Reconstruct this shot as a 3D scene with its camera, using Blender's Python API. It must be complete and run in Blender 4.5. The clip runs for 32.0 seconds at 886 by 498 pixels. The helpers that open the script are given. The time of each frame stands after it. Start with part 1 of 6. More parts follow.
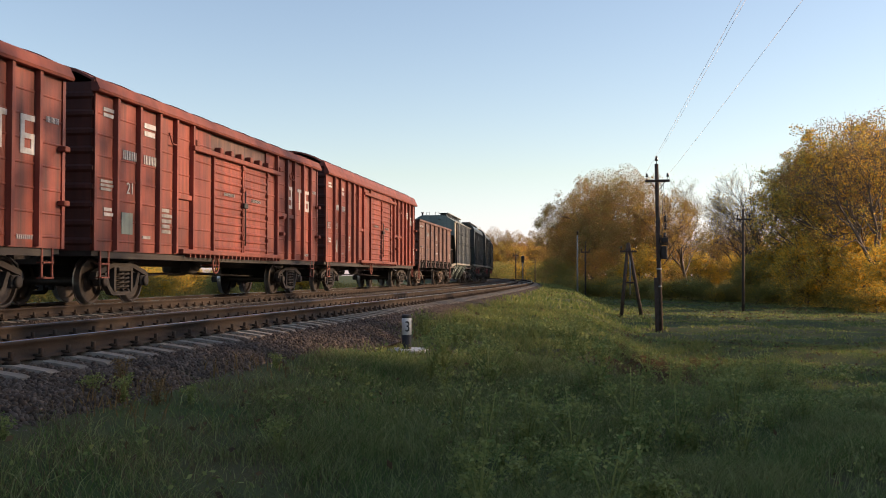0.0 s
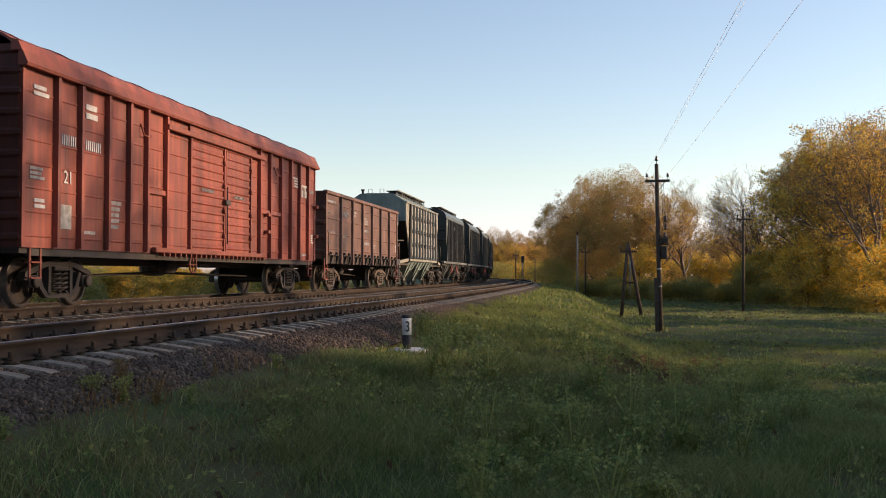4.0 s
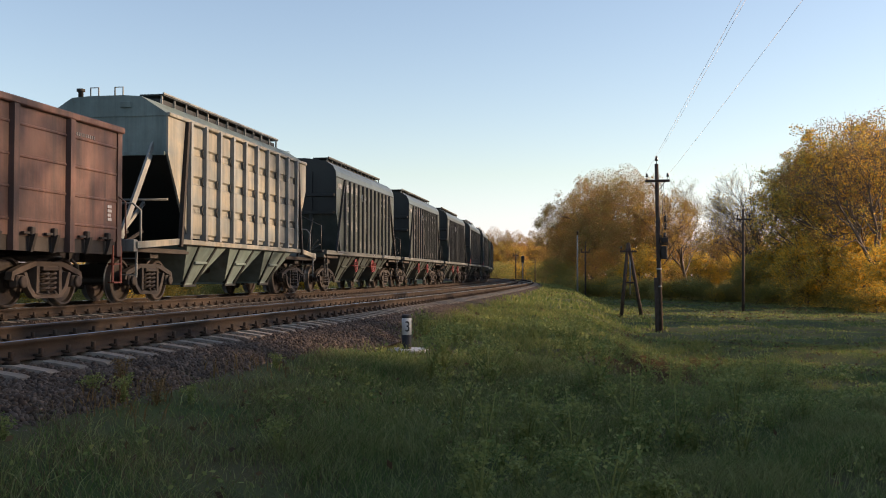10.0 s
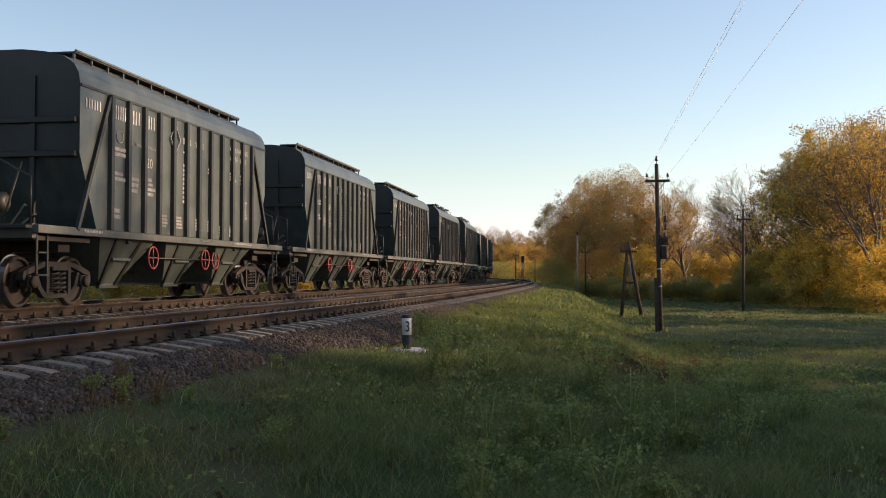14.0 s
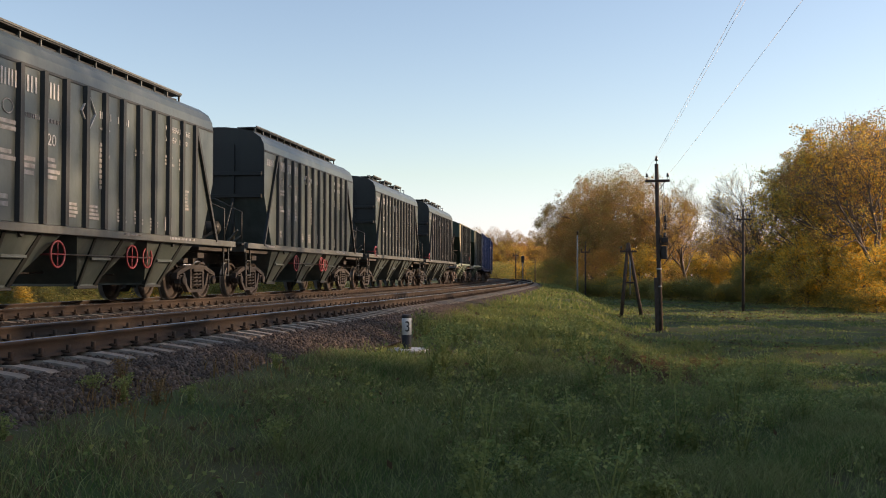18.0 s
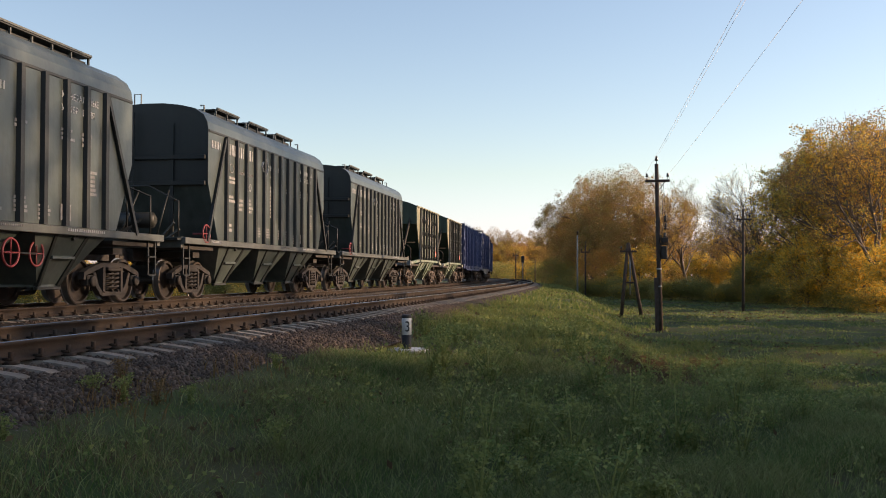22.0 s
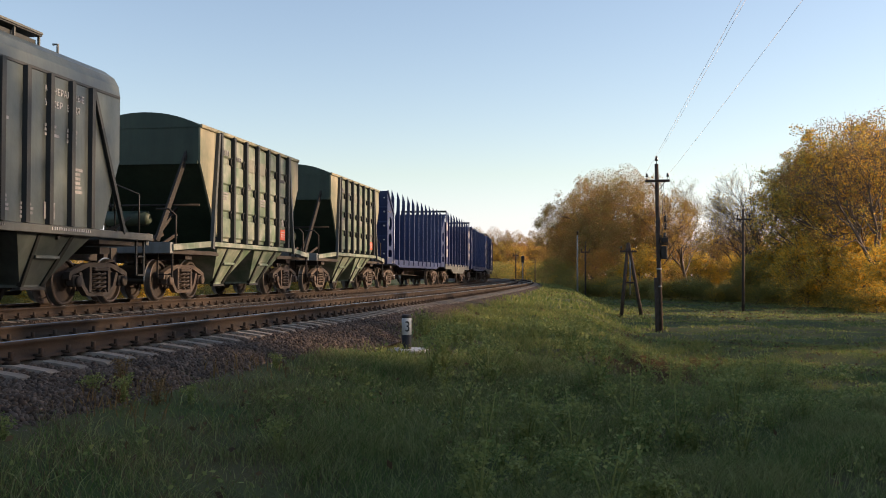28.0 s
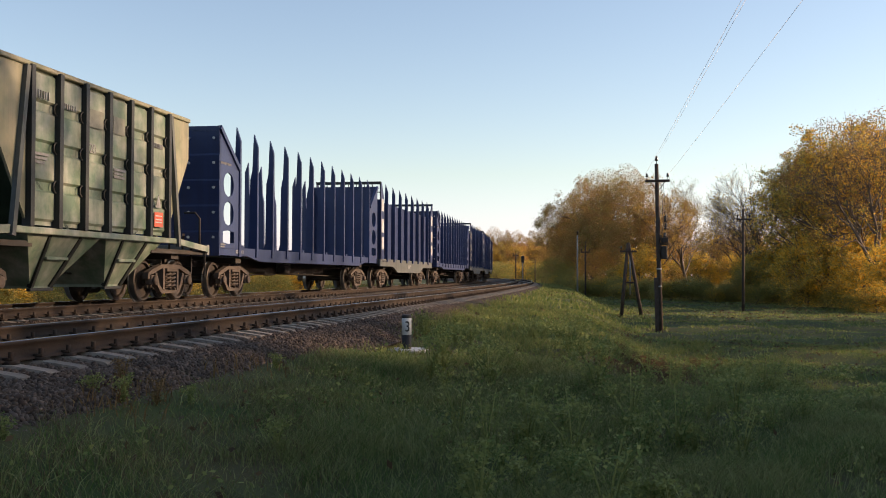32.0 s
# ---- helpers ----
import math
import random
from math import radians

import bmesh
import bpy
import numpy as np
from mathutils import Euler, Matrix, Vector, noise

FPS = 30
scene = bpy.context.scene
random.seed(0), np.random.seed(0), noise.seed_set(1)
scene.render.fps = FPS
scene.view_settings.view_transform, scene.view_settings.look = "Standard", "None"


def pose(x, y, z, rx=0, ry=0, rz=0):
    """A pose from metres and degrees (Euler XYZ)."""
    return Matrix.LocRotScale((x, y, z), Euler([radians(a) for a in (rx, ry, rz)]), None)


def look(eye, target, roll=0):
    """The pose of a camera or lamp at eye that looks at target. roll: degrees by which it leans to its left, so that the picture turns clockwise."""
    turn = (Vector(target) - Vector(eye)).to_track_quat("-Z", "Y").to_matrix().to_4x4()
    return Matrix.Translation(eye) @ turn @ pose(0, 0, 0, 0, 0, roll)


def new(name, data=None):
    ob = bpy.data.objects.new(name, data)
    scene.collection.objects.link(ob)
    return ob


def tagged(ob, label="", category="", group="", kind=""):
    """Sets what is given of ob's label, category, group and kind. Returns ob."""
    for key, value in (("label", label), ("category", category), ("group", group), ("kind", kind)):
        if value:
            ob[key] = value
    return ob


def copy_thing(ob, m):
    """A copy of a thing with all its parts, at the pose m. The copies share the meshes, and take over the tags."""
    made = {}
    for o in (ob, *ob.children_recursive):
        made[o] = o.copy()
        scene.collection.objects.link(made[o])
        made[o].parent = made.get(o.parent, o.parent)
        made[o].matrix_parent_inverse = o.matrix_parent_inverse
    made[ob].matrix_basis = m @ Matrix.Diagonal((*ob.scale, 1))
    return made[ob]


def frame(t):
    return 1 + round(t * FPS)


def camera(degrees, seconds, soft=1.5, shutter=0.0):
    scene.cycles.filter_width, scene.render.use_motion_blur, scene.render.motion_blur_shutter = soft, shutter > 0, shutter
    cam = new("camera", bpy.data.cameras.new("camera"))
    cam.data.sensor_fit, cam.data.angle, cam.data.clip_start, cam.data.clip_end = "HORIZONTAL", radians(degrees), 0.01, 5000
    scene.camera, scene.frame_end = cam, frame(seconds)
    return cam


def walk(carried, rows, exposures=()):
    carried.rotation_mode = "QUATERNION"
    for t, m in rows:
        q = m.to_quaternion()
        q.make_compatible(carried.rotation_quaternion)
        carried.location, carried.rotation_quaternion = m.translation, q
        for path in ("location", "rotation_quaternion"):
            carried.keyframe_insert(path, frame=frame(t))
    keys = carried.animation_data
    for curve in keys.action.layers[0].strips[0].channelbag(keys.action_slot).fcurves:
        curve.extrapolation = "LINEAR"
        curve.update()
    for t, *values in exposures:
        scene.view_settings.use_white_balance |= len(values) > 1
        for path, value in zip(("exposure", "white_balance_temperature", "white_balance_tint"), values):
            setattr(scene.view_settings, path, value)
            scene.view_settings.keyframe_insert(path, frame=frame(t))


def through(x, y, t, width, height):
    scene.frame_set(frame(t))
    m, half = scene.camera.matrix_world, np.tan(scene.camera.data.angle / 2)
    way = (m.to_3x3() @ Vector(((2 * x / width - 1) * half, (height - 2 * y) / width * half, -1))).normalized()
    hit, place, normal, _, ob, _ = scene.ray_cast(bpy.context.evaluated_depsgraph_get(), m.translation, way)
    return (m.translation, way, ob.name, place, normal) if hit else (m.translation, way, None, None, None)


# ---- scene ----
# The camera stands still beside the line; z = 0 is the top of the rails.
EYE = (0.0, 0.0, 0.616)
cam = camera(47.15, 32.0, soft=1.0)
VIEW = look(EYE, (0.0, 100.0, 0.616 + 2.559), 0.10)
walk(cam, [(0.0, VIEW), (32.0, VIEW)], exposures=[(0.0, 0.55, 6950, 18), (32.0, 0.55, 6950, 18)])

# ---- light: low autumn sun from the side of the meadow ----
SUN_AZ, SUN_EL = radians(82.0), radians(16.0)      # azimuth clockwise from +y
world = bpy.data.worlds.new("world")
scene.world = world
world.use_nodes = True
_bg = world.node_tree.nodes["Background"]
_sky = world.node_tree.nodes.new("ShaderNodeTexSky")
_sky.sky_type = "NISHITA"
_sky.sun_disc = False
_sky.sun_elevation, _sky.sun_rotation = SUN_EL, SUN_AZ
_sky.air_density, _sky.dust_density, _sky.ozone_density = 1.0, 0.6, 1.3
# thin evening haze: the sky towards the horizon goes pale, not yellow
_sep = world.node_tree.nodes.new("ShaderNodeSeparateColor")
_com = world.node_tree.nodes.new("ShaderNodeCombineColor")
_lift, _top = world.node_tree.nodes.new("ShaderNodeMath"), world.node_tree.nodes.new("ShaderNodeMath")
_lift.operation, _top.operation = "MULTIPLY", "MAXIMUM"
_lift.inputs[1].default_value = 0.98
for _a, _b in ((_sky.outputs[0], _sep.inputs[0]), (_sep.outputs[1], _lift.inputs[0]), (_lift.outputs[0], _top.inputs[0]), (_sep.outputs[2], _top.inputs[1]),
               (_sep.outputs[0], _com.inputs[0]), (_sep.outputs[1], _com.inputs[1]), (_top.outputs[0], _com.inputs[2]), (_com.outputs[0], _bg.inputs[0])):
    world.node_tree.links.new(_a, _b)
_bg.inputs[1].default_value = 0.15
sun = new("sun", bpy.data.lights.new("sun", "SUN"))
sun.data.energy, sun.data.angle, sun.data.color = 5.0, radians(0.6), (1.0, 0.74, 0.48)
sun_dir = Vector((math.sin(SUN_AZ) * math.cos(SUN_EL), math.cos(SUN_AZ) * math.cos(SUN_EL), math.sin(SUN_EL)))
sun.matrix_basis = look(sun_dir * 200, (0, 0, 0))

# ---- the two curved tracks: s runs along the near one, away from the camera ----
TH0, CURVE, S0, RAMP, NEAR, GAP = 0.16797, 0.00145, -0.165, 94.2, 6.266, 5.195
SS = np.arange(-120.0, 420.5, 0.5)
_k = CURVE * np.clip((SS - S0) / RAMP, 0, 1)
HEAD = TH0 - np.concatenate([[0], np.cumsum((_k[1:] + _k[:-1]) / 4)])
_px = np.concatenate([[0], np.cumsum((np.sin(HEAD[1:]) + np.sin(HEAD[:-1])) / 4)])
_py = np.concatenate([[0], np.cumsum((np.cos(HEAD[1:]) + np.cos(HEAD[:-1])) / 4)])
_i0 = 240
LINE_X = _px - _px[_i0] - math.cos(TH0) * NEAR
LINE_Y = _py - _py[_i0] + math.sin(TH0) * NEAR


def on_line(s, off=0.0):
    """Place and heading at s along the near track, off metres to its right."""
    x, y, h = np.interp(s, SS, LINE_X), np.interp(s, SS, LINE_Y), np.interp(s, SS, HEAD)
    return x + math.cos(h) * off, y - math.sin(h) * off, h


def line_pose(s, off=0.0, z=0.0):
    x, y, h = on_line(s, off)
    return pose(x, y, z, 0, 0, -math.degrees(h))


def train_shift(t):
    """How far the train has rolled towards the camera since 16 s."""
    u = t - 16
    return 4.732 * u - 0.1 + u * (-0.15653 + u * (0.005188 + u * (0.0010356 + u * (4.637e-6 - 1.3206e-6 * u))))


# ---- materials ----
def _tree(name):
    m = bpy.data.materials.new(name)
    m.use_nodes = True
    nt = m.node_tree
    return m, nt, nt.nodes["Principled BSDF"]


def _mix(nt, fac, a, b, kind="MIX"):
    n = nt.nodes.new("ShaderNodeMix")
    n.data_type, n.blend_type = "RGBA", kind
    for sock, v in ((n.inputs[0], fac), (n.inputs[6], a), (n.inputs[7], b)):
        if isinstance(v, (int, float)):
            sock.default_value = v
        elif isinstance(v, tuple):
            sock.default_value = (*v, 1)
        else:
            nt.links.new(v, sock)
    return n.outputs[2]


def _noise(nt, scale, detail=4, stretch=None, rough=0.6, world_space=False):
    n = nt.nodes.new("ShaderNodeTexNoise")
    n.inputs["Scale"].default_value, n.inputs["Detail"].default_value = scale, detail
    n.inputs["Roughness"].default_value = rough
    co = nt.nodes.new("ShaderNodeTexCoord") if not world_space else nt.nodes.new("ShaderNodeNewGeometry")
    out = co.outputs["Object"] if not world_space else co.outputs["Position"]
    if stretch:
        mp = nt.nodes.new("ShaderNodeMapping")
        mp.inputs["Scale"].default_value = stretch
        nt.links.new(out, mp.inputs[0])
        out = mp.outputs[0]
    nt.links.new(out, n.inputs["Vector"])
    return n.outputs[0]


def _ramp(nt, v, lo, hi):
    n = nt.nodes.new("ShaderNodeMapRange")
    n.inputs[1].default_value, n.inputs[2].default_value = lo, hi
    nt.links.new(v, n.inputs[0])
    return n.outputs[0]


def _bump(nt, bsdf, v, strength, dist=0.02):
    n = nt.nodes.new("ShaderNodeBump")
    n.inputs["Strength"].default_value, n.inputs["Distance"].default_value = strength, dist
    nt.links.new(v, n.inputs["Height"])
    nt.links.new(n.outputs[0], bsdf.inputs["Normal"])


def rough_mat(name, c1, c2, rough=0.85, scale=3.0, fine=60.0, bump=0.4, metal=0.0, vary=0.0, world_space=False, spread=(0.35, 0.65)):
    """Stone, soil, wood, rubber, bare metal: two scales of variation and relief."""
    m, nt, b = _tree(name)
    big, small = _noise(nt, scale, 5, world_space=world_space), _noise(nt, fine, 3, world_space=world_space)
    c = _mix(nt, _ramp(nt, big, *spread), c1, c2)
    c = _mix(nt, 0.35, c, _mix(nt, small, (0.25, 0.25, 0.25), (1.0, 1.0, 1.0)), "MULTIPLY")
    if vary:
        inf = nt.nodes.new("ShaderNodeObjectInfo")
        hs = nt.nodes.new("ShaderNodeHueSaturation")
        nt.links.new(_ramp(nt, inf.outputs["Random"], 0, 1), hs.inputs["Fac"])
        hs.inputs["Value"].default_value = 1 + vary
        hs.inputs["Saturation"].default_value = 1 - vary * 0.4
        nt.links.new(c, hs.inputs["Color"])
        c = hs.outputs[0]
    nt.links.new(c, b.inputs["Base Color"])
    b.inputs["Roughness"].default_value, b.inputs["Metallic"].default_value = rough, metal
    if rough > 0.8:
        b.inputs["Specular IOR Level"].default_value = 0.15
    _bump(nt, b, small, bump)
    return m


def paint(name, col, faded, dirt, amount=0.5, rough=0.55, streak=1.0, rust=(0.10, 0.035, 0.015), rusty=0.3, patch=0.9):
    """Weathered wagon paint: faded patches, dirt streaks that run down, rust spots, soft dents."""
    m, nt, b = _tree(name)
    c = _mix(nt, _ramp(nt, _noise(nt, patch, 6), 0.38, 0.64), col, faded)
    run = _noise(nt, 5.0 * streak, 5, (1.0, 1.0, 0.07))
    d = nt.nodes.new("ShaderNodeMath")
    d.operation = "MULTIPLY"
    nt.links.new(_ramp(nt, run, 0.38, 0.72), d.inputs[0])
    d.inputs[1].default_value = amount
    c = _mix(nt, d.outputs[0], c, dirt)
    r = nt.nodes.new("ShaderNodeMath")
    r.operation = "MULTIPLY"
    nt.links.new(_ramp(nt, _noise(nt, 3.2, 8, None, 0.7), 0.58, 0.72), r.inputs[0])
    r.inputs[1].default_value = rusty
    c = _mix(nt, r.outputs[0], c, rust)
    blot = nt.nodes.new("ShaderNodeMath")
    blot.operation = "MULTIPLY"
    nt.links.new(_ramp(nt, _noise(nt, 0.55, 7, None, 0.68), 0.46, 0.74), blot.inputs[0])
    blot.inputs[1].default_value = 0.45 * amount + 0.1
    c = _mix(nt, blot.outputs[0], c, dirt)
    grime = _noise(nt, 26.0, 4)
    c = _mix(nt, 0.30, c, _mix(nt, grime, (0.35, 0.35, 0.35), (1, 1, 1)), "MULTIPLY")
    nt.links.new(c, b.inputs["Base Color"])
    nt.links.new(_ramp_to(nt, grime, rough - 0.08, rough + 0.2), b.inputs["Roughness"])
    _bump(nt, b, _noise(nt, 2.4, 3), 0.25, 0.03)
    return m


def _ramp_to(nt, v, lo, hi):
    n = nt.nodes.new("ShaderNodeMapRange")
    n.inputs[3].default_value, n.inputs[4].default_value = lo, hi
    nt.links.new(v, n.inputs[0])
    return n.outputs[0]


def leaf_mat(name, c1, c2, c3, through=0.35, scale=0.35):
    """Leaves and grass blades: clumps of colour in space, a shade for each island, light let through."""
    m, nt, b = _tree(name)
    geo = nt.nodes.new("ShaderNodeNewGeometry")
    c = _mix(nt, _ramp(nt, _noise(nt, scale, 3, world_space=True), 0.35, 0.65), c1, c2)
    c = _mix(nt, _ramp(nt, geo.outputs["Random Per Island"], 0.25, 1.3), c, c3)
    nt.links.new(c, b.inputs["Base Color"])
    b.inputs["Roughness"].default_value = 0.6
    b.inputs["Specular IOR Level"].default_value = 0.12
    tr = nt.nodes.new("ShaderNodeBsdfTranslucent")
    nt.links.new(c, tr.inputs[0])
    mx = nt.nodes.new("ShaderNodeMixShader")
    mx.inputs[0].default_value = through
    nt.links.new(b.outputs[0], mx.inputs[1])
    nt.links.new(tr.outputs[0], mx.inputs[2])
    nt.links.new(mx.outputs[0], nt.nodes["Material Output"].inputs[0])
    return m


RED = paint("red_oxide_paint", (0.215, 0.038, 0.022), (0.31, 0.066, 0.037), (0.065, 0.020, 0.015), 0.9, 0.55, patch=0.7)
# darker copy of the red: the shade of the end walls is painted in
RED_END_SHADE = paint("shade_darkened_red_paint", (0.085, 0.024, 0.018), (0.115, 0.034, 0.024), (0.035, 0.014, 0.012), 0.6, 0.7)
RED_DARK = paint("dull_red_paint", (0.20, 0.042, 0.025), (0.25, 0.06, 0.035), (0.07, 0.022, 0.016), 0.6, 0.65)
BROWN = paint("brown_gondola_paint", (0.105, 0.045, 0.032), (0.21, 0.10, 0.072), (0.035, 0.022, 0.018), 0.85, 0.55, patch=1.3)
CREAM = paint("weathered_cream_paint", (0.21, 0.235, 0.225), (0.38, 0.34, 0.25), (0.085, 0.085, 0.075), 0.75, 0.5, rust=(0.18, 0.09, 0.04), rusty=0.4, patch=1.8)
TEAL = paint("faded_blue_green_paint", (0.13, 0.19, 0.18), (0.20, 0.26, 0.24), (0.05, 0.06, 0.055), 0.5, 0.6, rusty=0.3)
GREEN = paint("dark_green_paint", (0.054, 0.074, 0.068), (0.092, 0.112, 0.105), (0.026, 0.031, 0.029), 0.5, 0.32, rusty=0.10, patch=1.4)
# colour of posts and fittings; also puts shade into the hopper ends
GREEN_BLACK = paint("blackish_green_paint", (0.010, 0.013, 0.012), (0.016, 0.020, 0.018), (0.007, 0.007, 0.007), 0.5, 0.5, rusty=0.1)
OLIVE = paint("faded_olive_green_paint", (0.11, 0.18, 0.115), (0.34, 0.355, 0.295), (0.055, 0.07, 0.05), 0.45, 0.5, rust=(0.22, 0.17, 0.11), rusty=0.35, patch=1.9)
OLIVE_CREAM = paint("peeling_cream_green_paint", (0.33, 0.30, 0.20), (0.14, 0.17, 0.10), (0.10, 0.09, 0.06), 0.45, 0.6, rusty=0.3)
OLIVE_DARK = paint("dark_hopper_green_paint", (0.028, 0.055, 0.035), (0.05, 0.08, 0.05), (0.015, 0.02, 0.015), 0.5, 0.55, rusty=0.15)
BLUE = paint("navy_blue_paint", (0.014, 0.030, 0.105), (0.020, 0.040, 0.13), (0.008, 0.012, 0.03), 0.35, 0.4, rusty=0.06)
FRAME_BLACK = paint("black_underframe", (0.018, 0.016, 0.015), (0.035, 0.03, 0.026), (0.05, 0.035, 0.025), 0.5, 0.7, rusty=0.4)
BOGIE = paint("dusty_bogie_steel", (0.020, 0.016, 0.014), (0.036, 0.029, 0.024), (0.013, 0.011, 0.009), 0.5, 0.75, rusty=0.3)
BOGIE_RUST = paint("rust_dusted_bogie_steel", (0.070, 0.052, 0.041), (0.115, 0.084, 0.063), (0.028, 0.022, 0.018), 0.5, 0.8, rusty=0.35)
SILL = paint("grey_white_sill_paint", (0.22, 0.24, 0.24), (0.32, 0.33, 0.31), (0.07, 0.07, 0.065), 0.5, 0.6, rusty=0.3)
SILL_GREEN = paint("grey_green_sill_paint", (0.075, 0.085, 0.08), (0.12, 0.13, 0.12), (0.03, 0.032, 0.03), 0.5, 0.55, rusty=0.3)
PATCH = rough_mat("pale_repaint_patch", (0.23, 0.23, 0.19), (0.16, 0.17, 0.13), 0.7, 6.0, 50.0, 0.05)
HAND_RED = paint("red_handwheel_paint", (0.22, 0.022, 0.028), (0.28, 0.045, 0.05), (0.07, 0.02, 0.02), 0.4, 0.5)
MARK = rough_mat("white_marking_paint", (0.55, 0.56, 0.57), (0.36, 0.36, 0.36), 0.7, 6.0, 50.0, 0.05)
MARK_DIM = rough_mat("worn_marking_paint", (0.33, 0.33, 0.33), (0.17, 0.165, 0.16), 0.7, 6.0, 50.0, 0.05)
ORANGE = rough_mat("orange_placard_paint", (0.72, 0.09, 0.03), (0.6, 0.12, 0.06), 0.6, 6.0, 50.0, 0.05)
WHEEL = rough_mat("wheel_steel", (0.024, 0.020, 0.018), (0.05, 0.037, 0.028), 0.55, 4.0, 40.0, 0.2, metal=0.4)
TREAD = rough_mat("polished_wheel_tread", (0.42, 0.40, 0.38), (0.30, 0.28, 0.26), 0.28, 3.0, 60.0, 0.05, metal=0.9)
RAIL_TOP = rough_mat("polished_rail_head", (0.62, 0.60, 0.57), (0.50, 0.47, 0.43), 0.16, 2.0, 80.0, 0.05, metal=1.0)
RAIL_SIDE = rough_mat("rusty_rail_web", (0.036, 0.028, 0.0225), (0.058, 0.042, 0.032), 0.85, 2.0, 50.0, 0.3)
SLEEPER = rough_mat("dirty_concrete_sleeper", (0.30, 0.26, 0.215), (0.18, 0.152, 0.122), 0.9, 4.0, 60.0, 0.4, vary=0.25)
STONE = leaf_mat("crushed_ballast_stone", (0.042, 0.029, 0.022), (0.070, 0.051, 0.039), (0.17, 0.13, 0.10), 0.0, 1.6)
BALLAST = rough_mat("ballast_bed", (0.040, 0.029, 0.022), (0.075, 0.054, 0.040), 0.95, 9.0, 30.0, 1.0, world_space=True)
SOIL = rough_mat("grassy_soil", (0.058, 0.088, 0.026), (0.105, 0.085, 0.045), 0.95, 0.5, 18.0, 1.0, world_space=True, spread=(0.4, 0.75))
WOOD = rough_mat("weathered_pole_wood", (0.055, 0.042, 0.035), (0.09, 0.07, 0.058), 0.9, 3.0, 40.0, 0.6)
CONCRETE = rough_mat("pale_concrete", (0.36, 0.35, 0.32), (0.28, 0.27, 0.24), 0.9, 4.0, 50.0, 0.3)
WHITE = rough_mat("whitewash", (0.72, 0.72, 0.70), (0.55, 0.55, 0.52), 0.8, 5.0, 60.0, 0.2)
BLACK = rough_mat("black_paint", (0.016, 0.016, 0.017), (0.03, 0.03, 0.03), 0.7, 5.0, 60.0, 0.2)
CERAMIC = rough_mat("brown_glazed_insulator", (0.03, 0.022, 0.02), (0.05, 0.035, 0.03), 0.25, 5.0, 60.0, 0.05)
GLASSY = rough_mat("pale_glass_insulator", (0.35, 0.37, 0.37), (0.45, 0.47, 0.47), 0.2, 5.0, 60.0, 0.05)
# near-white and translucent in place of a glint, so the wires' undersides look bright
WIRE = leaf_mat("brightened_wire", (0.94, 0.94, 0.94), (0.90, 0.90, 0.90), (0.92, 0.92, 0.92), 0.6, 5.0)
BARK = rough_mat("grey_brown_bark", (0.11, 0.088, 0.070), (0.18, 0.148, 0.12), 0.95, 2.0, 25.0, 0.8)
GRASS = leaf_mat("bank_grass", (0.080, 0.142, 0.038), (0.132, 0.158, 0.052), (0.38, 0.38, 0.17), 0.36, 0.8)
MEADOW = leaf_mat("meadow_grass", (0.082, 0.142, 0.038), (0.135, 0.168, 0.050), (0.33, 0.32, 0.12), 0.46, 0.5)
WITHERED = leaf_mat("withered_grass", (0.085, 0.066, 0.036), (0.12, 0.095, 0.05), (0.24, 0.19, 0.10), 0.25, 0.9)
DRY = leaf_mat("dry_stalks", (0.17, 0.105, 0.045), (0.13, 0.095, 0.042), (0.27, 0.18, 0.08), 0.28, 1.5)
WEED = leaf_mat("broad_weed_leaves", (0.12, 0.19, 0.06), (0.20, 0.24, 0.08), (0.38, 0.38, 0.13), 0.38, 1.0)
GOLD = leaf_mat("golden_leaves", (0.84, 0.48, 0.050), (0.66, 0.38, 0.05), (0.90, 0.62, 0.12), 0.48, 0.35)
YELLOWGREEN = leaf_mat("yellow_green_leaves", (0.44, 0.36, 0.085), (0.20, 0.22, 0.062), (0.54, 0.43, 0.12), 0.44, 0.3)
RUSSET = leaf_mat("russet_leaves", (0.36, 0.195, 0.074), (0.245, 0.165, 0.068), (0.48, 0.285, 0.10), 0.42, 0.22)
PINKISH = leaf_mat("copper_leaves", (0.60, 0.28, 0.10), (0.50, 0.24, 0.08), (0.66, 0.38, 0.13), 0.42, 0.3)
DEEPGREEN = leaf_mat("shaded_green_leaves", (0.18, 0.22, 0.068), (0.27, 0.27, 0.085), (0.40, 0.34, 0.11), 0.46, 0.3)


# ---- mesh helpers ----
def box(bm, x0, x1, y0, y1, z0, z1, bevel=0.0):
    vs = [bm.verts.new((x, y, z)) for x in (x0, x1) for y in (y0, y1) for z in (z0, z1)]
    fs = [bm.faces.new([vs[i] for i in f]) for f in ((0, 1, 3, 2), (4, 6, 7, 5), (0, 4, 5, 1), (2, 3, 7, 6), (0, 2, 6, 4), (1, 5, 7, 3))]
    if bevel:
        bmesh.ops.bevel(bm, geom=list({e for f in fs for e in f.edges}), offset=bevel, segments=1, affect="EDGES")
    return bm


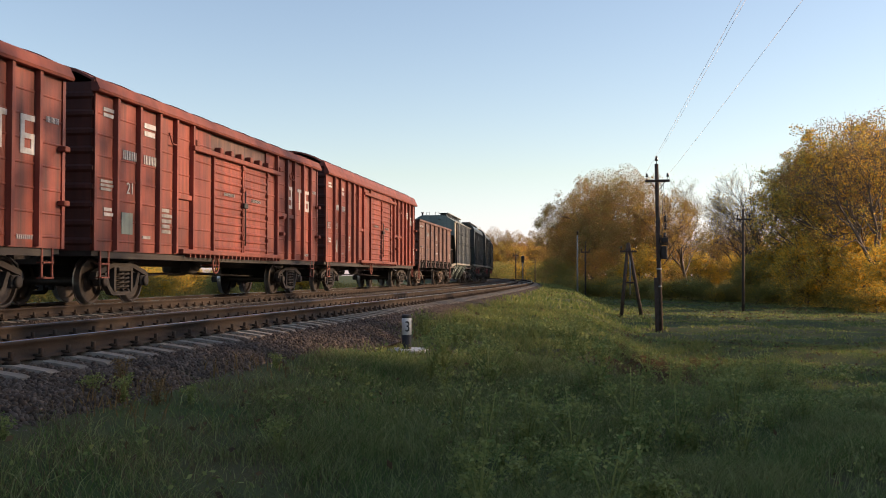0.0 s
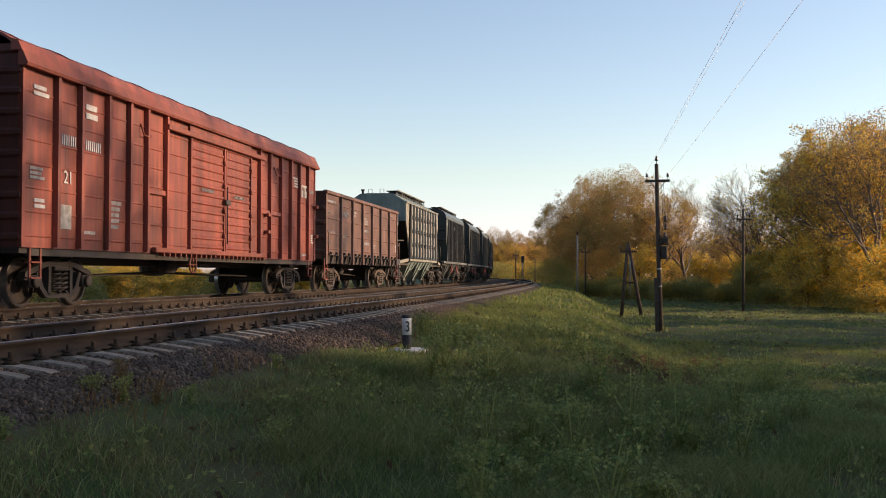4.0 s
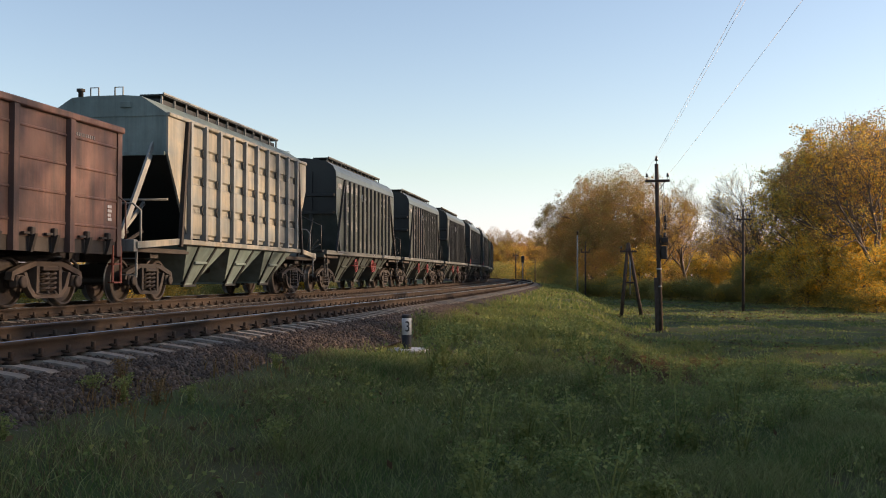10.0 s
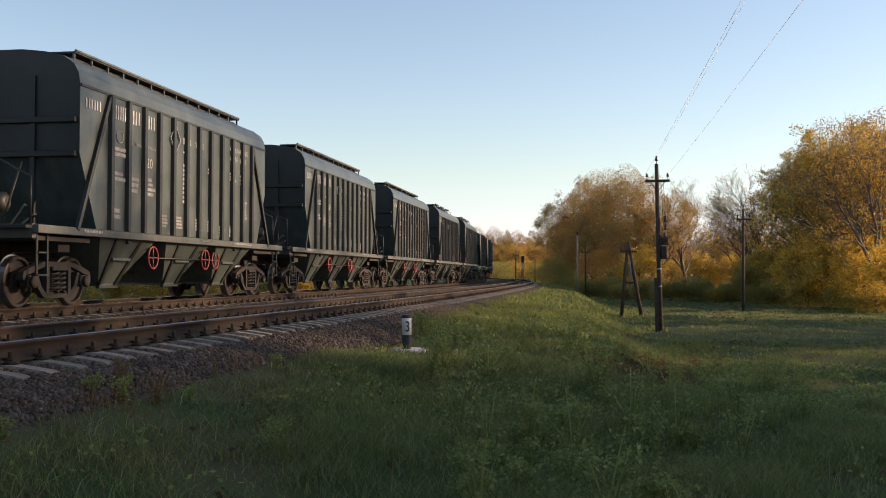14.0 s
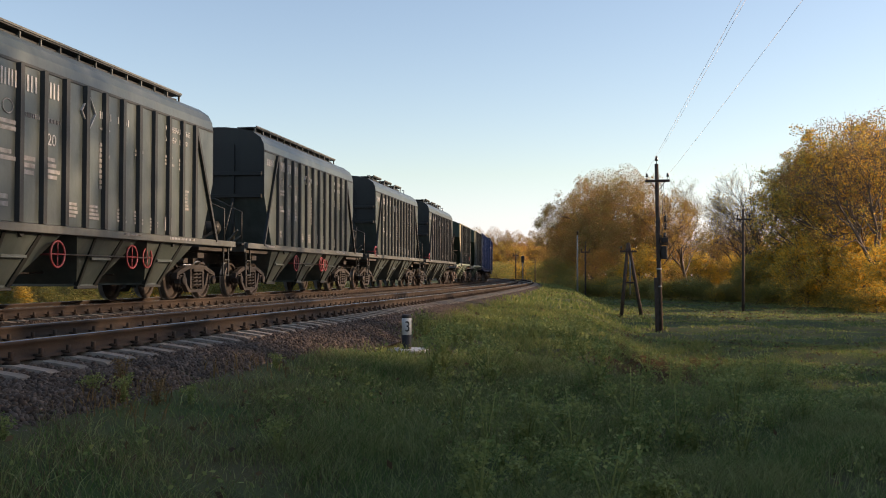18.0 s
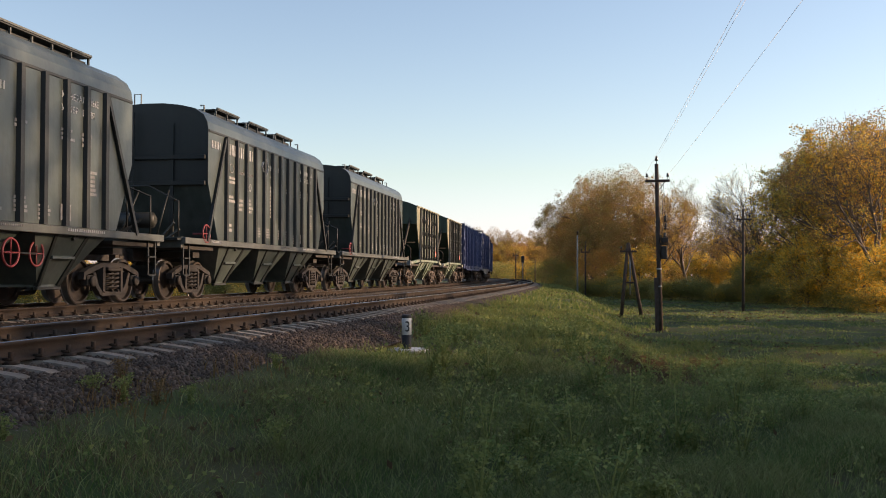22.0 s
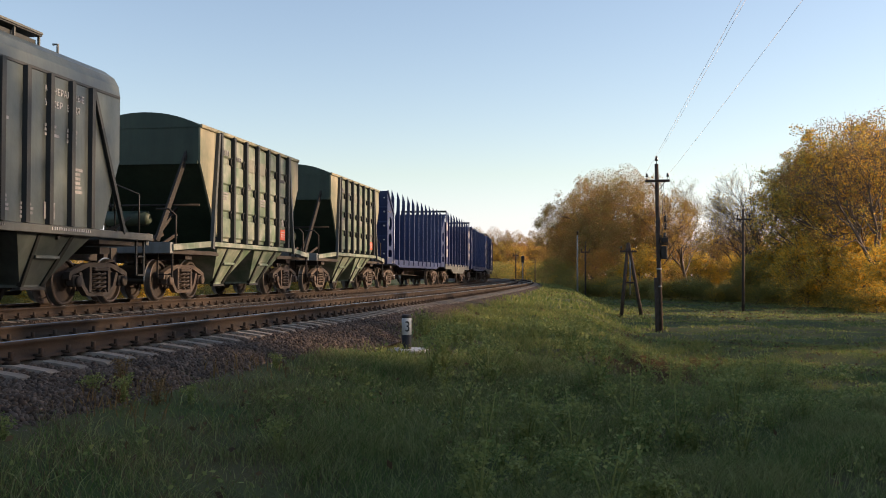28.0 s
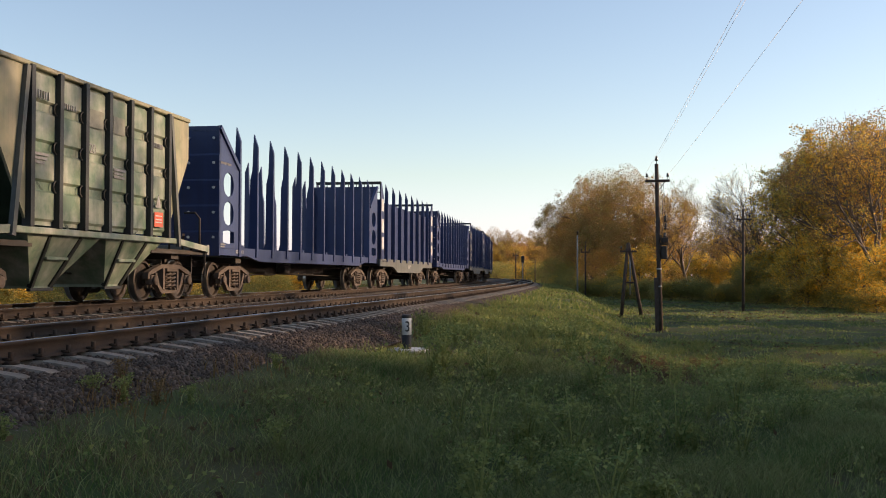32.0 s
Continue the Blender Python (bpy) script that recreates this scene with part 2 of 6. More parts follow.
def beam(bm, a, b, w, d=None, up=(0, 0, 1)):
    """A square bar from a to b, w wide and d deep."""
    a, b, d = Vector(a), Vector(b), d or w
    ax = (b - a).normalized()
    u = Vector(up) if abs(ax.dot(Vector(up))) < 0.95 else Vector((0, 1, 0))
    sx = ax.cross(u).normalized() * w / 2
    sz = sx.cross(ax).normalized() * d / 2
    r = [[bm.verts.new(p + i * sx + j * sz) for i, j in ((-1, -1), (1, -1), (1, 1), (-1, 1))] for p in (a, b)]
    for i in range(4):
        bm.faces.new((r[0][i], r[0][(i + 1) % 4], r[1][(i + 1) % 4], r[1][i]))
    bm.faces.new(r[0][::-1])
    bm.faces.new(r[1])
    return bm


def tube(bm, pts, radii, seg=8, caps=True, smooth=True):
    """A round bar through pts."""
    pts = [Vector(p) for p in pts]
    radii = radii if isinstance(radii, (list, tuple)) else [radii] * len(pts)
    rings, side = [], None
    for i, p in enumerate(pts):
        ax = (pts[min(i + 1, len(pts) - 1)] - pts[max(i - 1, 0)]).normalized()
        if side is None:
            side = ax.cross(Vector((0, 0, 1)) if abs(ax.z) < 0.9 else Vector((1, 0, 0))).normalized()
        side = (side - ax * side.dot(ax)).normalized()
        up = ax.cross(side)
        rings.append([bm.verts.new(p + radii[i] * (math.cos(k * math.tau / seg) * side + math.sin(k * math.tau / seg) * up)) for k in range(seg)])
    for r0, r1 in zip(rings, rings[1:]):
        for k in range(seg):
            bm.faces.new((r0[k], r0[(k + 1) % seg], r1[(k + 1) % seg], r1[k])).smooth = smooth
    if caps:
        bm.faces.new(rings[0][::-1])
        bm.faces.new(rings[-1])
    return bm


def prism(bm, poly, lo, hi, axis="x"):
    """A flat outline, in the two other axes in order, thick from lo to hi along axis."""
    def at(p, h):
        return {"x": (h, p[0], p[1]), "y": (p[0], h, p[1]), "z": (p[0], p[1], h)}[axis]
    a, b = [bm.verts.new(at(p, lo)) for p in poly], [bm.verts.new(at(p, hi)) for p in poly]
    n = len(poly)
    fs = [bm.faces.new(a[::-1]), bm.faces.new(b)]
    for i in range(n):
        fs.append(bm.faces.new((a[i], a[(i + 1) % n], b[(i + 1) % n], b[i])))
    bmesh.ops.recalc_face_normals(bm, faces=fs)
    return bm


def lathe(bm, prof, axis="z", seg=16, at=(0, 0, 0), smooth=True):
    """Radius and height pairs turned round an axis."""
    rings = []
    for r, h in prof:
        ring = []
        for k in range(seg):
            c, s = r * math.cos(k * math.tau / seg), r * math.sin(k * math.tau / seg)
            v = {"z": (c, s, h), "x": (h, c, s), "y": (s, h, c)}[axis]
            ring.append(bm.verts.new(Vector(v) + Vector(at)))
        rings.append(ring)
    fs = []
    for r0, r1 in zip(rings, rings[1:]):
        for k in range(seg):
            f = bm.faces.new((r0[k], r0[(k + 1) % seg], r1[(k + 1) % seg], r1[k]))
            f.smooth = smooth
            fs.append(f)
    fs += [bm.faces.new(rings[0][::-1]), bm.faces.new(rings[-1])]
    bmesh.ops.recalc_face_normals(bm, faces=fs)
    return bm


def to_mesh(name, bm, material):
    me = bpy.data.meshes.new(name)
    bm.to_mesh(me)
    bm.free()
    me.materials.append(material)
    return me


def part(name, bm, material, parent, label="", at=None):
    """One mesh object under a thing or a part."""
    me = bm if isinstance(bm, bpy.types.Mesh) else to_mesh(name, bm, material)
    ob = new(name, me)
    ob.parent = parent
    if at is not None:
        ob.matrix_basis = at
    return tagged(ob, label)


def thing(name, bm, material, label, category, m=None, group="", kind=""):
    ob = new(name, to_mesh(name, bm, material) if bm is not None else None)
    if m is not None:
        ob.matrix_basis = m
    return tagged(ob, label, category, group, kind)


def B():
    return bmesh.new()


def raw_mesh(name, co, faces, material, smooth=False):
    """A mesh out of computed arrays: vertices (n, 3) and faces (m, 3 or 4)."""
    me = bpy.data.meshes.new(name)
    co, faces = np.asarray(co, dtype=np.float32), np.asarray(faces, dtype=np.int32)
    n, k = faces.shape
    me.vertices.add(len(co))
    me.vertices.foreach_set("co", co.ravel())
    me.loops.add(n * k)
    me.loops.foreach_set("vertex_index", faces.ravel())
    me.polygons.add(n)
    me.polygons.foreach_set("loop_start", np.arange(0, n * k, k, dtype=np.int32))
    if smooth:
        me.polygons.foreach_set("use_smooth", np.ones(n, dtype=bool))
    me.update(calc_edges=True)
    me.materials.append(material)
    return me


# ---- ground, ballast and the two tracks ----
def offsets(x, y):
    """s and signed offset to the right of the near track for arrays of places."""
    x, y = np.atleast_1d(x).astype(float), np.atleast_1d(y).astype(float)
    s_out, c_out = np.empty_like(x), np.empty_like(x)
    lx, ly, ls, lh = LINE_X[::4], LINE_Y[::4], SS[::4], HEAD[::4]
    for i in range(0, len(x), 4000):
        dx, dy = x[i:i + 4000, None] - lx, y[i:i + 4000, None] - ly
        j = np.argmin(dx * dx + dy * dy, axis=1)
        r = np.arange(len(j))
        dx, dy, h = dx[r, j], dy[r, j], lh[j]
        s_out[i:i + 4000] = ls[j] + dx * np.sin(h) + dy * np.cos(h)
        c_out[i:i + 4000] = dx * np.cos(h) - dy * np.sin(h)
    return s_out, c_out


def waves(x, y):
    return (0.10 * np.sin(x * 0.45 + 1.3) * np.cos(y * 0.38) + 0.05 * np.sin(x * 1.3 + y * 0.9) + 0.03 * np.sin(y * 2.3 - x * 1.9 + 0.5))


def ground_z(x, y):
    """Height of the ground: the formation, its shoulder, the ditch and the meadow beyond."""
    s, c = offsets(x, y)
    edge = np.interp(s, [0, 12, 27, 60, 130], [6.0, 5.6, 4.6, 4.2, 4.0])
    run = np.interp(s, [0, 12, 20, 27, 60], [18.0, 15.0, 7.5, 3.8, 3.4])
    low = np.interp(s, [-20, 20, 45, 70, 130], [-2.05, -2.05, -2.0, -2.1, -2.25]) - 0.25 * np.clip((c - 12) / 14, 0, 1) * np.clip((s - 35) / 30, 0, 1)
    top = np.interp(c, [1.6, 1.95, 2.6, 4.0, 7.0], [-0.52, -0.43, -0.60, -0.80, -0.95])
    u = np.clip((c - edge) / run, 0, 1)
    u = u * u * (3 - 2 * u)
    ditch = -0.34 * np.exp(-((x - 3.6 - (y - 17) * 0.19) / 0.85) ** 2) * np.clip((y - 13) / 4, 0, 1) * np.clip((31 - y) / 4, 0, 1)
    ditch = ditch + np.clip((c - 6.5) / 3, 0, 1) * np.clip((y - 18) / 6, 0, 1) * (0.055 * np.sin(y * 1.7 + 0.8 * np.sin(x * 0.6)) * np.sin(x * 0.45 + y * 0.31) + 0.05 * np.sin(y * 0.83 + x * 0.33 + np.sin(x * 0.21)))
    right = top + (low - top) * u + ditch + waves(x, y) * np.clip((c - 2.2) / 2, 0, 1)
    right = right - 0.17 * np.exp(-((x + 0.60) ** 2 + (y - 17.6) ** 2) / 2.2)
    seat = np.exp(-(((x + 0.64) ** 2 + (y - 18.0) ** 2) / 0.30) ** 2)
    right = right + (-0.745 - right) * seat
    left = np.interp(c, [-60, -26, -16, -11, -7.6, -6.8], [-0.7, -0.75, -1.0, -0.95, -0.62, -0.55]) + waves(x, y) * np.clip((-8.0 - c) / 3, 0, 1)
    return np.where(c > -2.6, np.where(c > 1.6, right, -0.55), left)


def make_ground():
    xs = np.concatenate([-np.geomspace(3000, 30, 26), np.arange(-29, -10, 0.8), np.arange(-10, 16, 0.3), np.arange(16, 60, 1.2), np.geomspace(61, 3000, 26)])
    ys = np.concatenate([-np.geomspace(2000, 12, 18), np.arange(-11, 4, 1.0), np.arange(4, 45, 0.4), np.arange(45, 120, 0.8), np.arange(120, 140, 1.5), np.geomspace(142, 4500, 34)])
    gx, gy = np.meshgrid(xs, ys)
    x, y = gx.ravel(), gy.ravel()
    co = np.stack([x, y, ground_z(x, y)], 1)
    nx, ny = len(xs), len(ys)
    i = (np.arange(ny - 1)[:, None] * nx + np.arange(nx - 1)).ravel()
    me = raw_mesh("ground", co, np.stack([i, i + 1, i + nx + 1, i + nx], 1), SOIL, True)
    tagged(new("ground", me), "rough grassy ground sloping from the railway into a meadow", "ground", kind="structure")


make_ground()


def ribbon(name, s0, s1, step, prof, off, material, parent=None, closed=False, smooth=False):
    """A cross-section of (offset, z) pairs swept along the line."""
    ss = np.arange(s0, s1 + step / 2, step)
    rows = []
    for s in ss:
        for c, z in prof:
            x, y, _ = on_line(s, off + c)
            rows.append((x, y, z))
    n, faces = len(prof), []
    for i in range(len(ss) - 1):
        for j in range(n if closed else n - 1):
            k = (j + 1) % n
            faces.append((i * n + j, i * n + k, (i + 1) * n + k, (i + 1) * n + j))
    ob = new(name, raw_mesh(name, rows, faces, material, smooth))
    ob.parent = parent
    return ob


def make_ballast():
    prof = [(-GAP - 2.9, -0.75), (-GAP - 1.75, -0.30), (-GAP, -0.25), (-GAP + 0.9, -0.228), (-GAP + 1.40, -0.226), (-GAP + 1.75, -0.30), (-GAP / 2, -0.36), (-1.7, -0.26), (-1.0, -0.230), (0, -0.24), (0.9, -0.235), (1.34, -0.28), (1.46, -0.29), (1.8, -0.345), (2.35, -0.60)]
    tagged(ribbon("ballast", -60, 330, 1.0, prof, 0, BALLAST), "grey-brown crushed stone ballast under both tracks", "ballast", kind="structure")


make_ballast()

RAIL = [(0.036, 0.0), (0.037, -0.03), (0.011, -0.045), (0.009, -0.13), (0.03, -0.155), (0.075, -0.168), (0.075, -0.18)]


def make_track(name, off, label):
    base = thing(name, None, None, label, "railway track", kind="structure")
    for side in (-0.796, 0.796):
        outline = [(-c, z) for c, z in RAIL[::-1]] + RAIL
        rail = ribbon("rail", -60, 330, 1.0, outline, off + side, RAIL_SIDE, base, smooth=False)
        ribbon("rail_head", -60, 330, 1.0, [(-0.03, 0.0), (-0.028, 0.003), (0.028, 0.003), (0.03, 0.0)], off + side, RAIL_TOP, rail)
    return base


near_track = make_track("track_near", 0.0, "empty near track with rusty rails on concrete sleepers")
far_track = make_track("track_far", -GAP, "far track with rusty rails under the freight train")


# ---- sleepers, fastenings and loose stones ----
def sleeper_mesh():
    bm = B()
    rings = []
    for x, zt in ((-1.35, -0.258), (-1.31, -0.238), (-0.95, -0.192), (-0.45, -0.20), (-0.35, -0.26), (0.35, -0.26), (0.45, -0.20), (0.95, -0.192), (1.31, -0.238), (1.35, -0.258)):
        rings.append([(x, -0.12, -0.42), (x, -0.085, zt), (x, 0.085, zt), (x, 0.12, -0.42)])
    vs = [[bm.verts.new(p) for p in r] for r in rings]
    fs = []
    for a, b in zip(vs, vs[1:]):
        for i in range(4):
            fs.append(bm.faces.new((a[i], a[(i + 1) % 4], b[(i + 1) % 4], b[i])))
    fs += [bm.faces.new(vs[0][::-1]), bm.faces.new(vs[-1])]
    bmesh.ops.recalc_face_normals(bm, faces=fs)
    return to_mesh("sleeper", bm, SLEEPER)


SLEEPER_MESH = sleeper_mesh()
CUBE = np.array([(x, y, z) for x in (-0.5, 0.5) for y in (-0.5, 0.5) for z in (-0.5, 0.5)])
CUBE_F = np.array([(0, 1, 3, 2), (4, 6, 7, 5), (0, 4, 5, 1), (2, 3, 7, 6), (0, 2, 6, 4), (1, 5, 7, 3)])


def lay_sleepers(track, off, s_from, s_to):
    rnd = random.Random(5 + int(abs(off)))
    co, fa, n = [], [], 0
    s = s_from
    while s < s_to:
        ob = new("sleeper", SLEEPER_MESH)
        ob.parent = track
        ob.matrix_basis = line_pose(s + rnd.uniform(-0.02, 0.02), off + rnd.uniform(-0.02, 0.02), rnd.uniform(-0.008, 0.004)) @ pose(0, 0, 0, 0, 0, rnd.uniform(-0.6, 0.6))
        m = line_pose(s, off)
        for rail in (-0.796, 0.796):
            for side in (-1, 1):
                for (dx, dz, sx, sy, sz) in ((0.105, -0.185, 0.10, 0.12, 0.035), (0.10, -0.135, 0.032, 0.036, 0.10), (0.07, -0.150, 0.07, 0.06, 0.025)):
                    c = CUBE * (sx, sy, sz) + (rail + side * dx, 0, dz)
                    co.append([m @ Vector(p) for p in c])
                    fa.append(CUBE_F + n)
                    n += 8
        s += 0.49
    ob = new("fastening", raw_mesh("fastening", np.array(co).reshape(-1, 3), np.concatenate(fa), RAIL_SIDE))
    ob.parent = track
    tagged(ob, "rusty rail clips and bolts", kind="stuff")


lay_sleepers(near_track, 0.0, 3.0, 149.0)
lay_sleepers(far_track, -GAP, 4.02, 110.0)


def make_stones():
    rng = np.random.default_rng(3)
    bm = bmesh.new()
    bmesh.ops.create_icosphere(bm, subdivisions=1, radius=1.0)
    base = np.array([v.co[:] for v in bm.verts])
    tri = np.array([[v.index for v in f.verts] for f in bm.faces])
    bm.free()
    n1, n2, n3 = 52000, 8000, 6000
    c = np.concatenate([rng.uniform(0.9, 2.45, n1), rng.uniform(-1.3, 1.3, n2), rng.uniform(-GAP + 1.2, -1.2, n3)])
    s = np.concatenate([4 + 26 * rng.random(n1) ** 1.4, 4 + 26 * rng.random(n2), 5 + 35 * rng.random(n3)])
    prof_c = [-GAP - 1.75, -GAP, -GAP + 0.9, -GAP + 1.40, -GAP + 1.75, -GAP / 2, -1.7, -1.0, 0, 0.9, 1.34, 1.46, 1.8, 2.35]
    prof_z = [-0.30, -0.25, -0.228, -0.226, -0.30, -0.36, -0.26, -0.230, -0.24, -0.235, -0.28, -0.29, -0.345, -0.60]
    bay = np.abs(((s - 3.0) / 0.49 + 0.5) % 1.0 - 0.5)
    keep = (bay > 0.20 + 0.05 * rng.random(len(s))) | (np.abs(c) > 1.36)
    c, s = c[keep], s[keep]
    z = np.interp(c, prof_c, prof_z)
    x, y, h = on_line_many(s, c)
    n = len(c)
    size = rng.uniform(0.008, 0.027, n) * np.where(rng.random(n) > 0.9, 1.4, 1.0)
    jit = base[None] * (1 + rng.uniform(-0.42, 0.42, (n, len(base), 1)))
    jit *= rng.uniform(0.5, 1.35, (n, 1, 3))
    a, b = rng.uniform(0, 6.28, n), rng.uniform(0, 6.28, n)
    ca, sa, cb, sb = np.cos(a)[:, None], np.sin(a)[:, None], np.cos(b)[:, None], np.sin(b)[:, None]
    X, Y, Z = jit[..., 0], jit[..., 1], jit[..., 2]
    X, Y = X * ca - Y * sa, X * sa + Y * ca
    Y, Z = Y * cb - Z * sb, Y * sb + Z * cb
    co = np.stack([X, Y, Z], -1) * size[:, None, None] + np.stack([x, y, np.where(np.abs(c) < 1.30, np.minimum(z + size * 0.2, -0.208 - size), z + size * 0.2)], -1)[:, None]
    fa = (tri[None] + (np.arange(n) * len(base))[:, None, None]).reshape(-1, 3)
    ob = new("ballast_stones", raw_mesh("ballast_stones", co.reshape(-1, 3), fa, STONE))
    tagged(ob, "loose grey-brown crushed stones beside the sleepers", "ballast stones", kind="stuff")


def on_line_many(s, off):
    x, y, h = np.interp(s, SS, LINE_X), np.interp(s, SS, LINE_Y), np.interp(s, SS, HEAD)
    return x + np.cos(h) * off, y - np.sin(h) * off, h


make_stones()


# ---- running gear, shared by all wagons ----
def wheelset_mesh():
    half = [(0.07, -1.12), (0.075, -0.9), (0.13, -0.9), (0.13, -0.84), (0.20, -0.80), (0.39, -0.80), (0.41, -0.86), (0.448, -0.862), (0.468, -0.85), (0.475, -0.735), (0.503, -0.73),
            (0.50, -0.71), (0.40, -0.715), (0.38, -0.76), (0.16, -0.76), (0.13, -0.70), (0.085, -0.64)]
    me = to_mesh("wheelset", lathe(B(), half + [(r, -h) for r, h in half[::-1]], "x", 30, smooth=False), WHEEL)
    me.materials.append(TREAD)
    for f in me.polygons:
        if min(math.hypot(me.vertices[i].co.y, me.vertices[i].co.z) for i in f.vertices) > 0.465:
            f.material_index = 1
    return me


def side_frame_bm():
    """Cast side frame: arched top chord, two columns round the springs, lower tie and axle jaws."""
    bm = B()
    for sgn in (1, -1):
        prism(bm, [(sgn * y, z) for y, z in ((0, 0.76), (0, 0.85), (0.45, 0.85), (0.62, 0.82), (1.0, 0.72), (1.16, 0.66), (1.2, 0.52), (1.12, 0.50), (1.08, 0.60), (0.92, 0.63), (0.60, 0.72), (0.45, 0.76))], 0.97, 1.10)
        prism(bm, [(sgn * y, z) for y, z in ((0.33, 0.24), (0.33, 0.77), (0.42, 0.77), (0.43, 0.27))], 0.96, 1.11)
        prism(bm, [(sgn * y, z) for y, z in ((0, 0.17), (0, 0.25), (0.42, 0.27), (0.56, 0.38), (0.70, 0.66), (0.79, 0.64), (0.68, 0.36), (0.50, 0.20), (0.40, 0.17))], 0.97, 1.09)
    return bm


def spring_bm():
    bm = B()
    for x, y, r in ((1.05, -0.11, 0.115), (1.05, 0.13, 0.115)):
        pts = [(x + r * 0.7 * math.cos(a), y + r * math.sin(a), 0.27 + 0.40 * a / (4.5 * math.tau)) for a in np.linspace(0, 4.5 * math.tau, 46)]
        tube(bm, pts, 0.026, 6)
    box(bm, 0.94, 1.14, -0.26, 0.28, 0.68, 0.76, 0.015)
    return bm


def axle_box_bm():
    bm = B()
    box(bm, 0.95, 1.13, -0.13, 0.13, 0.37, 0.60, 0.03)
    lathe(bm, [(0.11, 0.0), (0.11, 0.05), (0.085, 0.065), (0.03, 0.07)], "x", 12, (1.13, 0, 0.475))
    return bm


def bolster_bm():
    bm = B()
    prism(bm, [(-1.0, 0.66), (-0.95, 0.80), (-0.4, 0.84), (0.4, 0.84), (0.95, 0.80), (1.0, 0.66), (0.4, 0.54), (-0.4, 0.54)], -0.22, 0.22, "y")
    lathe(bm, [(0.17, 0.84), (0.17, 0.97)], "z", 12)
    return bm


def brake_beam_bm():
    bm = B()
    beam(bm, (-0.82, 0.0, 0.42), (0.82, 0.0, 0.42), 0.07, 0.09)
    for x in (-0.79, 0.79):
        prism(bm, [(-0.03, 0.27), (0.04, 0.27), (0.08, 0.42), (0.04, 0.60), (-0.03, 0.60)], x - 0.05, x + 0.05)
    return bm


WHEELSET = wheelset_mesh()
GEAR = {}
for _nm, _mat in (("dark", BOGIE), ("rusty", BOGIE_RUST)):
    GEAR[_nm] = {"side_frame": to_mesh("side_frame", side_frame_bm(), _mat), "spring_nest": to_mesh("spring_nest", spring_bm(), _mat), "axle_box": to_mesh("axle_box", axle_box_bm(), _mat),
                 "bolster": to_mesh("bogie", bolster_bm(), _mat), "brake_beam": to_mesh("brake_beam", brake_beam_bm(), FRAME_BLACK)}
MIRROR = pose(0, 0, 0, 0, 0, 180)


def bogie(w, y, kind="dark"):
    g = GEAR[kind]
    base = part("bogie", g["bolster"], None, w, "two-axle cast steel bogie", at=pose(0, y, 0))
    for m in (Matrix(), MIRROR):
        part("side_frame", g["side_frame"], None, base, at=m)
        part("spring_nest", g["spring_nest"], None, base, at=m)
    for a in (-0.925, 0.925):
        part("wheelset", WHEELSET, None, base, at=pose(0, a, 0.475))
        part("axle_box", g["axle_box"], None, base, at=pose(0, a, 0))
        part("axle_box", g["axle_box"], None, base, at=pose(0, a, 0, 0, 0, 180))
        part("brake_beam", g["brake_beam"], None, base, at=pose(0, a * 0.40, 0, 0, 0, 0 if a > 0 else 180))


def running_gear(w, arm, half, kind="dark", sill_z=1.0, tank=True):
    """Bogies, centre sill, couplers, hoses and brake gear; half: from the middle to the coupling line."""
    bogie(w, -arm, kind)
    bogie(w, arm, kind)
    bm = B()
    box(bm, -0.22, 0.22, -half + 0.55, half - 0.55, sill_z - 0.12, sill_z + 0.16)
    for y in (-arm, arm):
        box(bm, -1.2, 1.2, y - 0.2, y + 0.2, sill_z - 0.02, sill_z + 0.12)
    part("centre_sill", bm, FRAME_BLACK, w)
    for sgn in (-1, 1):
        bm = B()
        beam(bm, (0, sgn * (half - 0.75), 1.04), (0, sgn * (half - 0.25), 1.04), 0.2, 0.24)
        prism(bm, [(-0.2, sgn * (half - 0.25)), (-0.22, sgn * half), (-0.06, sgn * (half + 0.06)), (0.05, sgn * (half - 0.05)), (0.2, sgn * (half + 0.05)), (0.22, sgn * (half - 0.18))], 0.9, 1.22, "z")
        part("coupler", bm, FRAME_BLACK, w, "rusty black automatic coupler")
        bm = B()
        tube(bm, [(0.32 * sgn, sgn * (half - 0.5), 0.92), (0.34 * sgn, sgn * (half - 0.28), 0.80), (0.28 * sgn, sgn * (half - 0.12), 0.62), (0.15 * sgn, sgn * half, 0.55)], 0.03, 6)
        part("brake_hose", bm, BLACK, w)
    if tank:
        bm = B()
        lathe(bm, [(0.10, -0.52), (0.2, -0.45), (0.2, 0.45), (0.10, 0.52)], "y", 14, (-0.55, 0.6, 0.78))
        part("air_reservoir", bm, FRAME_BLACK, w)
        part("brake_cylinder", lathe(B(), [(0.12, -0.35), (0.16, -0.33), (0.16, 0.2), (0.05, 0.24), (0.03, 0.6)], "y", 14, (0.5, -0.8, 0.8)), FRAME_BLACK, w)
    for x in (0.22, -0.3):
        part("brake_rod", tube(B(), [(x, -arm + 0.6, 0.55), (x * 1.5, 0, 0.66), (x, arm - 0.6, 0.55)], 0.022, 6), FRAME_BLACK, w)


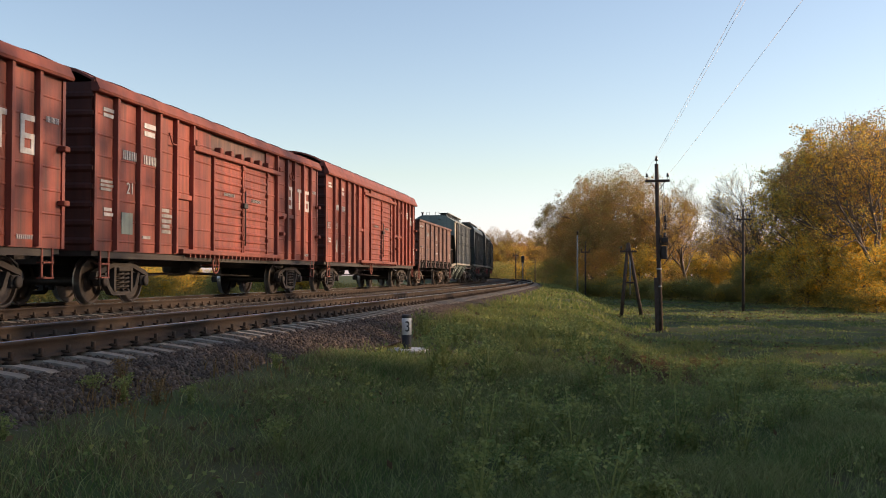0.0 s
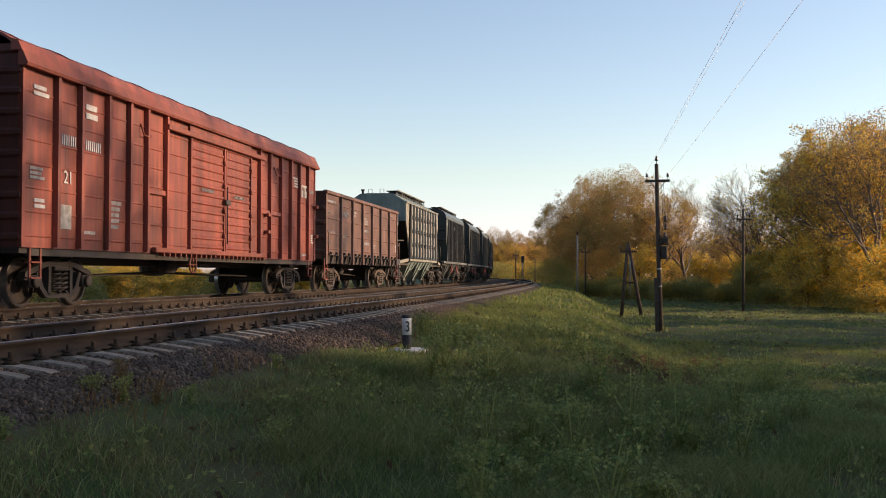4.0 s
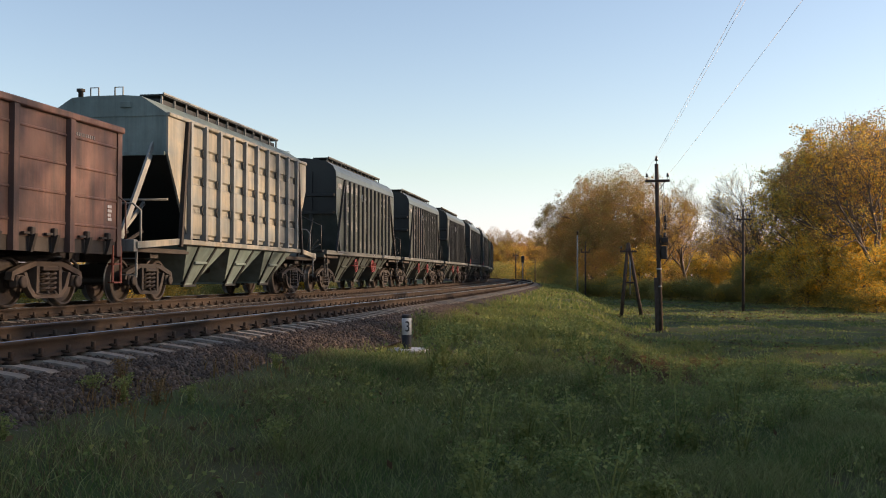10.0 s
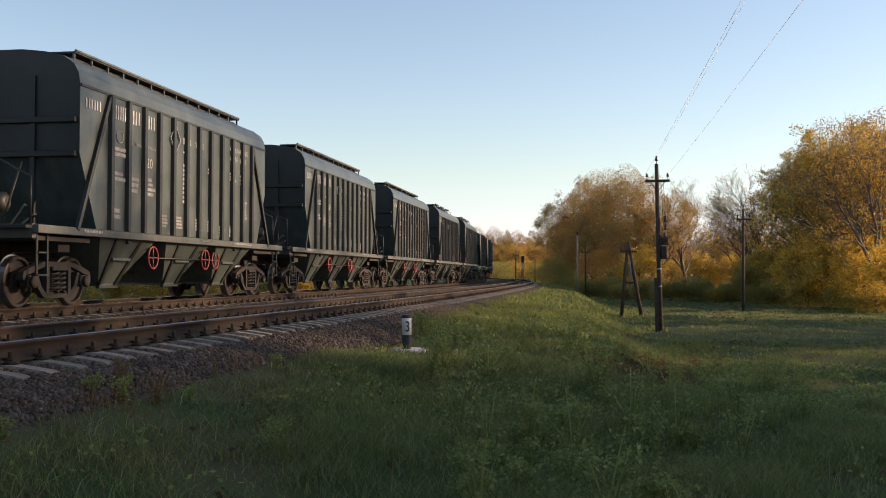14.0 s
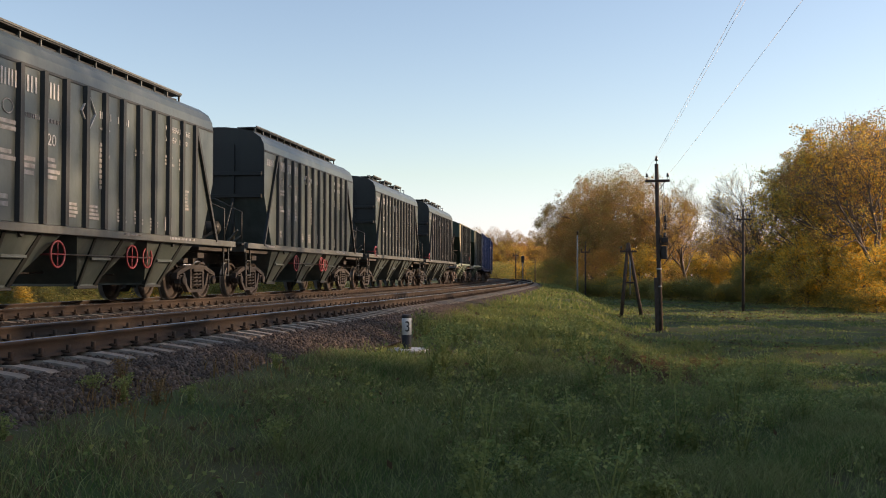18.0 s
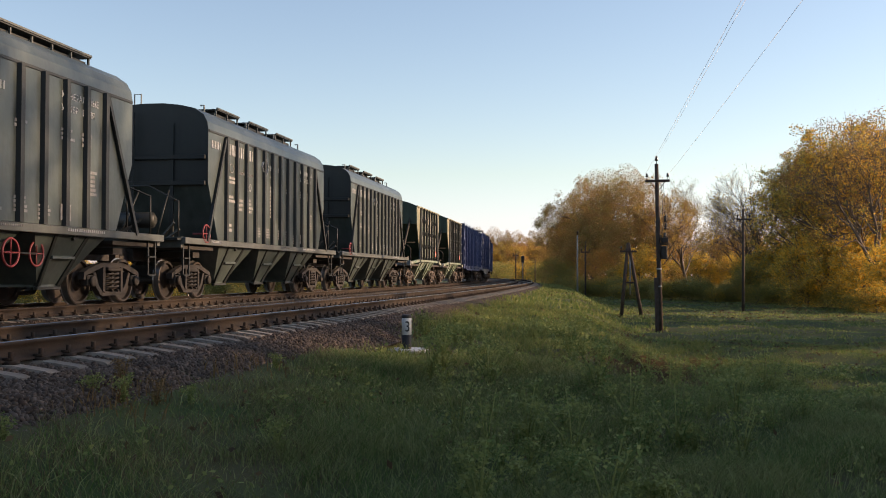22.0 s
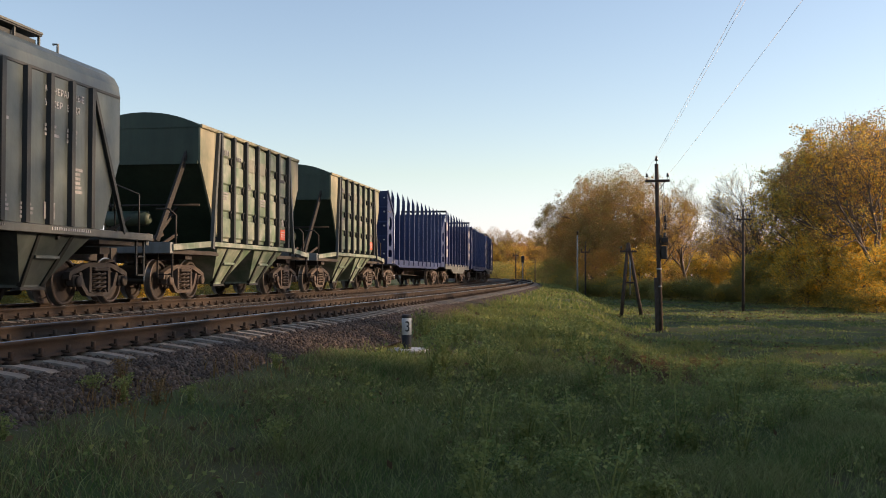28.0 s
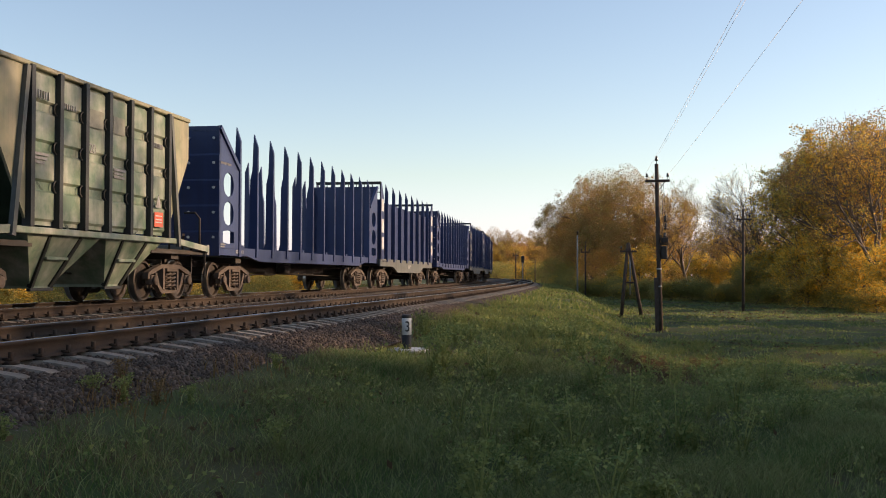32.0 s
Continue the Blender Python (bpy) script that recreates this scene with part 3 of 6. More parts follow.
def bars(w, x, y, z, wide, high, rows, cols=1, material=MARK, gap=0.35, name="marking"):
    """Unreadable writing on the right-hand side: plain bars in rows, from its upper left corner at y, z."""
    bm = B()
    rh, cw = high / rows, wide / cols
    rnd = random.Random(int(abs(y * 100 + z * 31)))
    for r in range(rows):
        for c in range(cols):
            y0, z1, hh = y + c * cw, z - r * rh, rh * (1 - gap)
            if cols == 1:
                box(bm, x - 0.01, x + 0.007, y0, y0 + cw * rnd.uniform(0.62, 1.0), z1 - hh, z1)
                continue
            st, ww = cw * 0.20, cw * 0.74
            for a, b, lo, hi in ((0, st, 0, 1), (ww - st, ww, 0, 1)):
                box(bm, x - 0.01, x + 0.007, y0 + a, y0 + b, z1 - hh + hh * lo, z1 - hh + hh * hi)
    return tagged(part(name, bm, material, w), kind="stuff")


def words(w, x, y, z, text, size, material=MARK, yaw=90, parent_name="marking"):
    """Readable writing as flat letters on the right-hand side."""
    cu = bpy.data.curves.new("letters", "FONT")
    cu.body, cu.size, cu.extrude = text, size, 0.004
    tmp = bpy.data.objects.new("letters", cu)
    me = bpy.data.meshes.new_from_object(tmp)
    bpy.data.objects.remove(tmp)
    me.materials.clear()
    me.materials.append(material)
    return part(parent_name, me, None, w, at=pose(x, y, z, 90, 0, yaw))


def ladder(w, x, y, z0, z1, wide, material, axis="x", name="ladder"):
    bm = B()
    d = Vector((1, 0, 0)) if axis == "x" else Vector((0, 1, 0))
    p = Vector((x, y, 0))
    for k in (-wide / 2, wide / 2):
        beam(bm, p + d * k + Vector((0, 0, z0)), p + d * k + Vector((0, 0, z1)), 0.035)
    n = max(2, int((z1 - z0) / 0.32))
    for i in range(n + 1):
        z = z0 + 0.06 + (z1 - z0 - 0.1) * i / n
        beam(bm, p - d * wide / 2 + Vector((0, 0, z)), p + d * wide / 2 + Vector((0, 0, z)), 0.022)
    return part(name, bm, material, w)


def foot_step(w, x, y, material, z0=0.55, z1=1.1):
    bm = B()
    for k in (-0.17, 0.17):
        beam(bm, (x, y + k, z0), (x, y + k, z1), 0.03, 0.05)
    for z in (z0, (z0 + z1) / 2):
        box(bm, x - 0.1, x + 0.04, y - 0.17, y + 0.17, z - 0.015, z + 0.015)
    part("foot_step", bm, material, w)


def hand_wheel(w, x, y, z, r, material, facing="x"):
    bm = B()
    def at(a, rr):
        c, s = rr * math.cos(a), rr * math.sin(a)
        return (x, y + c, z + s) if facing == "x" else (x + c, y, z + s)
    tube(bm, [at(a, r) for a in np.linspace(0, math.tau, 19)], 0.022, 6, caps=False)
    for k in range(4):
        tube(bm, [at(k * math.pi / 2, 0.0), at(k * math.pi / 2, r)], 0.014, 5)
    end = (x - 0.35, y, z) if facing == "x" else (x, y + 0.3, z)
    tube(bm, [(x, y, z), end], 0.025, 6)
    part("hand_wheel", bm, material, w, "red-painted hand wheel" if material is HAND_RED else "")


def ribbed(x, z0, z1, pitch, rib, flat, thick, sgn):
    """Outline of a sheet with horizontal pressed ribs, for prism() along y."""
    out, z = [(sgn * x, z0)], z0 + (pitch - flat) * 0.5
    while z + flat < z1:
        out += [(sgn * x, z), (sgn * (x + rib), z + flat * 0.3), (sgn * (x + rib), z + flat * 0.7), (sgn * x, z + flat)]
        z += pitch
    out += [(sgn * x, z1), (sgn * (x - thick), z1), (sgn * (x - thick), z0)]
    return out


def pressed(x, z0, z1, pitch, rib, groove, thick, sgn):
    """Outline of a sheet of broad flat fields parted by narrow sunk grooves, for prism() along y."""
    out, z = [(sgn * x, z0)], z0 + groove * 0.5
    while z < z1 - 0.1:
        top = min(z + pitch - groove, z1 - 0.02)
        out += [(sgn * x, z), (sgn * (x + rib), z + 0.045), (sgn * (x + rib), top - 0.045), (sgn * x, top)]
        z += pitch
    return out + [(sgn * x, z1), (sgn * (x - thick), z1), (sgn * (x - thick), z0)]


WAGONS = []


def boxcar(centre, half, arm, posts, door, label, paint_mat, logo, old=False):
    drop = 0.30 if logo == "blocks" else 0.0
    lift = 0.0 if drop else 0.2
    w = thing("boxcar", None, None, label, "boxcar", group="freight wagons in the train")
    X, Z0, Z1 = 1.42, 1.08, 4.20
    for sgn in (1, -1):
        bm = B()
        prism(bm, ribbed(X, Z0, Z1, 0.42, 0.012, 0.05, 0.06, sgn), -half, door[0], "y")
        part("side_wall", bm, paint_mat, w)
        bm = B()
        prism(bm, ribbed(X, Z0, Z1, 0.42, 0.012, 0.05, 0.06, sgn), door[2], half, "y")
        part("side_wall", bm, paint_mat, w)
        for a, b in ((door[0], door[1]), (door[1], door[2])):
            bm = B()
            prism(bm, ribbed(X + 0.03, Z0 + 0.12, Z1 - 0.22 - drop, 0.215, 0.028, 0.10, 0.05, sgn), a + 0.02, b - 0.02, "y")
            for y in (a + 0.02, b - 0.09):
                box(bm, *sorted((sgn * (X + 0.02), sgn * (X + 0.08))), y, y + 0.07, Z0 + 0.1, Z1 - 0.2 - drop)
            dr = part("sliding_door", bm, paint_mat, w, "horizontally ribbed sliding door")
            if sgn > 0:
                for z in (1.6, 2.25, 2.9, 3.5):
                    box_bm = box(B(), X + 0.05, X + 0.12, b - 0.14, b - 0.02, z - 0.05, z + 0.05, 0.01)
                    part("hinge", box_bm, RED_DARK, dr)
        if drop:
            # brown panel paints in the shade of the recess above the door
            part("door_beam", box(B(), *sorted((sgn * (X - 0.10), sgn * (X - 0.04))), door[0], door[2], Z1 - 0.2 - drop, Z1), BROWN, w, "recess over the door, its shade painted brown")
            for y in [p for p in posts if door[0] - 1.5 < p < door[2] + 1.1] + list(np.linspace(door[0] + 0.25, door[2] - 0.25, 6)):
                part("rail_bracket", box(B(), *sorted((sgn * (X - 0.05), sgn * (X + 0.14))), y + 0.07, y + 0.26, Z1 - 0.185 - drop, Z1 - 0.03 - drop, 0.02), RED_DARK, w)
        else:
            part("door_beam", box(B(), *sorted((sgn * (X - 0.04), sgn * (X + 0.06))), door[0], door[2], Z1 - 0.2, Z1), paint_mat, w)
        part("door_sill", box(B(), *sorted((sgn * (X - 0.04), sgn * (X + 0.05))), door[0], door[2], Z0 - 0.02, Z0 + 0.11), paint_mat, w)
        bm = box(B(), *sorted((sgn * (X + 0.05), sgn * (X + 0.15))), door[0] - 1.35, door[2] + 1.0, Z1 - 0.30 - drop, Z1 - 0.18 - drop, 0.015)
        part("upper_door_rail", bm, RED_DARK, w)
        bm = box(B(), *sorted((sgn * (X + 0.03), sgn * (X + 0.16))), door[0] - 2.0, door[2] + 1.0, Z0 + 0.02, Z0 + 0.13, 0.015)
        for y in np.arange(door[0] - 1.6, door[2] + 1.0, 0.3):
            box(bm, *sorted((sgn * (X + 0.02), sgn * (X + 0.15))), y, y + 0.05, Z0 - 0.06, Z0 + 0.03)
        part("lower_door_rail", bm, RED_DARK, w)
        for y in posts:
            part("post", prism(B(), [(sgn * (X - 0.01), y - 0.06), (sgn * (X + 0.105), y - 0.05), (sgn * (X + 0.105), y + 0.045), (sgn * (X - 0.01), y + 0.06)], Z0 + 0.02, Z1, "z"), paint_mat, w)
        pairs = [(p, r) for p, r in zip(posts, posts[1:]) if r - p < 1.6 and (abs(p - door[0]) < 2.6 or abs(p - door[2]) < 2.0)]
        for p, r in pairs:
            part("mid_rail", box(B(), *sorted((sgn * (X - 0.01), sgn * (X + 0.07))), p + 0.06, r - 0.06, 2.38, 2.5, 0.01), paint_mat, w)
        for y in (-half + 0.05, half - 0.05):
            part("corner_post", box(B(), *sorted((sgn * (X - 0.05), sgn * (X + 0.03))), y - 0.05, y + 0.05, Z0, Z1), paint_mat, w)
        bm = B()
        prism(bm, [(sgn * (X - 0.02), Z1), (sgn * (X + 0.14), Z1), (sgn * (X + 0.16), Z1 + 0.05), (sgn * (X + 0.06), Z1 + 0.26), (sgn * (X - 0.02), Z1 + 0.26)], -half - 0.08, half + 0.08, "y")
        part("eave", bm, RED_DARK, w)
        if lift:
            part("roof_haunch", prism(B(), [(sgn * (X + 0.055), Z1 + 0.262), (sgn * (X - 0.02), Z1 + 0.43), (sgn * (X - 0.16), Z1 + 0.47), (sgn * (X - 0.16), Z1 + 0.262)], -half - 0.09, half + 0.09, "y"), RED, w)
    for sgn in (-1, 1):
        poly = ribbed(half - 0.02, Z0, Z1 + 0.2 + lift, 0.36, 0.04, 0.16, 0.06, sgn)
        bm = B()
        prism(bm, poly, -X + 0.01, X - 0.01, "x")
        part("end_wall", bm, RED_END_SHADE, w, "ribbed end wall, its shade painted in dark red")
        ladder(w, -0.75, sgn * (half + 0.08), 1.0, 4.3, 0.42, RED_DARK)
        foot_step(w, X - 0.02, sgn * (half - 0.5), RED_DARK)
    arch = [(X * math.sin(a) / math.sin(0.62) * (1.04 - lift * 0.5), Z1 + 0.22 + lift + 0.42 * (math.cos(a) - math.cos(0.62)) / (1 - math.cos(0.62))) for a in np.linspace(-0.62, 0.62, 15)]
    bm = B()
    prism(bm, arch + [(x, z - 0.05) for x, z in arch[::-1]], -half - 0.1, half + 0.1, "y")
    roof = part("roof", bm, RED_DARK, w, "arched dark red sheet roof")
    for i in range(11):
        y = -half + 0.3 + (2 * half - 0.6) * i / 10
        bm = B()
        prism(bm, [(x * 1.002, z + 0.018) for x, z in arch] + [(x, z - 0.02) for x, z in arch[::-1]], y - 0.04, y + 0.04, "y")
        part("roof_rib", bm, RED_DARK, roof)
    part("floor_frame", box(B(), -X + 0.05, X - 0.05, -half + 0.05, half - 0.05, Z0 - 0.10, Z0 + 0.06), FRAME_BLACK, w)
    part("underframe_beam", box(B(), X - 0.1, X - 0.02, -half + 0.3, half - 0.3, Z0 - 0.14, Z0 - 0.02), FRAME_BLACK, w)
    # lock, handles and hatches on the seen side
    bm = box(B(), X + 0.08, X + 0.16, door[1] - 0.12, door[1] + 0.16, 2.42, 2.56, 0.02)
    tube(bm, [(X + 0.12, door[1] + 0.02, 1.4), (X + 0.12, door[1] + 0.02, 2.9)], 0.02, 6)
    part("door_lock", bm, BLACK, w)
    for y, z in ((half - 0.12, 2.9), (half - 0.12, 1.9), (door[2] + 1.3, 2.35), (door[2] + 1.3, 1.85)):
        part("bracket", box(B(), X + 0.0, X + 0.16, y - 0.1, y + 0.08, z - 0.04, z + 0.06, 0.015), RED_DARK, w)
    for y in (door[0] - 2.35, door[2] + 2.2):
        bm = B()
        tube(bm, [(X + 0.02, y - 0.17, 3.85), (X + 0.10, y - 0.17, 3.6), (X + 0.10, y + 0.17, 3.6), (X + 0.02, y + 0.17, 3.85)], 0.018, 6)
        part("grab_handle", bm, RED_DARK, w)
    hand_wheel(w, X + 0.02, door[0] + 0.3, 0.85, 0.2, RED_DARK)
    # markings
    xm = X + 0.004
    bars(w, xm + 0.01, -half + 0.35, 3.95, 0.55, 0.22, 2)
    bars(w, xm + 0.01, -half + 2.15, 3.9, 0.55, 0.34, 2, 1)
    bars(w, xm + 0.01, -half + 1.2, 3.2, 0.62, 0.30, 1, 4, MARK)
    bars(w, xm + 0.01, -half + 2.15, 3.2, 0.62, 0.30, 1, 4, MARK)
    bars(w, xm + 0.01, -half + 0.25, 2.5, 0.55, 0.24, 3, material=MARK_DIM)
    words(w, xm + 0.012, -half + 1.35, 2.3, "21", 0.34)
    bars(w, xm + 0.01, -half + 0.4, 1.95, 0.4, 0.2, 2)
    part("placard", box(B(), xm, xm + 0.012, -half + 1.15, -half + 1.65, 1.45, 1.9), MARK_DIM if not old else TEAL, w)
    bars(w, xm + 0.01, -half + 3.05, 2.1, 0.6, 0.6, 5, material=MARK_DIM)
    bars(w, xm + 0.01, -half + 2.1, 1.45, 0.6, 0.1, 1, material=MARK_DIM)
    bars(w, xm + 0.075, door[0] + 0.7, 2.75, 0.75, 0.13, 1, 6, MARK_DIM)
    bars(w, xm + 0.075, door[1] + 0.6, 2.72, 0.75, 0.13, 1, 6, MARK_DIM)
    bars(w, xm + 0.01, half - 1.5, 1.3, 0.5, 0.12, 1, 4, MARK)
    bars(w, xm + 0.01, half - 0.62, 3.45, 0.42, 0.16, 1, 5, MARK)
    if logo == "blocks":
        for i, k in enumerate(posts[-3:]):
            y = k - 0.5
            bm = B()
            if i == 1:
                box(bm, xm, xm + 0.012, y + 0.02, y + 0.46, 3.28, 3.38)
                box(bm, xm, xm + 0.012, y + 0.18, y + 0.30, 2.72, 3.28)
            else:
                if i == 0:
                    box(bm, xm, xm + 0.012, y + 0.31, y + 0.42, 3.06, 3.28)
                for a, b, c, d in ((0.0, 0.12, 2.70, 3.38), (0.12, 0.44, 3.28, 3.38), (0.12, 0.44, 2.70, 2.80), (0.33, 0.44, 2.80, 3.06), (0.12, 0.33, 2.97, 3.06)):
                    box(bm, xm, xm + 0.012, y + a, y + b, c, d)
            part("painted_block", bm, MARK, w, "large white painted block marking")
    else:
        bm = B()
        for i in range(4):
            box(bm, xm + 0.008, xm + 0.02, half - 2.34 - 0.1 * (i == 3), half - 1.96, 3.42 + i * 0.085, 3.47 + i * 0.085)
        for i in range(3):
            y = half - 1.55 + i * 0.19
            bits = ((0.0, 0.155, 0.33, 0.40), (0.055, 0.105, 0.0, 0.33)) if i == 1 else ((0.0, 0.05, 0.0, 0.40), (0.05, 0.155, 0.33, 0.40), (0.05, 0.155, 0.0, 0.07), (0.105, 0.155, 0.07, 0.22), (0.05, 0.105, 0.16, 0.22))
            for a, b, c, d in bits:
                box(bm, xm + 0.008, xm + 0.02, y + a, y + b, 3.15 + c, 3.15 + d)
        part("painted_block", bm, MARK, w, "white striped block marking")
        bars(w, xm + 0.01, half - 0.5, 1.95, 0.28, 0.3, 4, material=MARK)
    running_gear(w, arm, half + 0.52, "dark", 0.93)
    WAGONS.append((w, centre, arm))
    return w


def gondola(centre, half, arm):
    w = thing("gondola_wagon", None, None, "weathered brown open gondola wagon with vertical side posts", "gondola wagon", group="freight wagons in the train")
    X, Z0, Z1 = 1.46, 1.28, 3.50
    posts = (-4.35, -2.55, -0.86, 0.86, 2.55, 4.35)
    edges = (-half,) + posts + (half,)
    for sgn in (1, -1):
        for a, b in zip(edges, edges[1:]):
            bm = B()
            prism(bm, ribbed(X, Z0, Z1, 0.545, 0.018, 0.06, 0.05, sgn), a, b, "y")
            part("side_panel", bm, BROWN, w)
            if sgn > 0:
                for u in (0.3, 0.7):
                    y = a + (b - a) * u
                    bm = box(B(), X, X + 0.09, y - 0.06, y + 0.06, Z0 + 0.0, Z0 + 0.16, 0.015)
                    prism(bm, [(X + 0.03, Z0 + 0.02), (X + 0.14, Z0 + 0.04), (X + 0.05, Z0 - 0.28), (X + 0.01, Z0 - 0.28)], y - 0.04, y + 0.04, "y")
                    box(bm, X + 0.02, X + 0.08, y - 0.3, y - 0.1, Z0 + 0.03, Z0 + 0.07)
                    part("flap_latch", bm, FRAME_BLACK, w)
        for y in posts:
            part("post", prism(B(), [(sgn * (X - 0.01), y - 0.11), (sgn * (X + 0.09), y - 0.08), (sgn * (X + 0.09), y + 0.08), (sgn * (X - 0.01), y + 0.11)], Z0 - 0.26, Z1, "z"), BROWN, w)
        for y in (-half + 0.09, half - 0.09):
            part("corner_post", box(B(), *sorted((sgn * (X - 0.03), sgn * (X + 0.03))), y - 0.09, y + 0.09, Z0 - 0.3, Z1), BROWN, w)
        part("top_chord", box(B(), *sorted((sgn * (X - 0.09), sgn * (X + 0.08))), -half - 0.03, half + 0.03, Z1, Z1 + 0.13, 0.02), BROWN, w)
        part("side_sill", box(B(), *sorted((sgn * (X - 0.12), sgn * (X - 0.02))), -half, half, Z0 - 0.26, Z0), FRAME_BLACK, w)
    for sgn in (-1, 1):
        bm = B()
        prism(bm, ribbed(half - 0.02, Z0 - 0.1, Z1 + 0.1, 0.52, 0.06, 0.2, 0.06, sgn), -X + 0.03, X - 0.03, "x")
        part("end_wall", bm, BROWN, w)
        ladder(w, -0.8, sgn * (half + 0.1), 1.0, 3.4, 0.4, BROWN)
        foot_step(w, X - 0.02, sgn * (half - 0.1), RED_DARK, 0.45, 1.2)
        part("corner_rail", tube(B(), [(X + 0.02, sgn * (half - 0.15), 2.2), (X + 0.12, sgn * (half - 0.02), 2.1), (X + 0.12, sgn * (half - 0.0), 1.35)], 0.018, 6), BROWN, w)
    part("floor", box(B(), -X + 0.05, X - 0.05, -half + 0.05, half - 0.05, Z0 - 0.08, Z0 + 0.02), FRAME_BLACK, w)
    xm = X + 0.006
    bars(w, xm, -half + 0.25, 3.3, 1.1, 0.12, 1, 8)
    bars(w, xm, -half + 0.2, 2.9, 0.5, 0.12, 1, 4, MARK_DIM)
    bars(w, xm, -half + 0.3, 2.2, 0.9, 0.1, 1, 6, MARK_DIM)
    bars(w, xm, -half + 0.3, 1.8, 0.5, 0.1, 1, 4, MARK_DIM)
    bars(w, xm, -4.2, 3.0, 1.2, 0.3, 1, 8, MARK_DIM)
    bars(w, xm, -4.2, 2.1, 1.1, 0.12, 1, 7, MARK_DIM)
    bars(w, xm, -2.2, 3.1, 0.5, 0.25, 2, material=MARK_DIM)
    bars(w, xm, -0.7, 2.95, 1.0, 0.3, 3, material=MARK_DIM)
    bars(w, xm, -0.7, 2.45, 1.0, 0.12, 1, 7, MARK)
    bars(w, xm, -0.6, 1.95, 1.1, 0.16, 1, 6, MARK)
    bars(w, xm, 1.1, 1.9, 0.6, 0.2, 3, material=MARK_DIM)
    bars(w, xm, 4.6, 3.3, 0.7, 0.1, 1, 5, MARK_DIM)
    bars(w, xm, half - 0.55, 2.0, 0.2, 0.34, 4, material=MARK)
    running_gear(w, arm, half + 0.6, "rusty", 0.98)
    WAGONS.append((w, centre, arm))
    return w


def loft(bm, rings, caps=True):
    vs = [[bm.verts.new(p) for p in r] for r in rings]
    fs = []
    for a, b in zip(vs, vs[1:]):
        n = len(a)
        for i in range(n):
            fs.append(bm.faces.new((a[i], a[(i + 1) % n], b[(i + 1) % n], b[i])))
    if caps:
        fs += [bm.faces.new(vs[0][::-1]), bm.faces.new(vs[-1])]
    bmesh.ops.recalc_face_normals(bm, faces=fs)
    return bm


def funnel(w, y, top, bottom, xtop, xbot, ztop, zbot, material, rib):
    """One discharge hopper under the sill: sloping sides, two ribs down its face, a gate at the foot."""
    bm = B()
    loft(bm, [[(sx * xx, y + sy * yy, z) for sx, sy in ((1, -1), (1, 1), (-1, 1), (-1, -1))] for xx, yy, z in ((xtop, top, ztop), (xbot, bottom, zbot), (xbot, bottom, zbot - 0.05))])
    f = part("discharge_hopper", bm, material, w)
    part("gate", box(B(), xbot - 0.04, xbot + 0.05, y - bottom - 0.05, y + bottom + 0.05, zbot - 0.10, zbot - 0.04, 0.01), rib, f)
    for sgn in (-1, 1):
        bm = beam(B(), (xtop - 0.03, y + sgn * (bottom + (top - bottom) * 0.22), ztop), (xbot - 0.01, y + sgn * bottom * 0.92, zbot - 0.02), 0.10, 0.09, (1, 0, 0))
        part("rib", bm, rib, f)
    u = 0.45
    xm, zm = xtop + (xbot - xtop) * u, ztop + (zbot - ztop) * u
    part("ledge", box(B(), xm - 0.04, xm + 0.07, y - bottom * 1.1, y + bottom * 1.1, zm - 0.03, zm + 0.03, 0.008), material, f)


def roof_walk(w, y0, y1, x, z, material, pale):
    """A raised running board with its posts."""
    bm = box(B(), x - 0.55, x + 0.05, y0, y1, z, z + 0.035)
    wk = part("running_board", bm, material, w)
    part("board_edge", box(B(), x + 0.03, x + 0.07, y0, y1, z + 0.03, z + 0.07), pale, wk)
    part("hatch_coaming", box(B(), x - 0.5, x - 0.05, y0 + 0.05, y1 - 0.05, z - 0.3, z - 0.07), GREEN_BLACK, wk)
    n = max(2, round((y1 - y0) / 0.68))
    for i in range(n + 1):
        y = y0 + 0.03 + (y1 - y0 - 0.06) * i / n
        part("post", beam(B(), (x, y, z - 0.34), (x, y, z + 0.02), 0.04), pale, wk)


def end_gear(w, half, sill, mat_dark, rail_mat, wheel=None, cyl=True):
    """Platform railings, ladder, steps and brake gear at both ends of a hopper wagon."""
    for sgn in (-1, 1):
        y = sgn * (sill - 0.1)
        bm = B()
        tube(bm, [(1.3, y, 1.5), (1.3, y, 2.35), (0.4, sgn * (sill - 0.4), 2.75), (-0.5, sgn * (sill - 0.5), 2.75)], 0.022, 6)
        part("handrail", bm, rail_mat, w)
        for x in (-0.2, 0.75):
            part("rail_strut", tube(B(), [(x, y, 1.5), (x * 0.8 + 0.3, sgn * (sill - 0.45), 2.65)], 0.02, 6), rail_mat, w)
        bm = box(B(), 0.55, 1.45, sgn * sill - 0.28, sgn * sill + 0.28, 1.42, 1.47)
        part("platform", bm, mat_dark, w)
        bm = B()
        for k in (0.0, 0.3):
            beam(bm, (0.75, y - sgn * (0.3 + k), 1.5), (1.15, y - sgn * (0.1 + k), 1.85 - k * 0.5), 0.05, 0.05)
        part("brake_bracket", bm, mat_dark, w)
        foot_step(w, 1.42, sgn * (sill - 0.28), mat_dark, 0.6, 1.4)
    if cyl:
        part("air_tank", lathe(B(), [(0.1, -0.55), (0.2, -0.48), (0.2, 0.48), (0.1, 0.55)], "x", 14, (-0.2, -sill + 0.9, 1.95)), mat_dark, w)


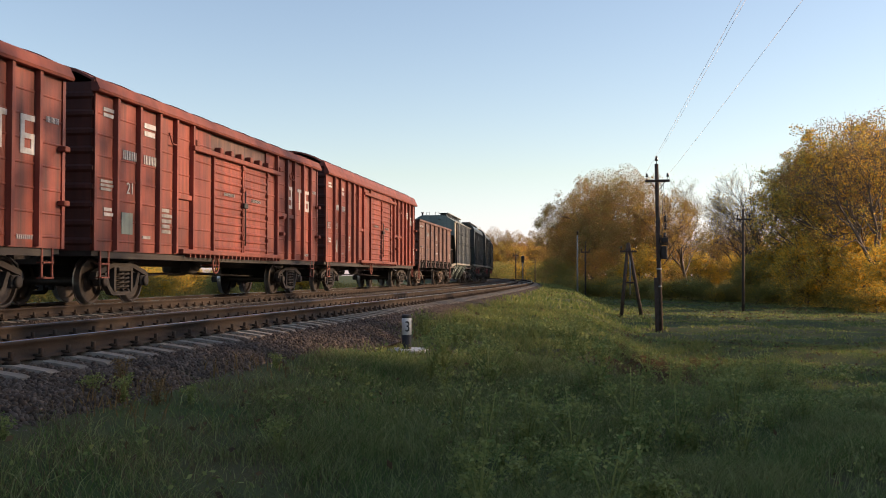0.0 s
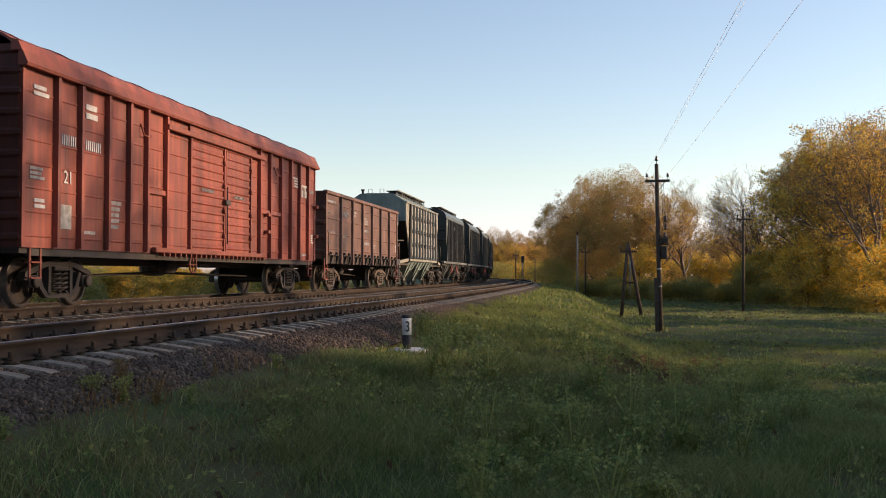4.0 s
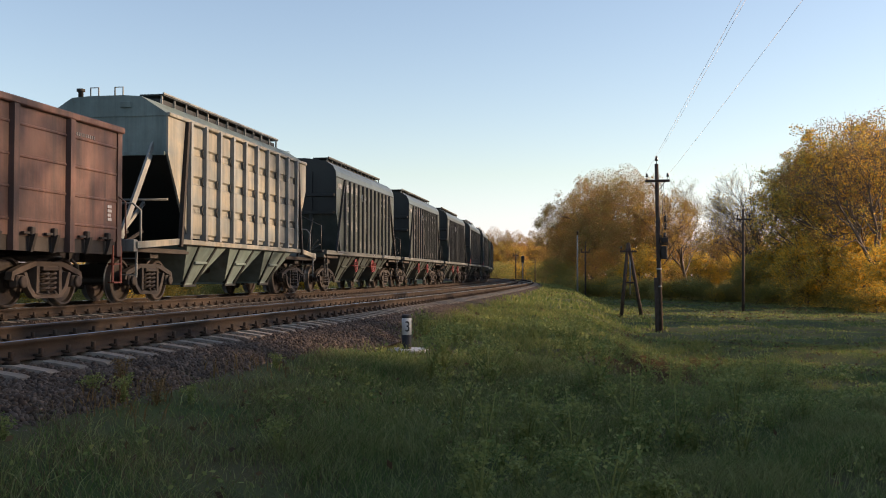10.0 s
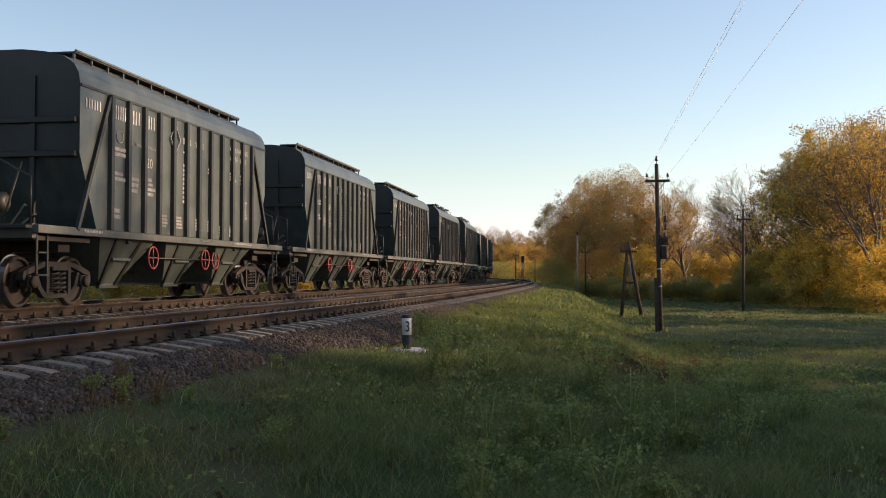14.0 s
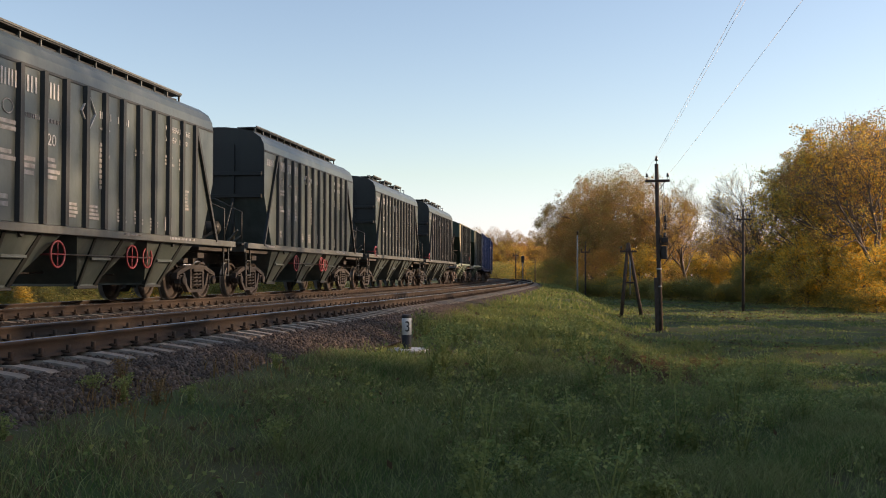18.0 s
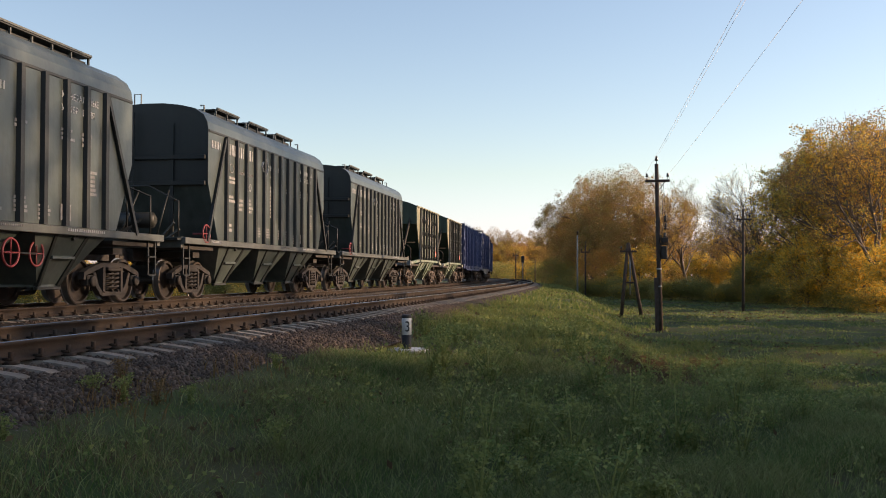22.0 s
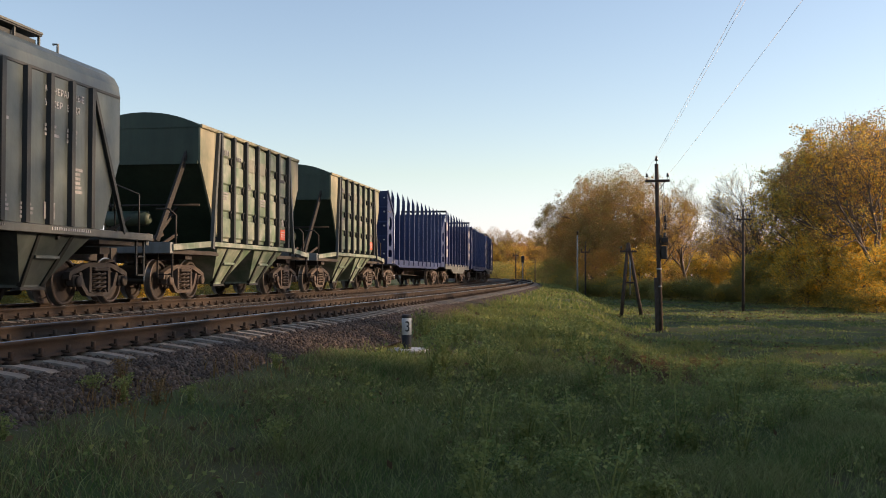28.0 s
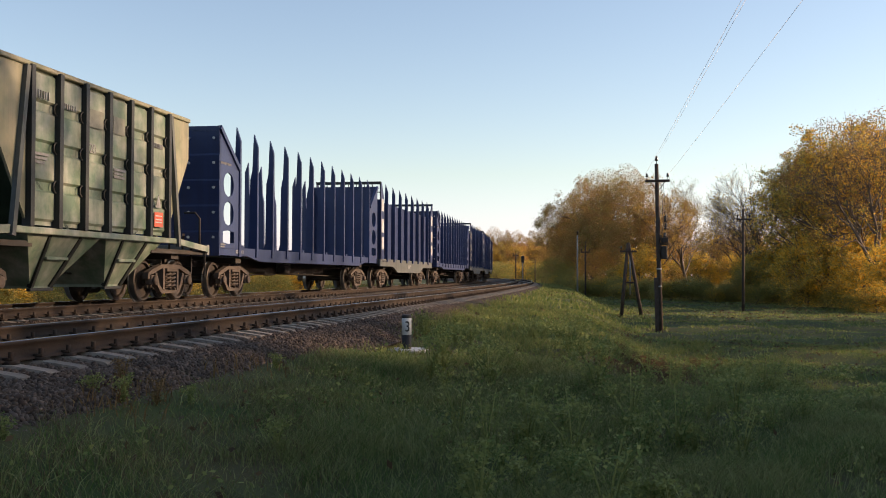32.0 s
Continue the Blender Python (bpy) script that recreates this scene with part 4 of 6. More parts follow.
def round_hopper(centre, label, full_walk):
    """Dark grain and fertiliser hopper with rounded roof edges."""
    w = thing("hopper_wagon", None, None, label, "hopper wagon", group="freight wagons in the train")
    X = 1.5
    def ring(y, zb):
        half = [(X, zb), (X, max(zb, 2.95)), (X, 4.24), (X - 0.03, 4.44), (X - 0.13, 4.62), (X - 0.36, 4.78), (X - 0.75, 4.87), (0.3, 4.92)]
        return [(x, y, z) for x, z in half] + [(-x, y, z) for x, z in half[::-1]]
    bm = loft(B(), [ring(-5.2, 2.9), ring(-4.55, 1.5), ring(4.55, 1.5), ring(5.2, 2.9)])
    part("body", bm, GREEN, w)
    for sgn in (-1, 1):
        # ends wear the body's green; blackish sheets here paint in their shade
        part("end_sheet", prism(B(), [(x, z) for x, _, z in ring(0, 2.9)], *sorted((sgn * 5.197, sgn * 5.21)), "y"), GREEN_BLACK, w, "blackish sheet over the end, its shade painted in")
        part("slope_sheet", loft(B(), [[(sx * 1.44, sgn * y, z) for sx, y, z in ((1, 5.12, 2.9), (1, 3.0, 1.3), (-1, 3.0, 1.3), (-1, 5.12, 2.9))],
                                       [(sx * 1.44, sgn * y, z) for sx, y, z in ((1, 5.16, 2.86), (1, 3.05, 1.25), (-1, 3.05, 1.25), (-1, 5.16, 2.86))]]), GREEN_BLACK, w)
        for z in (3.55, 2.9):
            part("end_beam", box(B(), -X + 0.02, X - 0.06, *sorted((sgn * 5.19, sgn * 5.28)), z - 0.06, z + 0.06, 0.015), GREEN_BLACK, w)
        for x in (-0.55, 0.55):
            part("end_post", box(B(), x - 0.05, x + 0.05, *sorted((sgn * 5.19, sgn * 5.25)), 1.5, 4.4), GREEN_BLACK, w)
        ladder(w, -0.62, sgn * 5.36, 1.5, 4.7, 0.42, GREEN_BLACK)
        for x in (-0.85, -0.42):
            part("roof_loop", tube(B(), [(x - 0.1, sgn * 5.1, 4.85), (x - 0.1, sgn * 5.1, 5.18), (x + 0.08, sgn * 5.1, 5.18), (x + 0.08, sgn * 5.1, 4.85)], 0.018, 6), SILL, w)
        for side in (1, -1):
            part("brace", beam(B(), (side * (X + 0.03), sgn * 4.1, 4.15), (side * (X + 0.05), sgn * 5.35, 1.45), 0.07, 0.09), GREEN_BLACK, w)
        part("end_sill", box(B(), -1.45, 1.45, *sorted((sgn * 6.55, sgn * 6.68)), 1.25, 1.5), SILL_GREEN, w)
        part("deck", box(B(), -1.4, 1.4, *sorted((sgn * 4.6, sgn * 6.54)), 1.22, 1.30), FRAME_BLACK, w)
    for side in (1, -1):
        part("side_sill", box(B(), *sorted((side * (X - 0.08), side * (X + 0.06))), -6.66, 6.66, 1.34, 1.49, 0.01), SILL_GREEN, w)
        for i in range(12):
            y = -4.03 + 8.06 * i / 11
            part("post", prism(B(), [(side * (X - 0.01), y - 0.09), (side * (X + 0.08), y - 0.06), (side * (X + 0.08), y + 0.06), (side * (X - 0.01), y + 0.09)], 1.5, 4.2, "z"), GREEN_BLACK, w)
        part("roof_seam", box(B(), *sorted((side * (X - 0.02), side * (X + 0.02))), -5.18, 5.18, 4.19, 4.24), GREEN_BLACK, w)
    for y in (-3.0, 0.05, 3.0):
        funnel(w, y, 1.25, 0.36, 1.42, 0.92, 1.34, 0.42, GREEN, GREEN_BLACK)
    if full_walk:
        roof_walk(w, -4.5, 4.4, 0.95, 4.98, GREEN_BLACK, SILL_GREEN)
    else:
        for a, b in ((-3.4, -1.75), (-0.95, 0.70), (1.5, 3.15)):
            roof_walk(w, a, b, 0.95, 5.02, GREEN_BLACK, SILL_GREEN)
        for y in (-4.4, -1.35, 1.1, 3.6):
            part("roof_bracket", tube(B(), [(1.05, y, 4.72), (1.05, y, 4.98), (0.95, y, 4.98)], 0.025, 6), SILL, w)
    end_gear(w, 5.2, 6.6, GREEN_BLACK, GREEN_BLACK)
    xm = X + 0.005
    bars(w, xm, -5.0, 4.0, 0.62, 0.3, 1, 3)
    bars(w, xm, -3.93, 4.05, 0.6, 0.44, 1, 3)
    bars(w, xm, -3.2, 4.05, 0.5, 0.44, 1, 2)
    bars(w, xm, -2.48, 4.05, 0.5, 0.44, 1, 2)
    bm = B()
    for (a, b), (c, d) in (((0.0, 0.34), (0.26, 0.0)), ((0.26, 0.0), (0.0, -0.34)), ((0.0, -0.34), (-0.26, 0.0)), ((-0.26, 0.0), (0.0, 0.34))):
        beam(bm, (xm, -1.02 + a, 3.72 + b), (xm, -1.02 + c, 3.72 + d), 0.012, 0.09, (1, 0, 0))
    prism(bm, [(-1.02, 3.83), (-0.92, 3.72), (-1.02, 3.61), (-1.12, 3.72)], xm - 0.005, xm + 0.006)
    part("diamond_mark", bm, MARK, w, "white diamond outline marking")
    bars(w, xm, -0.55, 3.82, 0.5, 0.22, 1, 3)
    bars(w, xm, 0.2, 3.82, 0.5, 0.22, 1, 3)
    bars(w, xm, -0.55, 3.5, 0.5, 0.06, 1, 1, MARK_DIM)
    bm = B()
    tube(bm, [(xm, -3.62 + 0.15 * math.cos(a), 3.42 + 0.12 * math.sin(a)) for a in np.linspace(0, math.tau, 15)], 0.014, 4, caps=False)
    part("marking", bm, MARK_DIM, w)
    bars(w, xm, -3.92, 3.2, 0.6, 0.22, 2, material=MARK_DIM)
    bars(w, xm, -3.92, 2.7, 0.6, 0.22, 2, material=MARK_DIM)
    bars(w, xm, -3.1, 3.4, 0.45, 0.12, 1, 4, MARK_DIM)
    bars(w, xm, -3.15, 2.65, 0.5, 0.36, 3, material=MARK_DIM)
    bars(w, xm, -2.45, 3.4, 0.48, 0.12, 1, 5, MARK_DIM)
    words(w, xm + 0.004, -2.42, 2.92, "20", 0.30)
    bars(w, xm, -2.48, 2.7, 0.5, 0.42, 4, material=MARK_DIM)
    bars(w, xm, -3.85, 1.95, 0.3, 0.25, 2, material=MARK_DIM)
    bars(w, xm, -0.55, 3.2, 0.45, 0.95, 9, material=MARK_DIM)
    bars(w, xm, 0.95, 3.25, 0.45, 0.16, 2, material=MARK_DIM)
    words(w, xm + 0.004, 2.42, 3.86, "МИНЕРА", 0.17, MARK)
    words(w, xm + 0.004, 2.42, 3.62, "УДОБР", 0.17, MARK)
    words(w, xm + 0.004, 3.16, 3.86, "ЛЬНЫЕ", 0.17, MARK)
    words(w, xm + 0.004, 3.16, 3.62, "ЕНИЯ", 0.17, MARK)
    bars(w, xm, 2.42, 3.3, 0.5, 0.24, 3, material=MARK_DIM)
    bars(w, xm, 3.16, 3.3, 0.5, 0.3, 3, material=MARK_DIM)
    bars(w, xm, 3.35, 2.6, 0.42, 0.5, 6, material=MARK_DIM)
    for y in (-1.7, -0.95, 0.2, 0.95, 1.7):
        bars(w, xm, y, 1.95 if y < 1 else 1.85, 0.42, 0.3, 4, material=MARK_DIM)
    part("placard", box(B(), xm, xm + 0.01, 2.42, 2.78, 1.6, 1.9), MARK_DIM, w)
    bars(w, X + 0.065, -5.1, 1.46, 0.7, 0.08, 1, 6, MARK)
    bars(w, X + 0.065, 2.6, 1.46, 1.4, 0.08, 1, 9, MARK)
    bars(w, X + 0.065, 0.4, 1.46, 0.8, 0.06, 1, 7, MARK_DIM)
    if full_walk:
        for y in (-1.93, 0.98):
            hand_wheel(w, 1.45, y, 0.98, 0.24, HAND_RED)
        hand_wheel(w, 1.30, 2.0, 0.98, 0.22, HAND_RED)
        part("brake_shaft", tube(B(), [(1.3, -1.93, 0.98), (1.3, 2.0, 0.98)], 0.02, 6), GREEN_BLACK, w)
    else:
        hand_wheel(w, 1.55, -5.4, 1.62, 0.22, HAND_RED)
    running_gear(w, 5.2, 7.18, "dark", 1.05, tank=False)
    WAGONS.append((w, centre, 5.2))
    return w


def angular_hopper(centre, outer, inner, sill, arm, panels, label, side_mat, end_mat, post_mat, corner_mat, walk_on, n_funnel, gear):
    """Hopper with a flat pressed side panel, chamfered corners and a low curved roof."""
    w = thing("hopper_wagon", None, None, label, "hopper wagon", group="freight wagons in the train")
    X, Z0, Z1, ZK = 1.5, 1.46, 4.26, 3.35
    for sgn in (1, -1):
        step = 2 * inner / panels
        for i in range(panels):
            a = -inner + i * step
            bm = B()
            prism(bm, pressed(X - 0.05, Z0 + 0.02, Z1 - 0.05, 0.70, 0.05, 0.14, 0.05, sgn), a + 0.03, a + step - 0.03, "y")
            part("side_panel", bm, side_mat, w)
        for i in range(panels + 1):
            y = -inner + i * step
            part("post", prism(B(), [(sgn * (X - 0.06), y - 0.075), (sgn * (X + 0.10), y - 0.06), (sgn * (X + 0.10), y + 0.06), (sgn * (X - 0.06), y + 0.075)], Z0 - 0.02, Z1 - 0.02, "z"), GREEN_BLACK if not walk_on else post_mat, w)
        for i in range(panels if sgn > 0 else 0):
            for k in (1, 2, 3):
                y, z = -inner + (i + 1) * step - 0.05, Z0 + 0.02 + 0.7 * k
                part("lashing_ring", tube(B(), [(X + 0.03, y - 0.11 * math.sin(a), z + 0.11 * math.cos(a)) for a in np.linspace(0, math.pi, 7)], 0.017, 5), GREEN_BLACK, w)
        for e in (-1, 1):
            bm = B()
            poly = [(e * inner, Z1), (e * outer, Z1), (e * outer, ZK), (e * inner, Z0)]
            prism(bm, poly, *sorted((sgn * (X - 0.05), sgn * X)))
            part("corner_panel", bm, corner_mat, w)
            part("corner_strut", beam(B(), (sgn * (X + 0.04), e * (inner + 0.12), Z1 - 0.05), (sgn * (X + 0.06), e * (inner + 0.55), Z0 - 0.2), 0.09, 0.11), BOGIE if walk_on else SILL_GREEN, w)
        part("top_chord", box(B(), *sorted((sgn * (X - 0.06), sgn * (X + 0.05))), -outer, outer, Z1 - 0.05, Z1 + 0.04, 0.015), corner_mat, w)
        part("side_sill", box(B(), *sorted((sgn * (X - 0.08), sgn * (X + 0.05))), -inner - 0.5, inner + 0.5, Z0 - 0.14, Z0 - 0.02, 0.01), corner_mat if walk_on else side_mat, w)
        for e in (-1, 1):
            part("sill_end", beam(B(), (sgn * X, e * (inner + 0.5), Z0 - 0.08), (sgn * (X - 0.1), e * sill, Z0 - 0.22), 0.12, 0.14), corner_mat if walk_on else side_mat, w)
    for e in (-1, 1):
        bm = B()
        prism(bm, [(e * outer, Z1 + 0.02), (e * (outer - 0.05), Z1 + 0.02), (e * (outer - 0.05), ZK), (e * outer, ZK)], -X + 0.05, X - 0.05)
        part("end_wall", bm, end_mat, w)
        bm = B()
        prism(bm, [(e * outer, ZK), (e * (outer - 0.06), ZK), (e * (inner - 1.6), Z0 - 0.1), (e * (inner - 1.5), Z0 - 0.1)], -X + 0.05, X - 0.05)
        # below a roof walkway hopper's end, blackish paint stands in for the slope's shade
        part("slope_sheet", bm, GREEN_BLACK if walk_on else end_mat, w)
        part("end_rib", box(B(), -X + 0.06, X - 0.06, *sorted((e * outer, e * (outer + 0.05))), ZK - 0.03, ZK + 0.05), end_mat, w)
        for x in (-0.95, 0.95):
            part("end_strut", beam(B(), (x * 1.25, e * (outer - 0.2), Z1 - 0.3), (x * 0.85, e * (sill - 0.5), Z0 - 0.05), 0.07, 0.12), post_mat, w)
            part("prop", beam(B(), (x * 0.6, e * (outer - 0.75), 2.3), (x * 0.55, e * (sill - 0.9), Z0 - 0.05), 0.06, 0.08), post_mat, w)
        part("cross_tube", tube(B(), [(-1.3, e * (outer - 0.45), 2.35), (1.3, e * (outer - 0.45), 2.35)], 0.03, 6), post_mat, w)
        part("deck", box(B(), -1.35, 1.35, *sorted((e * (inner - 0.4), e * sill)), Z0 - 0.36, Z0 - 0.26), FRAME_BLACK, w)
        part("end_sill", box(B(), -0.9, 1.42, *sorted((e * (sill - 0.04), e * (sill + 0.1))), Z0 - 0.36, Z0 - 0.1, 0.01), SILL, w, "pale grey end beam")
        bm = B()
        tube(bm, [(1.35, e * (sill - 0.35), 1.3), (1.35, e * (sill - 0.35), 2.0), (1.2, e * (sill - 0.28), 2.15), (0.9, e * (sill - 0.25), 2.15)], 0.025, 6)
        part("handrail", bm, post_mat, w)
        ladder(w, 1.2, e * (sill - 0.1), 0.55, 1.35, 0.36, post_mat)
        bm = B()
        for k in range(3):
            beam(bm, (0.2 + 0.35 * k, e * (sill - 0.35), Z0 - 0.2), (0.45 + 0.35 * k, e * (sill - 0.85), Z0 + 0.12), 0.05, 0.07)
        part("brake_lever", bm, gear_mat(gear), w)
    part("air_tank", lathe(B(), [(0.1, -0.6), (0.19, -0.52), (0.19, 0.52), (0.1, 0.6)], "x", 14, (-0.45, -outer + 0.15, 2.0)), end_mat, w)
    rise = 0.36 if not walk_on else 0.42
    if walk_on:
        arch = [(-X, Z1), (-0.85, Z1 + rise), (-0.4, Z1 + rise + 0.03), (0.4, Z1 + rise + 0.03), (0.85, Z1 + rise), (X, Z1)]
    else:
        arch = [(X * math.sin(a) / math.sin(0.7), Z1 + rise * (math.cos(a) - math.cos(0.7)) / (1 - math.cos(0.7))) for a in np.linspace(-0.7, 0.7, 15)]
    bm = B()
    prism(bm, arch + [(X, Z1 - 0.04), (-X, Z1 - 0.04)], -outer - 0.02, outer + 0.02, "y")
    part("roof", bm, end_mat, w)
    if walk_on:
        roof_walk(w, -outer + 1.1, outer - 1.0, 0.82, 4.89, GREEN_BLACK, SILL)
        for e in (-1, 1):
            for x in (-0.35, 0.25):
                part("roof_loop", tube(B(), [(x - 0.1, e * (outer - 0.1), 4.65), (x - 0.1, e * (outer - 0.1), 4.92), (x + 0.1, e * (outer - 0.1), 4.92), (x + 0.1, e * (outer - 0.1), 4.65)], 0.018, 6), SILL, w)
            part("vent_box", box(B(), 0.35, 0.62, *sorted((e * (outer - 0.3), e * (outer + 0.06))), 4.42, 4.56, 0.01), end_mat, w)
            part("roof_valve", lathe(B(), [(0.06, 4.6), (0.06, 4.85), (0.1, 4.86), (0.1, 4.92)], "z", 8, (-0.75, e * (outer - 0.2), 0)), BLACK, w)
    span = inner * 2 / n_funnel
    for i in range(n_funnel):
        funnel(w, -inner + span * (i + 0.5), span * 0.46, 0.34, 1.44, 0.92, Z0 - 0.14, 0.40, side_mat if not walk_on else TEAL, GREEN_BLACK)
    xm = X + 0.03
    if not walk_on:
        bars(w, xm, -inner + 0.15, 3.85, 0.5, 0.22, 1, 3, MARK_DIM)
        bars(w, xm, -inner + 1.1, 3.75, 0.45, 0.16, 1, 3, MARK_DIM)
        words(w, xm + 0.02, -inner + 1.98, 2.95, "20", 0.26, MARK_DIM)
        bars(w, xm, inner - 0.8, 3.5, 0.55, 0.16, 1, 5, MARK_DIM)
        bars(w, xm, -inner + 0.15, 2.75, 0.5, 0.22, 3, material=MARK_DIM)
        bars(w, xm, -inner + 3.0, 2.75, 0.5, 0.22, 3, material=MARK_DIM)
        part("patch", box(B(), xm, xm + 0.006, -inner + 2.0, -inner + 2.55, 3.45, 3.8), PATCH, w)
        part("patch", box(B(), xm, xm + 0.006, -inner + 2.95, -inner + 3.45, 3.45, 3.8), PATCH, w)
        pl = part("placard", box(B(), xm + 0.02, xm + 0.035, inner - 0.72, inner - 0.3, 1.66, 1.98), ORANGE, w, "orange-red warning placard")
        bm = B()
        for z in (1.76, 1.82, 1.90):
            box(bm, xm + 0.034, xm + 0.04, inner - 0.68, inner - 0.36, z - 0.012, z + 0.012)
        part("marking", bm, MARK, pl)
        part("triangle_mark", prism(B(), [(inner - 0.65, 2.08), (inner - 0.37, 2.08), (inner - 0.51, 2.36)], xm + 0.02, xm + 0.03), MARK_DIM, w)
    running_gear(w, arm, sill + 0.5, gear, 1.0, tank=walk_on)
    WAGONS.append((w, centre, arm))
    return w


def gear_mat(kind):
    return BOGIE if kind == "dark" else BOGIE_RUST


def stake_bm(side, x, y, z0, z1):
    """A tall tapered stake with a slanted tip."""
    bm = B()
    zt = z1 - 0.42
    rings = []
    for z, d, wd in ((z0, 0.34, 0.20), (z0 + 0.45, 0.24, 0.13), (zt - 0.9, 0.22, 0.12), (zt - 0.6, 0.16, 0.10), (zt, 0.14, 0.09)):
        rings.append([(side * x, y - wd / 2, z), (side * x, y + wd / 2, z), (side * (x - d), y + wd / 2, z), (side * (x - d), y - wd / 2, z)])
    rings.append([(side * x, y - 0.045, zt + 0.05), (side * x, y + 0.045, zt + 0.05), (side * (x - 0.12), y + 0.045, z1), (side * (x - 0.12), y - 0.045, z1)])
    return loft(bm, rings)


def holed_plate(bm, y0, y1, z0, z1, x0, x1, holes):
    """A plate across y and z with rounded openings right through it; holes: (y, z, half width, half height, squareness)."""
    zs = sorted({z0, z1, *[h[1] - h[3] for h in holes], *[h[1] + h[3] for h in holes]})
    for a, b in zip(zs, zs[1:]):
        hit = [h for h in holes if h[1] - h[3] < (a + b) / 2 < h[1] + h[3]]
        if not hit:
            box(bm, x0, x1, y0, y1, a, b)
            continue
        hy, hz, hw, hh, sq = hit[0]
        n = 10
        left, right = [], []
        for i in range(n + 1):
            v = -1 + 2 * i / n
            wv = hw * (1 - abs(v) ** sq) ** (1 / sq)
            left.append((hy - wv, hz + hh * v))
            right.append((hy + wv, hz + hh * v))
        prism(bm, [(y0, a)] + left + [(y0, b)], x0, x1)
        prism(bm, [(y1, a)] + right + [(y1, b)], x0, x1)
    return bm


def timber_wagon(centre, half, arm):
    w = thing("timber_wagon", None, None, "navy blue empty timber wagon with tall side stakes", "timber wagon", group="freight wagons in the train")
    X, Z0, Z1 = 1.45, 1.30, 4.42
    for e in (-1, 1):
        bm = B()
        for i in range(5):
            a, b = Z0 - 0.2 + i * 0.66, Z0 - 0.2 + (i + 1) * 0.66
            prism(bm, [(e * half, a), (e * (half + 0.02), b - 0.05), (e * half, b), (e * (half - 0.07), b), (e * (half - 0.07), a)], -X, X)
        box(bm, -X, X, *sorted((e * (half - 0.09), e * (half + 0.03))), Z1 - 0.08, Z1 + 0.03)
        ew = part("end_wall", bm, BLUE, w)
        for i in range(5):
            for x in (-0.62, 0.62, 1.3, -1.3):
                # no holes are cut: white discs paint in the sky showing through them
                part("bolt_hole", lathe(B(), [(0.035, e * half), (0.035, e * (half + 0.05))], "y", 8, (x, 0, Z0 + 0.28 + i * 0.64)), WHITE, ew, "white disc standing in for sky seen through a bolt hole")
        for side in (1, -1):
            y0, y1 = sorted((e * half, e * (half - 1.38)))
            mid = e * (half - 0.66)
            bm = B()
            holed_plate(bm, y0, y1, Z0, 3.45, *sorted((side * (X - 0.04), side * X)), [(mid, 2.98, 0.36, 0.33, 2.1), (mid, 2.22, 0.36, 0.33, 2.1), (mid, 1.60, 0.40, 0.18, 12.0)])
            prism(bm, [(e * half, 3.45), (e * half, Z1), (e * (half - 1.38), 3.45)], *sorted((side * (X - 0.04), side * X)))
            part("wing_plate", bm, BLUE, w)
            part("wing_brace", beam(B(), (side * X, e * half, Z1), (side * X, e * (half - 1.40), 3.47), 0.10, 0.12), BLUE, w)
    for side in (1, -1):
        bm = B()
        prism(bm, [(-half, 1.12), (-half + 2.2, 1.12), (-half + 3.2, 0.98), (half - 3.2, 0.98), (half - 2.2, 1.12), (half, 1.12), (half, 1.34), (-half, 1.34)], *sorted((side * (X - 0.10), side * (X - 0.02))))
        part("side_sill", bm, BLUE, w)
        for i in range(12):
            y = -half + 1.5 + (2 * half - 3.0) * i / 11
            part("stake", stake_bm(side, X + 0.02, y, 1.1, 4.62), BLUE, w)
    part("deck", box(B(), -X + 0.1, X - 0.1, -half + 0.05, half - 0.05, 1.16, 1.27), BLUE, w)
    for i in range(6):
        y = -half + 2.0 + (2 * half - 4.0) * i / 5
        part("bolster", box(B(), -X + 0.1, X - 0.1, y - 0.1, y + 0.1, 1.27, 1.42, 0.01), BLUE, w)
    bars(w, X + 0.004, -half + 0.08, 3.55, 0.75, 0.1, 1, 7, MARK_DIM)
    bars(w, X + 0.004, -half + 0.08, 1.42, 0.4, 0.12, 2, material=MARK_DIM)
    bars(w, X - 0.015, -half + 1.25, 1.28, 0.6, 0.15, 1, 3, MARK)
    part("number_board", box(B(), 0.23, 0.26, -0.9, 0.6, 0.72, 1.0), SILL, w, "dusty board on the centre beam")
    bars(w, 0.262, -0.7, 0.95, 1.0, 0.16, 1, 8, MARK_DIM)
    part("fish_belly_beam", box(B(), -0.2, 0.22, -half + 4.2, half - 4.2, 0.66, 1.1), BOGIE_RUST, w)
    running_gear(w, arm, half + 0.45, "rusty", 0.95)
    WAGONS.append((w, centre, arm))
    return w


